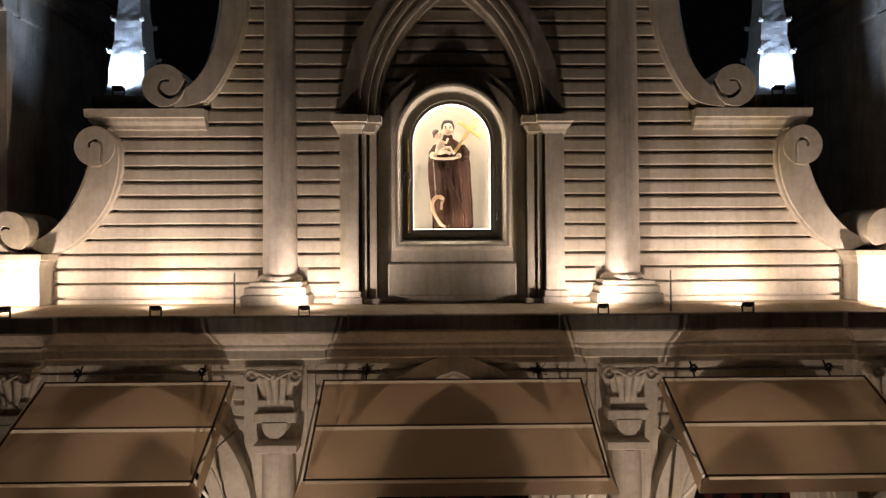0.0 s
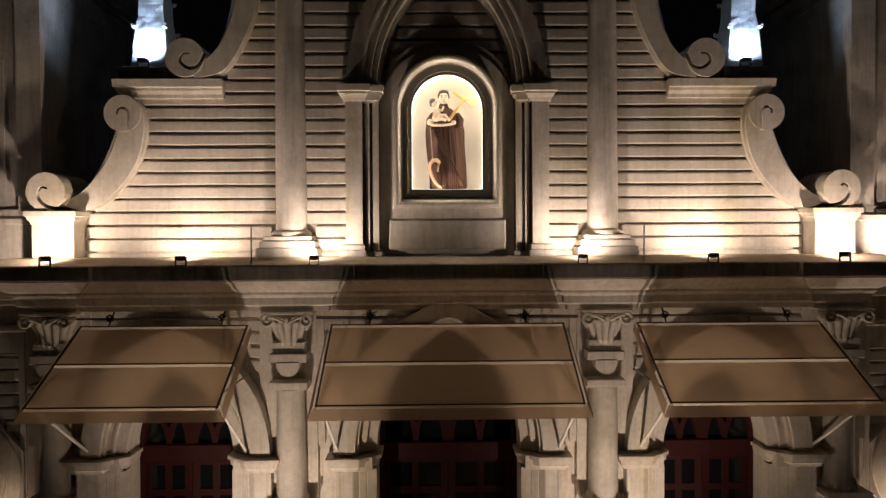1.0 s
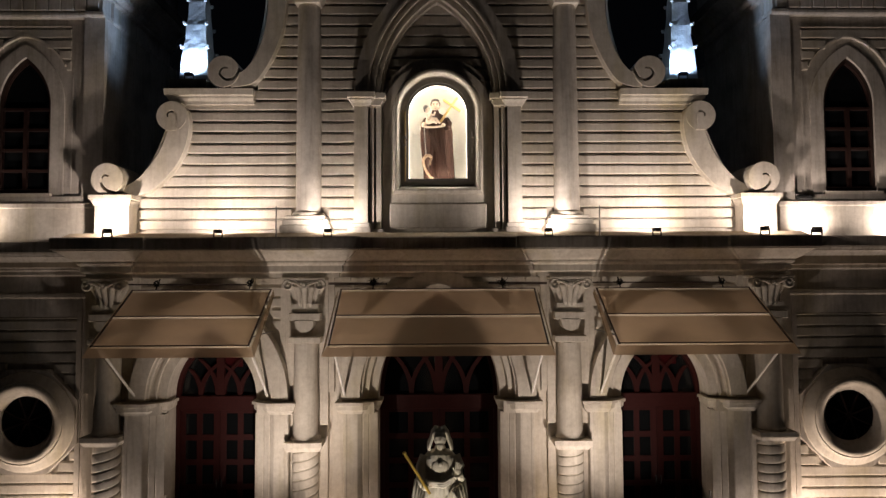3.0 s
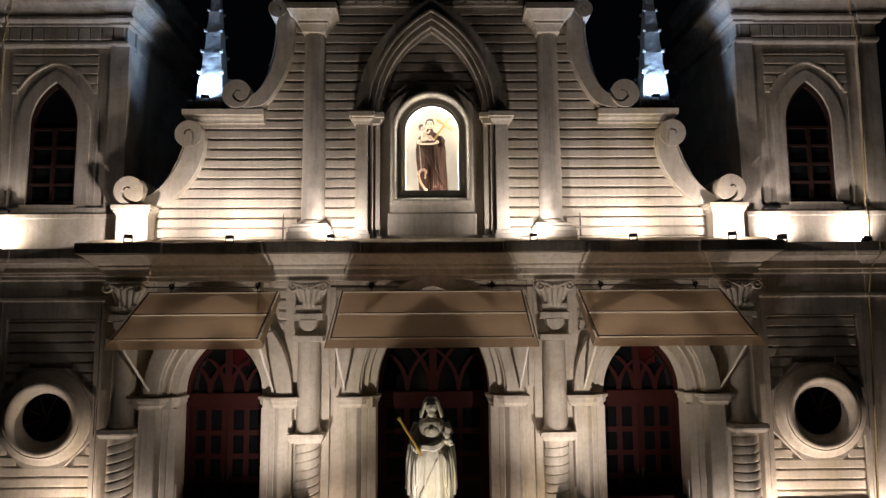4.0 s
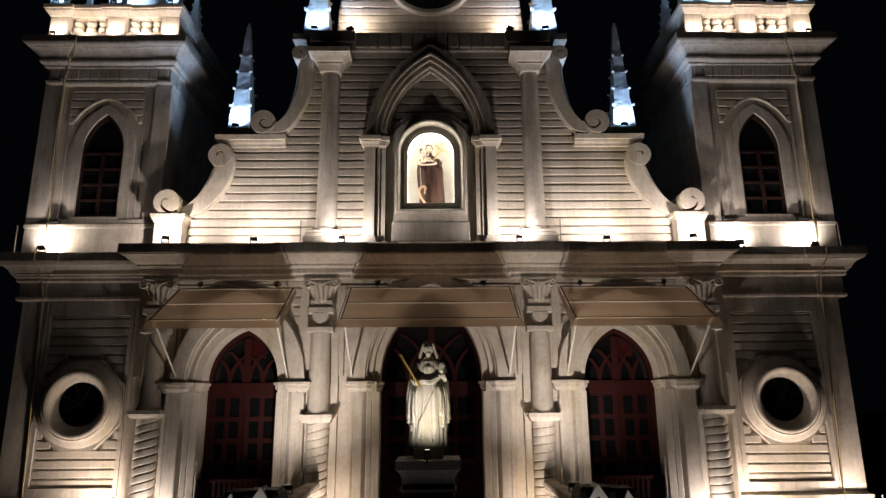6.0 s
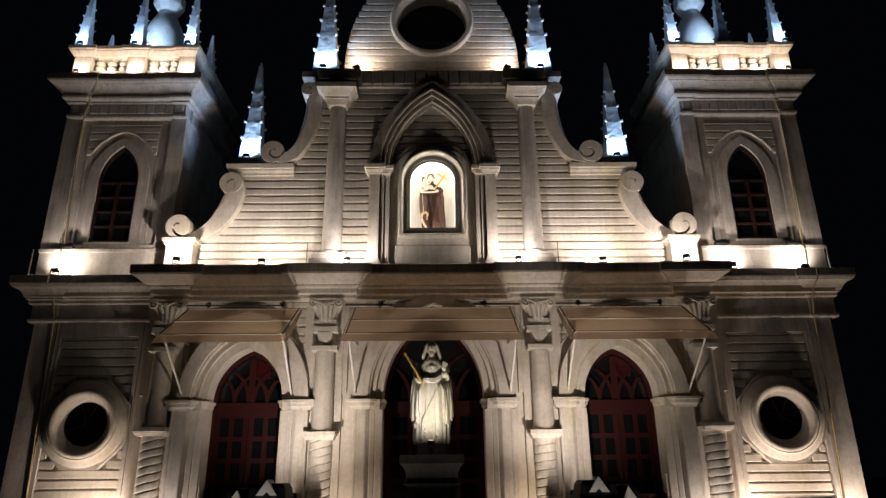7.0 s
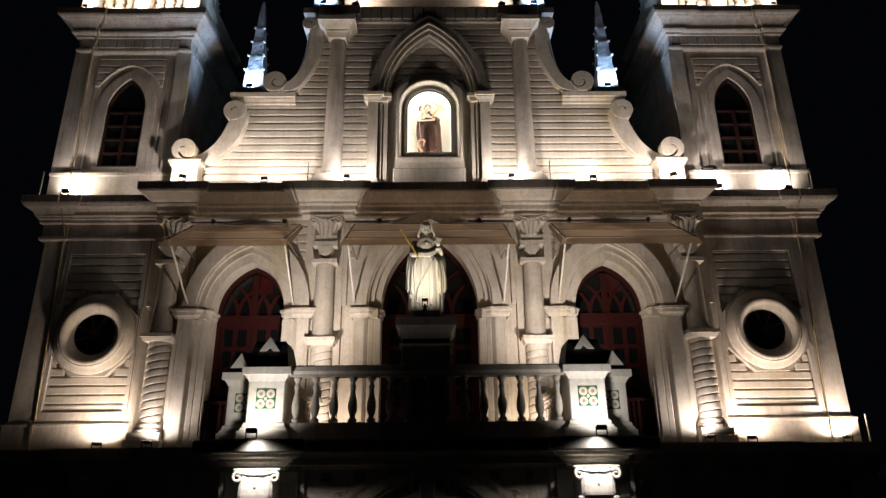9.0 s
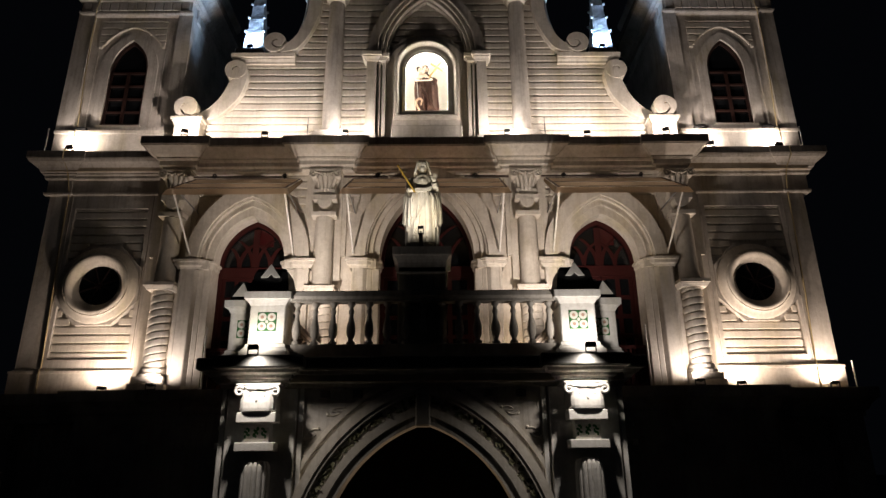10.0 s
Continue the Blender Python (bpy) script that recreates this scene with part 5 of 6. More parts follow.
# pale cloth across both arms, with the hands
worm(bm, [(-0.27, -0.16, 0.995), (-0.20, -0.225, 0.962), (-0.08, -0.245, 0.955), (0.04, -0.235, 0.965), (0.12, -0.215, 0.985)], 0.020, 10, 1, 0.018)
ball(bm, (-0.235, -0.195, 1.01), (0.055, 0.045, 0.05), 10, 1)
ball(bm, (0.115, -0.22, 1.0), (0.042, 0.032, 0.034), 10, 1)
# the small figure seated on the cloth
ball(bm, (-0.135, -0.225, 1.125), (0.056, 0.05, 0.095), 14, 1)
ball(bm, (-0.150, -0.225, 1.07), (0.062, 0.055, 0.06), 12, 1)
ball(bm, (-0.180, -0.225, 1.285), (0.052, 0.055, 0.060), 14, 1)
ball(bm, (-0.200, -0.222, 1.312), (0.054, 0.062, 0.052), 14, 2)
ball(bm, (-0.216, -0.215, 1.275), (0.030, 0.050, 0.038), 10, 2)
ball(bm, (-0.140, -0.268, 1.288), (0.010, 0.008, 0.007), 6, 2)
worm(bm, [(-0.13, -0.25, 1.06), (-0.06, -0.275, 1.095), (-0.015, -0.27, 1.10), (0.025, -0.265, 1.045), (0.055, -0.26, 1.02)], 0.034, 8, 1, 0.018)
worm(bm, [(-0.14, -0.255, 1.04), (-0.06, -0.29, 1.045), (0.0, -0.28, 1.02)], 0.032, 8, 1, 0.02)
worm(bm, [(-0.11, -0.24, 1.19), (-0.06, -0.25, 1.17), (-0.035, -0.23, 1.235)], 0.021, 8, 1, 0.015)
worm(bm, [(-0.165, -0.25, 1.18), (-0.185, -0.26, 1.10), (-0.15, -0.27, 1.06)], 0.021, 8, 1, 0.016)
# cross of two flat boards, leaning on the shoulder
mcr = Matrix.Translation((0.05, -0.215, 1.04)) @ Matrix.Rotation(radians(34.5), 4, "Y")
for x0, x1, z0, z1 in ((-0.021, 0.021, 0.0, 0.56), (-0.19, 0.19, 0.365, 0.407)):
    tmp = B()
    box(tmp, x0, x1, -0.015 if x1 < 0.1 else -0.019, 0.015, z0, z1, 0.004)
    tmp.transform(mcr)
    me_ = bpy.data.meshes.new("tmp_board")
    tmp.to_mesh(me_)
    tmp.free()
    n0 = len(bm.faces)
    bm.from_mesh(me_)
    bm.faces.ensure_lookup_table()
    for f in bm.faces[n0:]:
        f.material_index = 3
    bpy.data.meshes.remove(me_)
# hanging chain with a curved bronze piece
for k in range(14):
    ball(bm, (-0.235 + 0.0022 * k, -0.20, 0.93 - 0.035 * k), (0.010, 0.010, 0.016), 6, 5)
worm(bm, [(-0.105, -0.205, 0.40), (-0.145, -0.225, 0.435), (-0.20, -0.235, 0.43), (-0.25, -0.235, 0.37), (-0.255, -0.235, 0.30), (-0.225, -0.235, 0.20), (-0.18, -0.235, 0.12), (-0.13, -0.235, 0.05), (-0.075, -0.225, 0.012)], 0.031, 10, 4, 0.022)
worm(bm, [(-0.105, -0.205, 0.40), (-0.125, -0.215, 0.34), (-0.13, -0.215, 0.26)], 0.024, 8, 4, 0.014)
box(bm, -0.32, 0.34, -0.20, 0.14, -0.03, 0.0)
st = part("statue", bm, [ROBE, SKIN, HAIR, CROSSW, ROPE, IRON])
tagged(st, label="painted statue in a brown robe with a cross", category="statue")
st.location = (-0.01, 0.36, 12.57)

# ---- doors ----
def clip_arc(cx, x_from, sgn, r, zs, hw, rise, n=16):
    """Points of a curved glazing bar that rises from a mullion and stays inside the arch."""
    c = (rise * rise - hw * hw) / (2 * hw)
    R = hw + c
    out = []
    for k in range(n + 1):
        a = k / n * 1.25
        x = x_from + sgn * (r - r * math.cos(a))
        z = zs + r * math.sin(a)
        dx = abs(x - cx)
        lim = math.sqrt(max(0.0, R * R - (z - zs) ** 2)) - c
        if dx > lim - 0.02 or z > zs + rise:
            break
        out.append((x, z))
    return out


def door(name, cx, hw, apex, label, cols):
    ob = anchor(name, (cx, 0.34, Z_TER))
    tagged(ob, label=label, category="door", group="balcony doors", kind="structure")
    off = Matrix.Translation((-cx, -0.34, -Z_TER))
    y = 0.30
    rise = apex - Z_SPR
    zt = 8.42    # transom

    def put(nm, bm, mat=WOOD, lab=""):
        bm.transform(off)
        return part(nm, bm, mat, ob, lab)
    bm = B()
    o = [(cx - hw, Z_TER)] + pointed(cx, Z_SPR, hw, rise) + [(cx + hw, Z_TER)]
    i = [(cx - hw + 0.07, Z_TER)] + pointed(cx, Z_SPR, hw - 0.07, rise - 0.10) + [(cx + hw - 0.07, Z_TER)]
    band(bm, o, i, y - 0.05, y + 0.07)
    put("frame", bm)
    bm = B()
    box(bm, cx - hw + 0.06, cx + hw - 0.06, y - 0.04, y + 0.06, zt, zt + 0.26, 0.01)
    put("transom", bm)
    # two leaves
    lw = hw - 0.07
    for s in (-1, 1):
        x0, x1 = cx + s * 0.004, cx + s * lw
        leaf = B()
        st = 0.11
        box(leaf, x0, x0 + s * st, y, y + 0.05, Z_TER + 0.02, zt)
        box(leaf, x1 - s * st * 0.8, x1, y, y + 0.05, Z_TER + 0.02, zt)
        inner0, inner1 = x0 + s * st, x1 - s * st * 0.8
        rows = 4
        z_a, z_b = 6.62, zt - 0.05
        box(leaf, inner0, inner1, y, y + 0.05, Z_TER + 0.02, Z_TER + 0.16)
        box(leaf, inner0, inner1, y + 0.012, y + 0.04, Z_TER + 0.16, z_a - 0.06)
        box(leaf, inner0, inner1, y, y + 0.05, zt - 0.06, zt)
        for r in range(rows):
            zz = z_a + (z_b - z_a) * r / rows
            box(leaf, inner0, inner1, y, y + 0.05, zz - 0.05, zz + 0.05)
        for c in range(1, cols):
            xx = inner0 + (inner1 - inner0) * c / cols
            box(leaf, xx - 0.05, xx + 0.05, y - 0.002, y + 0.048, z_a - 0.06, zt - 0.02)
        lf = put("leaf", leaf)
        for r in range(rows):
            for c in range(cols):
                xa = inner0 + (inner1 - inner0) * c / cols
                xb = inner0 + (inner1 - inner0) * (c + 1) / cols
                za = z_a + (z_b - z_a) * r / rows
                zb = z_a + (z_b - z_a) * (r + 1) / rows
                pb = B()
                box(pb, xa, xb, y + 0.02, y + 0.026, za, zb)
                pb.transform(off)
                part("pane", pb, PANE, lf)
        hb = B()
        tube(hb, (x0 + s * 0.04, y - 0.04, 7.05), (x0 + s * 0.04, y - 0.04, 7.20), 0.012)
        hb.transform(off)
        part("handle", hb, BLACK, lf)
    # tracery in the head
    bm = B()
    zs = zt + 0.24
    hh = hw - 0.07
    rr = rise - 0.10
    for s in (-1, 1):
        for xm, sg, rad in ((cx + s * hh * 0.5, -s, hh * 0.95), (cx + s * hh * 0.5, s, hh * 0.95), (cx + s * 0.05, s, hh * 1.15), (cx + s * (hh - 0.01), -s, hh * 1.5)):
            ln = clip_arc(cx, xm, sg, rad, zs + 0.02, hh, rr)
            ln = [(x, z) for x, z in ln if (x - cx) * s > -0.02]
            if len(ln) > 2:
                w = 0.042
                band(bm, [(x - w, z) for x, z in ln], [(x + w, z) for x, z in ln], y - 0.005 + 0.003 * sg * s, y + 0.045)
    box(bm, cx - 0.07, cx + 0.07, y - 0.012, y + 0.047, zs, zs + rr - 0.03)
    put("tracery", bm)
    bm = B()
    prism(bm, [(cx - hh, zs)] + pointed(cx, Z_SPR, hh, rr) + [(cx + hh, zs)], y + 0.05, y + 0.056)
    put("fanlight_glass", bm, PANE)
    if abs(cx) > 1:
        bm = B()
        head = [(x, z) for x, z in pointed(cx, Z_SPR, hh - 0.02, rr - 0.03) if cx + 0.04 < x < cx + hh * 0.62]
        prism(bm, [(cx + 0.06, Z_SPR + rr * 0.50)] + head + [(cx + hh * 0.55, Z_SPR + rr * 0.50)], y + 0.036, y + 0.044)
        put("red_pane", bm, REDGLASS, "pane of deep red glass")
    return ob


door("door_1", -3.94, 0.775, 9.78, "red-brown glazed double door with pointed tracery, closed", 2)
door("door_2", 0.0, 1.06, 10.48, "wide red-brown glazed double door with pointed tracery, closed", 2)
door("door_3", 3.96, 0.78, 9.78, "red-brown glazed double door with pointed tracery, closed", 2)

# low wooden rails before the side doors
for s in (-1, 1):
    ob = anchor("door_railing", (s * 3.95, 0.0, Z_TER))
    tagged(ob, label="low red-brown wooden railing before the door", category="railing", group="door railings")
    for z in (0.06, 0.88):
        bm = B()
        box(bm, -0.77, 0.77, -0.04, 0.04, z, z + 0.07, 0.006)
        part("rail", bm, WOOD, ob)
    for k in range(15):
        bm = B()
        x = -0.73 + 1.46 * k / 14
        box(bm, x - 0.032, x + 0.032, -0.02, 0.02, 0.0, 0.88)
        part("picket", bm, WOOD, ob)
    # slim white pipe beside the railing
    bm = B()
    tube(bm, (0, 0, 0), (0, 0, 1.32), 0.02)
    tagged(part("pipe", bm, WHITE), label="slim white upright pipe on the terrace", category="pipe", group="white pipes").location = (s * 4.60, -0.42, Z_TER)

# ---- awnings ----
SHEET_EDGE, nt_edge, bs_edge = material("clean_sheet_edge")
tl_edge = nt_edge.nodes.new("ShaderNodeBsdfTranslucent")
tl_edge.inputs[0].default_value = (0.82, 0.74, 0.60, 1)
mx_edge = nt_edge.nodes.new("ShaderNodeMixShader")
mx_edge.inputs[0].default_value = 0.75
bs_edge.inputs["Base Color"].default_value = (0.55, 0.47, 0.34, 1)
nt_edge.links.new(bs_edge.outputs[0], mx_edge.inputs[1])
nt_edge.links.new(tl_edge.outputs[0], mx_edge.inputs[2])
nt_edge.links.new(mx_edge.outputs[0], nt_edge.nodes["Material Output"].inputs[0])

def awning(x0, x1):
    cx = (x0 + x1) / 2
    ob = anchor("awning", (cx, 0, 9.58))
    tagged(ob, label="sloping brown translucent sheet awning on a metal frame over a door", category="awning", group="awnings")
    off = Matrix.Translation((-cx, 0, -9.58))
    yt, zt, yb, zb = -0.36, 10.59, -1.68, 9.77

    def put(nm, bm, mat, lab=""):
        bm.transform(off)
        return part(nm, bm, mat, ob, lab)

    def at(f):
        return yt + (yb - yt) * f, zt + (zb - zt) * f
    for k, (fa, fb) in enumerate(((0.0, 0.5), (0.5, 1.0))):
        bm = B()
        n = 8
        lines = []
        (ya, za), (y2, z2) = at(fa + 0.045), at(fb - 0.010)
        for j in range(n + 1):
            f = j / n
            sag = -0.012 * math.sin(math.pi * f)
            lines.append([(x0 + 0.03, ya + (y2 - ya) * f, za + (z2 - za) * f + sag), (x1 - 0.03, ya + (y2 - ya) * f, za + (z2 - za) * f + sag)])
        strip_profile(bm, lines)
        put("sheet", bm, SHEET)
    fr = simple("awning_frame_paint", (0.095, 0.058, 0.042), 0.5, 0.2)
    rodm = simple("brown_rod_paint", (0.085, 0.060, 0.050), 0.6, 0.1)
    for x in (x0 + 0.015, x1 - 0.015):
        bm = B()
        bar_beam(bm, (x, yt, zt + 0.002), (x, yb, zb + 0.002), 0.022, 0.022)
        put("side_bar", bm, fr)
    for f in (0.0, 0.5, 1.0):
        yy, zz = at(f)
        bm = B()
        bar_beam(bm, (x0, yy, zz + 0.001), (x1, yy, zz + 0.001), 0.018, 0.022)
        put("cross_bar", bm, fr)
    for f in (0.012, 0.512, 1.004):
        (ya, za), (y2, z2) = at(f), at(f + 0.034)
        bm = B()
        strip_profile(bm, [[(x0 + 0.03, ya, za + 0.004), (x1 - 0.03, ya, za + 0.004)], [(x0 + 0.03, y2, z2 + 0.004), (x1 - 0.03, y2, z2 + 0.004)]])
        put("edge_strip", bm, SHEET_EDGE, "pale clean strip of plastic")
    # hanging valance, flared a little at its ends
    bm = B()
    strip_profile(bm, [[(x0 - 0.02, yb - 0.005, zb - 0.02), (x1 + 0.02, yb - 0.005, zb - 0.02)], [(x0 - 0.09, yb - 0.06, zb - 0.17), (x1 + 0.09, yb - 0.06, zb - 0.17)]])
    put("valance", bm, SHEET)
    for s, xa in ((-1, x0), (1, x1)):
        bm = B()
        strip_profile(bm, [[(xa + s * 0.03, yt, zt), (xa + s * 0.03, yb, zb - 0.02)], [(xa + s * 0.06, yt - 0.05, zt - 0.10), (xa + s * 0.09, yb - 0.06, zb - 0.17)]])
        put("side_flap", bm, SHEET)
    for xa in (x0 + 0.05, x1 - 0.05):
        bm = B()
        tube(bm, (xa, -1.60, 9.79), (xa - 0.02 * (1 if xa > cx else -1), -0.30, Z_SPR + 0.06), 0.02)
        put("strut", bm, WHITE, "white-painted strut")
        bm = B()
        tube(bm, (xa, -1.46, 9.87), (xa, -0.08, 9.86), 0.014)
        put("tie_rod", bm, IRON)
    for f in (0.165, 0.835):
        bm = B()
        xx = x0 + (x1 - x0) * f
        tube(bm, (xx, -0.34, 10.58), (xx, -0.16, 10.78), 0.012)
        pts = [(xx + 0.05 * math.cos(a * 1.9), -0.30 + 0.02 * math.sin(a * 2.7), 10.70 + 0.055 * math.sin(a * 1.3)) for a in range(11)]
        worm(bm, pts, 0.011)
        rnd = random.Random(int(xx * 100))
        for k in range(13 if abs(cx) < 1 else 2):
            a = rnd.uniform(0, 6.28)
            e = rnd.uniform(0.07, 0.20) if abs(cx) < 1 else 0.09
            dx, dz = e * math.cos(a), 0.55 * e * math.sin(a)
            worm(bm, [(xx, -0.30, 10.70), (xx + dx * 0.5 + rnd.uniform(-0.03, 0.03), -0.31, 10.70 + dz * 0.5 + rnd.uniform(-0.03, 0.03)), (xx + dx, -0.30, 10.70 + dz)], 0.008, 5, 0, 0.004)
        put("hook", bm, BLACK, "black hook with tangled cord")
    # dark roller rods under the cornice
    spans = ((x0 - 0.22, x0 + 0.80), (x1 - 0.80, x1 + 0.22)) if abs(cx) < 1 else ((x0 - 0.10, x1 - 0.45),)
    for xa, xb in spans:
        bm = B()
        bar_beam(bm, (xa, -0.27, 10.69), (xb, -0.27, 10.68), 0.036, 0.044 if abs(cx) < 1 else 0.026)
        put("roller_rod", bm, rodm, "dark iron roller rod")
    return ob


awning(-5.26, -2.87)
awning(-1.69, 1.67)
awning(2.72, 5.40)

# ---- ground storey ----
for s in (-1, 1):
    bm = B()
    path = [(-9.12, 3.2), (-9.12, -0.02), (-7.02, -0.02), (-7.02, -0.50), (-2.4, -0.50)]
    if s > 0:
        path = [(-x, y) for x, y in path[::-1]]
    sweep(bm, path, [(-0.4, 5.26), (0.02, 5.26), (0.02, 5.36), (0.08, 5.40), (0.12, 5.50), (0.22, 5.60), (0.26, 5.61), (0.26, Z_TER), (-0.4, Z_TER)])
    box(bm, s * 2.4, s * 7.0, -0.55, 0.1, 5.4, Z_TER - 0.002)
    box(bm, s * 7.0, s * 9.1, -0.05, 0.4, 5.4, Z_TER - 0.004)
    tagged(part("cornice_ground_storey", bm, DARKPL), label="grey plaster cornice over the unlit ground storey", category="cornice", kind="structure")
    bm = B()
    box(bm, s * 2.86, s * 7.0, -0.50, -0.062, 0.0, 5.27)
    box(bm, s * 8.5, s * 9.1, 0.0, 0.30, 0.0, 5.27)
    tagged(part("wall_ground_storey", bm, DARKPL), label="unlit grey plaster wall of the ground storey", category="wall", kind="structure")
    rod = B()
    tube(rod, (0, 0, 0), (0, 0, 0.55), 0.016)
    tagged(part("rod", rod, WHITE), label="thin upright white rod on the ledge", category="rod", group="iron rods").location = (s * 8.98, -0.2, Z_TER)
    bm = B()
    box(bm, -0.05, 0.05, -0.05, 0.0, 0, 0.12, 0.01)
    tagged(part("junction_box", bm, WHITE), label="small white box on the dark wall", category="junction box", group="wall boxes").location = (s * 4.12, -0.50, 4.70)
    bm = B()
    box(bm, -0.03, 0.03, -0.04, 0.0, 0, 0.08, 0.008)
    tagged(part("junction_box", bm, WHITE), label="small white box on the dark wall", category="junction box", group="wall boxes").location = (s * 4.1, -0.50, 5.06)

# ---- portico ----
bm = B()
plan = [(-2.76, -0.3), (-2.76, -4.72), (-2.50, -4.72), (-2.50, -4.92), (-1.88, -4.92), (-1.88, -4.72)]
plan = plan + [(-x, y) for x, y in plan[::-1]]
sweep(bm, plan, [(-0.4, 5.34), (0.02, 5.34), (0.04, 5.39), (0.08, 5.40), (0.09, 5.43), (0.12, 5.44), (0.13, 5.48), (0.20, 5.50), (0.22, 5.54), (0.26, 5.55), (-0.4, 5.55)])
pc = part("cornice_portico", bm, GREYED)
tagged(pc, label="dark moulded cornice of the portico below the balcony", category="cornice", kind="structure")
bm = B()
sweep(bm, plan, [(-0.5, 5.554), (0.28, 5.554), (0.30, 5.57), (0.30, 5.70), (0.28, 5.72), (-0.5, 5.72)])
part("fascia", bm, BLACKF, pc, "black top band")
bm = B()
box(bm, -2.75, 2.75, -4.9, -0.2, 5.4, 5.726)
tagged(part("floor_balcony", bm, FLOORM), label="cement balcony floor over the portico", category="floor", kind="structure")
PA = (3.0, 1.385, 1.86)     # springing, half span and rise of the portico arch
bm = B()
arch = pointed(0, PA[0], PA[1], PA[2], 20)
band(bm, [(x, 5.36) for x, z in arch], arch, -4.70, -4.25)
for s in (-1, 1):
    box(bm, s * PA[1], s * 2.76, -4.70, -4.25, 0, 5.36)
    box(bm, s * 2.55, s * 2.76, -4.25, -0.2, 0, 5.36)
wp = part("wall_portico", bm, GREYED)
tagged(wp, label="pale plaster portico wall with a pointed entrance arch", category="wall", kind="structure")
for (a, b, yf, mt) in ((0.0, 0.10, -4.72, GREYED), (0.10, 0.20, -4.745, CREAM), (0.34, 0.39, -4.75, GREYED), (0.39, 0.50, -4.765, CREAM), (0.56, 0.62, -4.73, CREAM)):
    bm = B()
    band(bm, pointed(0, PA[0], PA[1] + b, PA[2] + b * 1.2, 20), pointed(0, PA[0], PA[1] + a, PA[2] + a * 1.2, 20), yf, -4.69)
    part("archivolt", bm, mt, wp, smooth_shade=True)
# leaf wreath lying in the arch's hollow, leaf by leaf
o = pointed(0, PA[0], PA[1] + 0.27, PA[2] + 0.27 * 1.2, 48)
leaf = B()
vs = [leaf.verts.new(p) for p in ((0, 0, 0), (0.03, -0.02, 0.03), (0, -0.025, 0.085), (-0.03, -0.02, 0.03))]
leaf.faces.new(vs[:3])
leaf.faces.new((vs[0], vs[2], vs[3]))
lm = bpy.data.meshes.new("leaf")
leaf.to_mesh(lm)
leaf.free()
lm.materials.append(simple("ochre_green_leaf", (0.115, 0.11, 0.055), 0.7))
for k in range(4, len(o) - 4):
    for j in range(2):
        x, z = o[k]
        lf = new("leaf", lm)
        lf.parent = wp
        lf.matrix_basis = pose(x + random.uniform(-0.03, 0.03), -4.70 - random.uniform(0, 0.02), z, random.uniform(-20, 20), random.uniform(0, 360), random.uniform(-25, 25))
bm = B()
box(bm, -0.10, 0.10, -4.92, -4.70, 4.80, 5.30, 0.02)
part("keystone", bm, GREYED, wp)
# raised plaster scrolls in the spandrels
for s in (-1, 1):
    bm = B()
    for (xa, za, xb, zb, r) in ((1.66, 4.30, 1.62, 4.62, 0.075), (1.60, 4.66, 1.42, 4.80, 0.055), (1.30, 4.98, 1.08, 5.06, 0.06), (1.68, 4.02, 1.66, 4.26, 0.05)):
        pts = []
        for k in range(30):
            f = k / 29
            # a stem that curls in opposite ways at its two ends
            a = (f - 0.5) * 9.0
            w = r * (1 - 0.55 * abs(2 * f - 1))
            pts.append((s * (xa + (xb - xa) * f + w * math.cos(a) * (1 if f > 0.5 else -1)), -4.703, za + (zb - za) * f + w * math.sin(a) * 0.8))
        worm(bm, pts, 0.016, 6, 0, 0.010)
        ball(bm, (s * xa, -4.704, za), (0.026, 0.014, 0.026), 8)
        ball(bm, (s * xb, -4.704, zb), (0.022, 0.014, 0.022), 8)
    part("spandrel_scroll", bm, CREAM, wp, "raised plaster scrollwork")
for k in range(7):
    x = -1.35 + 0.45 * k
    if abs(x) < 0.2:
        continue
    # blocks in dark colour, for the shade of square frieze holes
    bm = B()
    box(bm, x - 0.07, x + 0.07, -4.74, -4.70, 5.19, 5.30, 0.01)
    part("frieze_block", bm, FASCIA, wp)
# near-black wall colour stands for the unlit portico interior
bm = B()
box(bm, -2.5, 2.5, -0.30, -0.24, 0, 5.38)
tagged(part("wall_portico_back", bm, INSIDE), label="back wall inside the portico, coloured dark for its shade", category="wall", kind="structure")


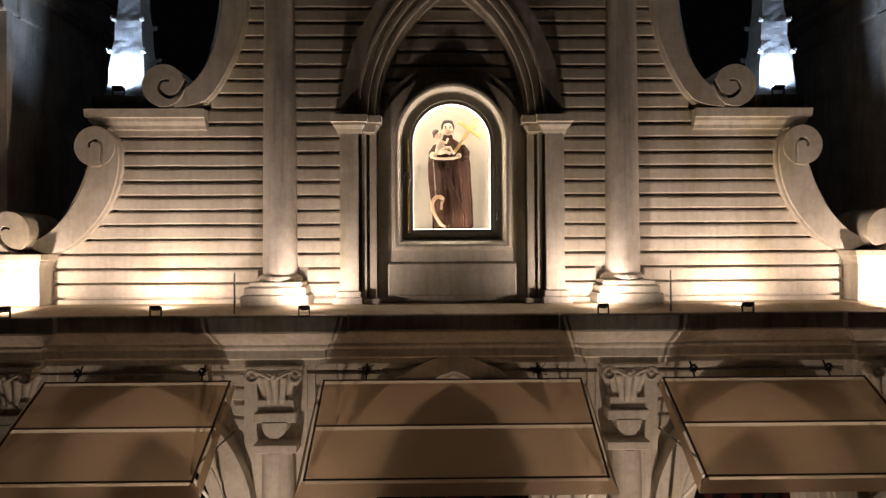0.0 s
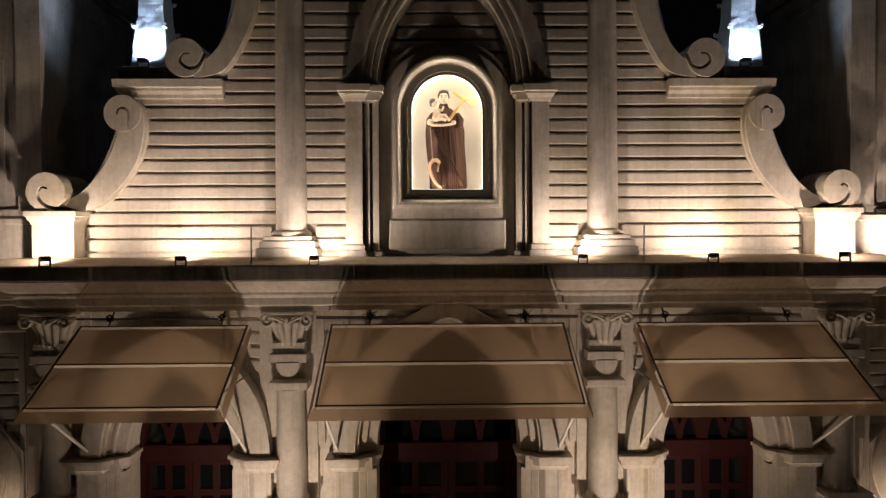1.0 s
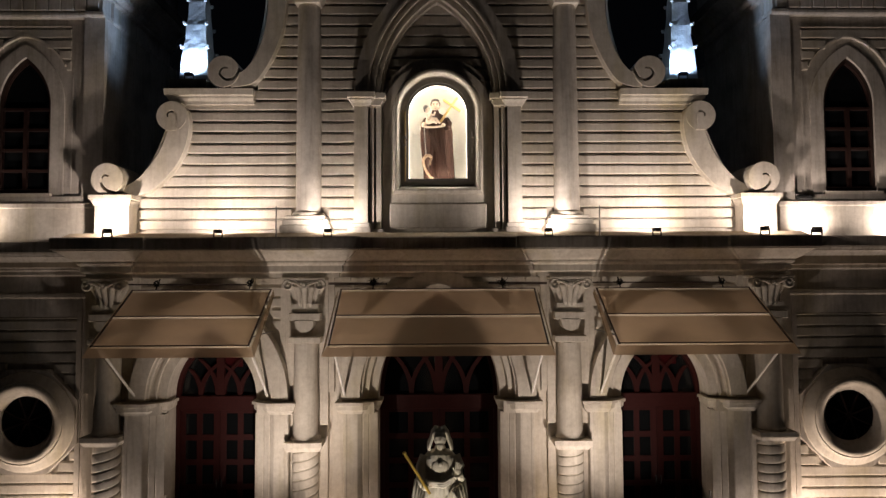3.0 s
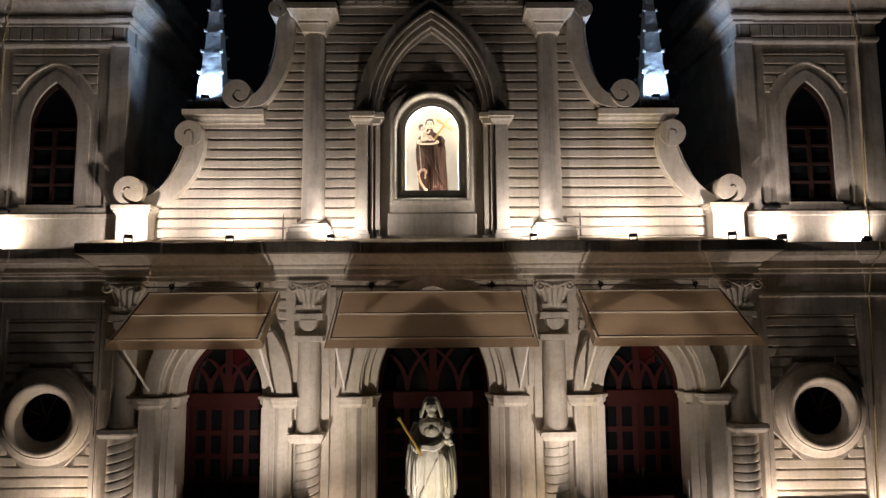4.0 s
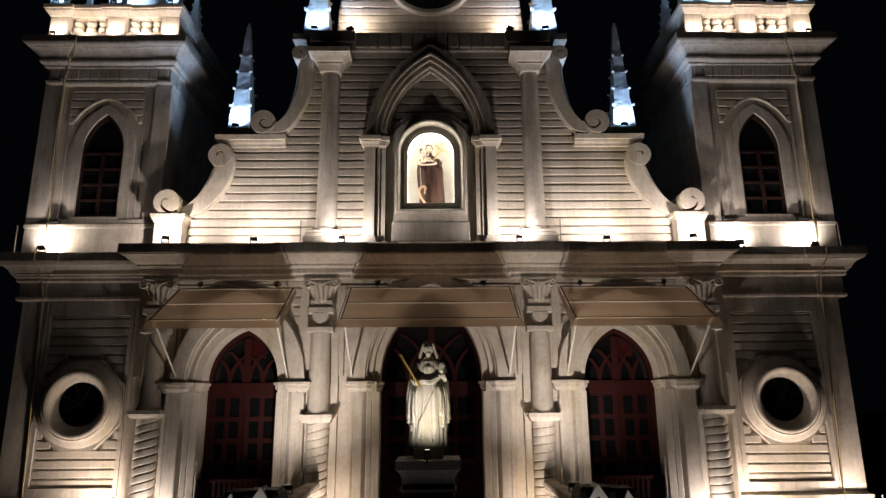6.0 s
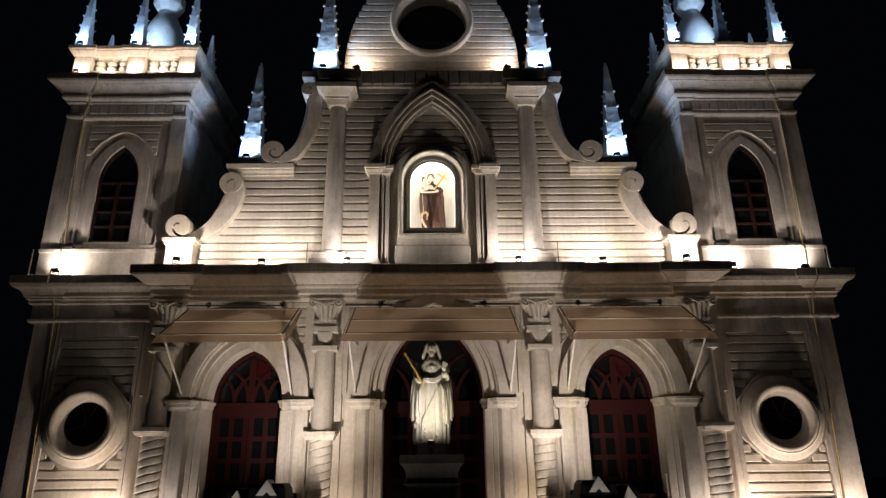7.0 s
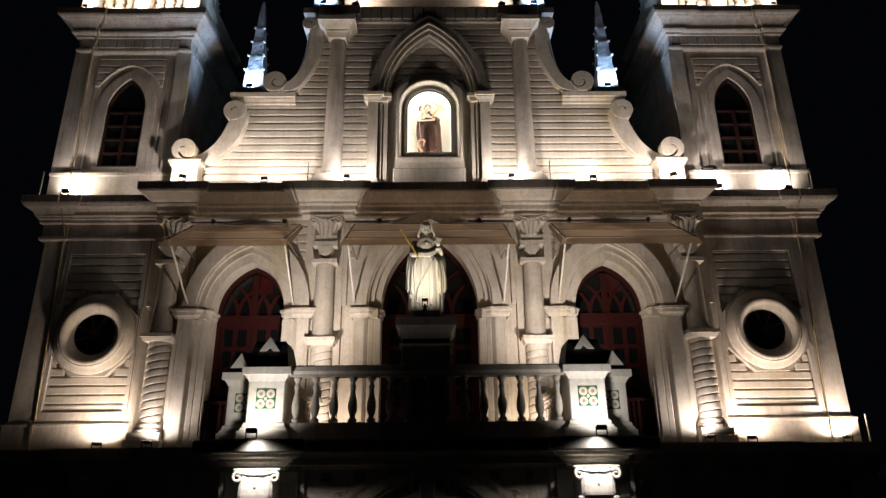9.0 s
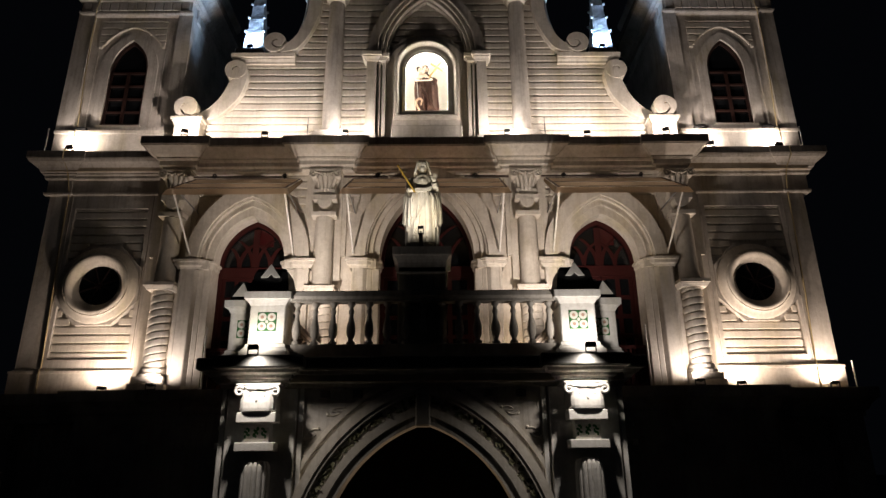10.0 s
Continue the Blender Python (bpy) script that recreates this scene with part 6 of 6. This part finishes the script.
def portico_column(s):
    cx = s * 2.19
    ob = anchor("portico_column", (cx, -4.85, 0))
    tagged(ob, label="fluted portico column with tiled block and scrolled capital", category="column", group="portico columns")
    off = Matrix.Translation((-cx, 4.85, 0))

    def put(nm, bm, mat=WHITE, lab="", sm=False):
        bm.transform(off)
        part(nm, bm, mat, ob, lab, sm)
    bm = B()
    yf = -5.04
    yb = yf + 0.21
    lathe(bm, [(0.238, 4.99), (0.252, 5.005), (0.256, 5.04), (0.255, 5.12), (0.250, 5.18), (0.246, 5.25), (0.235, 5.33)], cx, yb, 40,
          twist=lambda r, z, a: r / (abs(math.cos(a)) ** 4 + abs(math.sin(a)) ** 4) ** 0.25)
    box(bm, cx - 0.30, cx + 0.30, yf - 0.02, yf + 0.36, 5.335, 5.365, 0.008)

    def on_bell(x, z, out=0.0):
        """A point on the bell's front at an offset x from its middle."""
        r = 0.250 + out * 0.4
        return (cx + x, yb - r * max(0.05, 1 - (abs(x) / r) ** 4) ** 0.25, z)
    for sx in (-1, 1):
        # corner volute
        curl = []
        for k in range(22):
            a = k / 21 * 2.6 * math.pi
            rr = 0.068 * (1 - 0.72 * k / 21)
            curl.append((cx + sx * (0.235 - rr * math.cos(a + 0.6)), yf - 0.03 + 0.004 * k / 21, 5.255 + rr * math.sin(a + 0.6)))
        worm(bm, curl, 0.026, 7, 0, 0.016)
        # plain band that links the volutes over the bell
        worm(bm, [on_bell(sx * 0.0, 5.295, -0.002), on_bell(sx * 0.09, 5.285, -0.002), (cx + sx * 0.18, yf - 0.004, 5.30)], 0.017, 7)
        # leaf scrolls on the bell
        for zc, r0 in ((5.185, 0.042), (5.105, 0.038)):
            sp = []
            for k in range(16):
                a = k / 15 * 2.2 * math.pi
                rr = r0 * (1 - 0.65 * k / 15)
                sp.append(on_bell(sx * (0.062 + rr * math.cos(a)), zc + rr * math.sin(a), -0.010))
            worm(bm, sp, 0.007, 6, 0, 0.005)
    ball(bm, on_bell(0.0, 5.145, 0.0), (0.02, 0.016, 0.035), 8)
    put("capital", bm, WHITE, "white scrolled capital")
    bm = B()
    box(bm, cx - 0.26, cx + 0.26, -5.05, -4.70, 4.86, 4.99, 0.008)
    put("upper_slab", bm)
    bm = B()
    box(bm, cx - 0.17, cx + 0.17, -4.96, -4.70, 4.61, 4.86)
    put("block", bm)
    for k in range(3):
        bm = B()
        x = cx - 0.11 + 0.11 * k
        box(bm, x - 0.052, x + 0.052, -4.968, -4.955, 4.66, 4.80)
        put("tile", bm, TILEW, "white glazed tile with green leaves")
        bm = B()
        for q in range(6):
            ball(bm, (x - 0.03 + 0.022 * (q % 3) + 0.006 * (k % 2), -4.968, 4.685 + 0.04 * ((q * 5 + k) % 6) * 0.5), (0.015 + 0.008 * ((q + k) % 2), 0.005, 0.026 - 0.010 * (q % 2)), 6)
        put("tile_flower", bm, GREEN)
    bm = B()
    box(bm, cx - 0.26, cx + 0.26, -5.03, -4.70, 4.50, 4.61, 0.008)
    put("lower_slab", bm)
    bm = B()
    lathe(bm, [(0.195, 0.6), (0.195, 2.5), (0.188, 4.25), (0.180, 4.32), (0.150, 4.37), (0.06, 4.39)], cx, -4.84, 80,
          twist=lambda r, z, a: r - (0.026 * (1 - abs(math.sin(a * 8))) ** 2 if z < 4.38 else 0))
    put("fluted_shaft", bm)
    bm = B()
    box(bm, cx - 0.30, cx + 0.30, -5.12, -4.70, 0.0, 0.6, 0.02)
    put("base", bm)
    bm = B()
    box(bm, cx - 0.47, cx + 0.47, -4.775, -4.69, 0, 5.33, 0.01)
    put("pilaster", bm, WHITE)
    for sx in (-1, 1):
        bm = B()
        box(bm, cx + sx * 0.50, cx + sx * 0.56, -4.74, -4.69, 0, 5.33)
        put("pilaster_strip", bm, WHITE)


for s in (-1, 1):
    portico_column(s)


# ---- balcony: piers, balustrades, statue ----
def tile_panel(ob, x, y, z, w, off):
    bm = B()
    box(bm, x - w / 2, x + w / 2, y - 0.012, y + 0.01, z - w / 2, z + w / 2, 0.004)
    bm.transform(off)
    tp = part("tile_panel", bm, GREEN, ob, "green and white glazed flower tiles")
    for sx in (-1, 1):
        for sz in (-1, 1):
            cx, cz = x + sx * w * 0.245, z + sz * w * 0.245
            bm = B()
            n = 18
            prism(bm, [(cx + w * 0.225 * math.cos(2 * math.pi * k / n), cz + w * 0.225 * math.sin(2 * math.pi * k / n)) for k in range(n)], y - 0.017, y - 0.005)
            bm.transform(off)
            part("tile_ring", bm, TILEW, tp)
            bm = B()
            prism(bm, [(cx + w * 0.095 * math.cos(2 * math.pi * k / 8), cz + w * 0.095 * math.sin(2 * math.pi * k / 8)) for k in range(8)], y - 0.021, y - 0.005)
            bm.transform(off)
            part("tile_centre", bm, TILER, tp)
    bm = B()
    prism(bm, [(x + w * 0.085 * math.cos(2 * math.pi * k / 8), z + w * 0.10 * math.sin(2 * math.pi * k / 8)) for k in range(8)], y - 0.018, y - 0.005)
    bm.transform(off)
    part("tile_leaf", bm, TILEW, tp)


def pier(cx, yf, hood_h, gable_side):
    ob = anchor("balcony_pier", (cx, yf + 0.27, 5.722))
    tagged(ob, label="white balcony pier with flower tiles under a black hood", category="pier", group="balcony piers")
    off = Matrix.Translation((-cx, -yf - 0.27, -5.722))

    def put(nm, bm, mat=WHITE, lab=""):
        bm.transform(off)
        part(nm, bm, mat, ob, lab)
    hw = 0.255
    y0, y1 = yf, yf + 0.54
    bm = B()
    sweep(bm, [(cx - hw, y1), (cx - hw, y0), (cx + hw, y0), (cx + hw, y1), (cx - hw, y1)], [(-0.2, 5.722), (0.085, 5.722), (0.085, 5.85), (0.06, 5.86), (0.05, 5.89), (0.03, 5.91), (0.025, 5.95), (0.0, 5.97), (-0.2, 5.97)])
    put("base", bm)
    bm = B()
    box(bm, cx - hw, cx + hw, y0, y1, 5.74, 6.56, 0.012)
    put("shaft", bm)
    bm = B()
    sweep(bm, [(cx - hw, y1), (cx - hw, y0), (cx + hw, y0), (cx + hw, y1), (cx - hw, y1)], [(-0.2, 6.52), (0.0, 6.52), (0.02, 6.56), (0.05, 6.60), (0.08, 6.61), (0.08, 6.71), (-0.2, 6.71)])
    box(bm, cx - hw, cx + hw, y0, y1, 6.53, 6.708)
    put("cap", bm)
    tile_panel(ob, cx, y0, 6.28, 0.27, off)
    bm = B()
    base = [(cx - 0.27, y0 + 0.0), (cx + 0.27, y0 + 0.0), (cx + 0.27, y1), (cx - 0.27, y1)]
    ym = (y0 + y1) / 2
    rows = [[bm.verts.new((cx + (x - cx) * f, ym + (y - ym) * f, 6.714 + h)) for x, y in base] for f, h in ((1.05, 0.0), (1.0, 0.14), (0.86, hood_h * 0.86), (0.74, hood_h))]
    for a, b in zip(rows, rows[1:]):
        for k in range(4):
            bm.faces.new((a[k], a[(k + 1) % 4], b[(k + 1) % 4], b[k]))
    bm.faces.new(rows[0][::-1])
    bm.faces.new(rows[-1])
    put("hood", bm, HOOD, "black hood")
    # white chevron gablet
    zc = 6.714 + hood_h
    bm = B()
    yy = y0 - 0.01
    xg = cx + gable_side * 0.02
    if gable_side:
        xg = cx + gable_side * 0.12
        prism(bm, [(xg - 0.13, zc - 0.24), (xg + 0.13, zc - 0.24), (xg + gable_side * -0.02, zc - 0.02)], yy, y0 + 0.3)
    else:
        band(bm, [(xg - 0.14, zc - 0.15), (xg, zc + 0.05), (xg + 0.14, zc - 0.15)], [(xg - 0.05, zc - 0.15), (xg, zc - 0.10), (xg + 0.05, zc - 0.15)], yy, y0 + 0.30)
    put("gablet", bm, WHITE, "white chevron gablet")
    return ob


for s in (-1, 1):
    pier(s * 2.235, -4.70, 0.38, 0)
    pier(s * 2.665, -4.22, 0.31, s)


def baluster_mesh():
    bm = B()
    lathe(bm, [(0.06, 0.0), (0.06, 0.05), (0.038, 0.06), (0.034, 0.09), (0.056, 0.14), (0.066, 0.21), (0.058, 0.29), (0.035, 0.39), (0.029, 0.45), (0.042, 0.48), (0.042, 0.51), (0.028, 0.53), (0.034, 0.57), (0.055, 0.59), (0.055, 0.64)], 0, 0, 12)
    bmesh.ops.recalc_face_normals(bm, faces=bm.faces[:])
    me = bpy.data.meshes.new("baluster")
    bm.to_mesh(me)
    bm.free()
    for p in me.polygons:
        p.use_smooth = True
    me.materials.append(GREYED)
    return me


BAL = baluster_mesh()


def balustrade(p0, p1, count, label):
    ob = anchor("balustrade", ((p0[0] + p1[0]) / 2, (p0[1] + p1[1]) / 2, 5.87))
    tagged(ob, label=label, category="balustrade", group="balcony balustrades")
    d = Vector((p1[0] - p0[0], p1[1] - p0[1], 0))
    L = d.length
    ang = math.degrees(math.atan2(d.y, d.x))
    ob.rotation_euler = (0, 0, radians(ang))
    bm = B()
    box(bm, -L / 2, L / 2, -0.10, 0.10, -0.146, 0.09, 0.008)
    part("kerb", bm, GREYED, ob)
    bm = B()
    pr = [(-0.09, 0.72), (-0.09, 0.755), (-0.11, 0.765), (-0.135, 0.79), (-0.135, 0.855), (-0.115, 0.872), (0.115, 0.872), (0.135, 0.855), (0.135, 0.79), (0.11, 0.765), (0.09, 0.755), (0.09, 0.72)]
    a = [bm.verts.new((-L / 2, y, z)) for y, z in pr]
    b = [bm.verts.new((L / 2, y, z)) for y, z in pr]
    for k in range(len(pr)):
        j = (k + 1) % len(pr)
        bm.faces.new((a[k], a[j], b[j], b[k]))
    bm.faces.new(a[::-1])
    bm.faces.new(b)
    part("handrail", bm, GREYED, ob)
    for k in range(count):
        o = new("baluster", BAL)
        o.parent = ob
        o.location = (-L / 2 + L * (k + 0.5) / count, 0, 0.09)
    return ob


balustrade((-1.97, -4.55), (1.97, -4.55), 15, "grey plaster balustrade with turned balusters along the balcony front")
for s in (-1, 1):
    balustrade((s * 2.39, -4.15), (s * 2.30, -0.50), 12, "grey plaster balustrade with turned balusters at the balcony's side")

ped = anchor("statue_pedestal", (-0.02, -4.15, 5.88))
tagged(ped, label="grey plaster pedestal with a moulded cap behind the balustrade", category="pedestal")
bm = B()
box(bm, -0.36, 0.36, -0.36, 0.36, -0.155, 1.28, 0.015)
part("shaft", bm, GREYED, ped)
bm = B()
sweep(bm, [(-0.36, 0.36), (-0.36, -0.36), (0.36, -0.36), (0.36, 0.36), (-0.36, 0.36)], [(-0.2, 1.17), (0.03, 1.17), (0.03, 1.19), (0.0, 1.20), (0.0, 1.30), (0.005, 1.34), (0.025, 1.385), (0.055, 1.43), (0.085, 1.45), (0.085, 1.57), (-0.2, 1.57)])
box(bm, -0.34, 0.34, -0.34, 0.34, 1.26, 1.568)
part("cap", bm, GREYED, ped)
bm = B()
box(bm, -0.04, 0.02, -0.90, -0.30, 1.575, 1.59)
tube(bm, (-0.01, -0.87, 1.58), (-0.01, -0.87, 1.65), 0.012)
part("lamp_arm", bm, BLACK, ped, "black iron lamp arm")

bm = B()
# gown, with the cloth gathered in a thick roll at the waist and the breast set back above it
draped(bm, [(0.0, 0.0, 0.225, 0.16), (0.08, 0.0, 0.24, 0.17), (0.35, 0.0, 0.24, 0.172), (0.65, 0.0, 0.228, 0.176), (0.90, 0.0, 0.20, 0.178), (0.98, 0.0, 0.175, 0.165), (1.03, 0.0, 0.158, 0.135), (1.08, 0.0, 0.155, 0.118), (1.18, 0.0, 0.165, 0.112), (1.27, 0.0, 0.165, 0.105), (1.33, 0.0, 0.13, 0.10), (1.37, 0.0, 0.07, 0.07), (1.42, 0.0, 0.058, 0.058)], 15, 11, 0.20, 0, cy=-0.02)
# mantle over the back and both arms
draped(bm, [(0.06, 0.0, 0.25, 0.09), (0.30, 0.0, 0.285, 0.10), (0.50, 0.0, 0.30, 0.10), (0.75, 0.0, 0.295, 0.11), (0.98, 0.0, 0.275, 0.12), (1.14, 0.0, 0.235, 0.12), (1.26, 0.0, 0.20, 0.115), (1.34, 0.0, 0.13, 0.10)], 11, 9, 0.08, 0, cy=0.07)
for sx in (-1, 1):
    # sleeves from the shoulders to the forearms
    hz = 0.99 if sx < 0 else 1.13
    worm(bm, [(sx * 0.17, 0.02, 1.29), (sx * 0.225, -0.02, 1.16), (sx * 0.225, -0.10, 1.04), (sx * 0.19, -0.20, hz)], 0.066, 12, 0, 0.045)
    # the mantle's edges hang from the forearms in pleats that end in a point
    rnd = random.Random(31 + sx)
    for k in range(5):
        x0, y0 = 0.285 - 0.033 * k, -0.05 - 0.04 * k
        low = (0.42, 0.36, 0.24, 0.30, 0.48)[k]
        worm(bm, [(sx * (x0 - 0.01), y0, 1.02 - 0.02 * k), (sx * (x0 + 0.02 + rnd.uniform(-0.01, 0.01)), y0 + 0.01, 0.82), (sx * (x0 + 0.03 + rnd.uniform(-0.012, 0.012)), y0 + 0.012, 0.60), (sx * (x0 + 0.03), y0 + 0.02, low)], 0.024, 8, 0, 0.018 + 0.012 * (k % 2))
    # long hair that falls from a middle parting to the shoulders
    for k in range(7):
        yy = -0.085 + 0.030 * k
        worm(bm, [(sx * 0.006, yy * 0.6, 1.642 - 0.004 * k), (sx * 0.05, yy, 1.628), (sx * 0.086, yy - 0.004, 1.58), (sx * (0.096 + 0.006 * (k % 2)), yy, 1.51), (sx * (0.118 + 0.008 * (k % 3)), yy + 0.002, 1.44), (sx * (0.135 - 0.008 * (k % 2)), yy + 0.006, 1.385)], 0.024, 8, 0, 0.017)
# folds that sweep across the skirt from the waist
for k in range(8):
    worm(bm, [(0.15 - 0.02 * k, -0.165, 0.99 - 0.035 * k), (0.05 - 0.026 * k, -0.192, 0.80 - 0.06 * k), (-0.05 - 0.014 * k, -0.186, 0.50 - 0.05 * k), (-0.10 + 0.026 * k, -0.165, 0.10)], 0.012, 7, 0, 0.020)
# rolled cloth at the waist
for k in range(3):
    worm(bm, [(-0.19, -0.08, 0.98 + 0.022 * k), (-0.10, -0.168 - 0.004 * k, 0.985 + 0.02 * k), (0.03, -0.185, 0.97 + 0.025 * k), (0.15, -0.155, 1.03 + 0.02 * k), (0.19, -0.08, 1.10)], 0.026, 9, 0, 0.022)
# breast piece and heart
ball(bm, (0.0, -0.108, 1.19), (0.10, 0.036, 0.10), 16)
ball(bm, (0.0, -0.145, 1.225), (0.030, 0.016, 0.036), 10)
# head, bowed a little forward, with beard
ball(bm, (0, -0.075, 1.53), (0.074, 0.090, 0.10), 18)
ball(bm, (0, 0.0, 1.545), (0.092, 0.09, 0.098), 18)
ball(bm, (0, -0.055, 1.595), (0.072, 0.088, 0.052), 14)
ball(bm, (0, -0.12, 1.45), (0.045, 0.045, 0.055), 12)
ball(bm, (0, -0.152, 1.525), (0.013, 0.02, 0.026), 8)
for sx in (-1, 1):
    ball(bm, (sx * 0.036, -0.137, 1.508), (0.020, 0.014, 0.018), 8)
    worm(bm, [(sx * 0.012, -0.150, 1.553), (sx * 0.035, -0.146, 1.560), (sx * 0.058, -0.126, 1.548)], 0.010, 6)
# raised hand
ball(bm, (0.195, -0.235, 1.175), (0.038, 0.028, 0.050), 10)
for k in range(4):
    tube(bm, (0.175 + 0.014 * k, -0.245, 1.20), (0.180 + 0.022 * k, -0.255, 1.295 - 0.012 * k), 0.011, 0.008, 6)
tube(bm, (0.165, -0.235, 1.17), (0.140, -0.25, 1.225), 0.011, 0.009, 6)
# lowered hand with the gilded staff
ball(bm, (-0.175, -0.225, 0.985), (0.040, 0.040, 0.048), 10)
tube(bm, (-0.12, -0.255, 0.915), (-0.395, -0.30, 1.40), 0.016, 0.016, 8, 1)
ball(bm, (-0.40, -0.301, 1.41), (0.024, 0.02, 0.022), 8, 1)
bm.transform(Matrix.Translation((0, 0, 0.15)) @ Matrix.Diagonal((0.97, 0.97, 0.90, 1)))
n0 = len(bm.faces)
box(bm, -0.21, 0.21, -0.20, 0.20, -0.002, 0.16, 0.015)
bm.faces.ensure_lookup_table()
# the plinth stands in shade, so it gets the darker plaster
for f in bm.faces[n0:]:
    f.material_index = 2
st = part("statue", bm, [STATUE, GOLD, DARKPL])
tagged(st, label="white robed stone statue with a gilded staff on a pedestal", category="statue")
st.location = (-0.02, -4.15, 7.454)

# dim railing of the side stair
ob = anchor("stair_railing", (-8.7, -0.6, 3.4))
tagged(ob, label="dim grey plaster railing beside the ground storey", category="railing")
bm = B()
box(bm, -0.9, 0.55, -0.08, 0.08, 0.80, 0.92, 0.01)
part("rail", bm, GREYED, ob)
for k in range(8):
    bm = B()
    box(bm, -0.80 + 0.18 * k, -0.72 + 0.18 * k, -0.04, 0.04, 0.0, 0.80)
    part("post", bm, GREYED, ob)
bm = B()
box(bm, -1.0, 0.6, -0.2, 0.35, -3.4, 0.0)
part("parapet_wall", bm, DARKPL, ob)
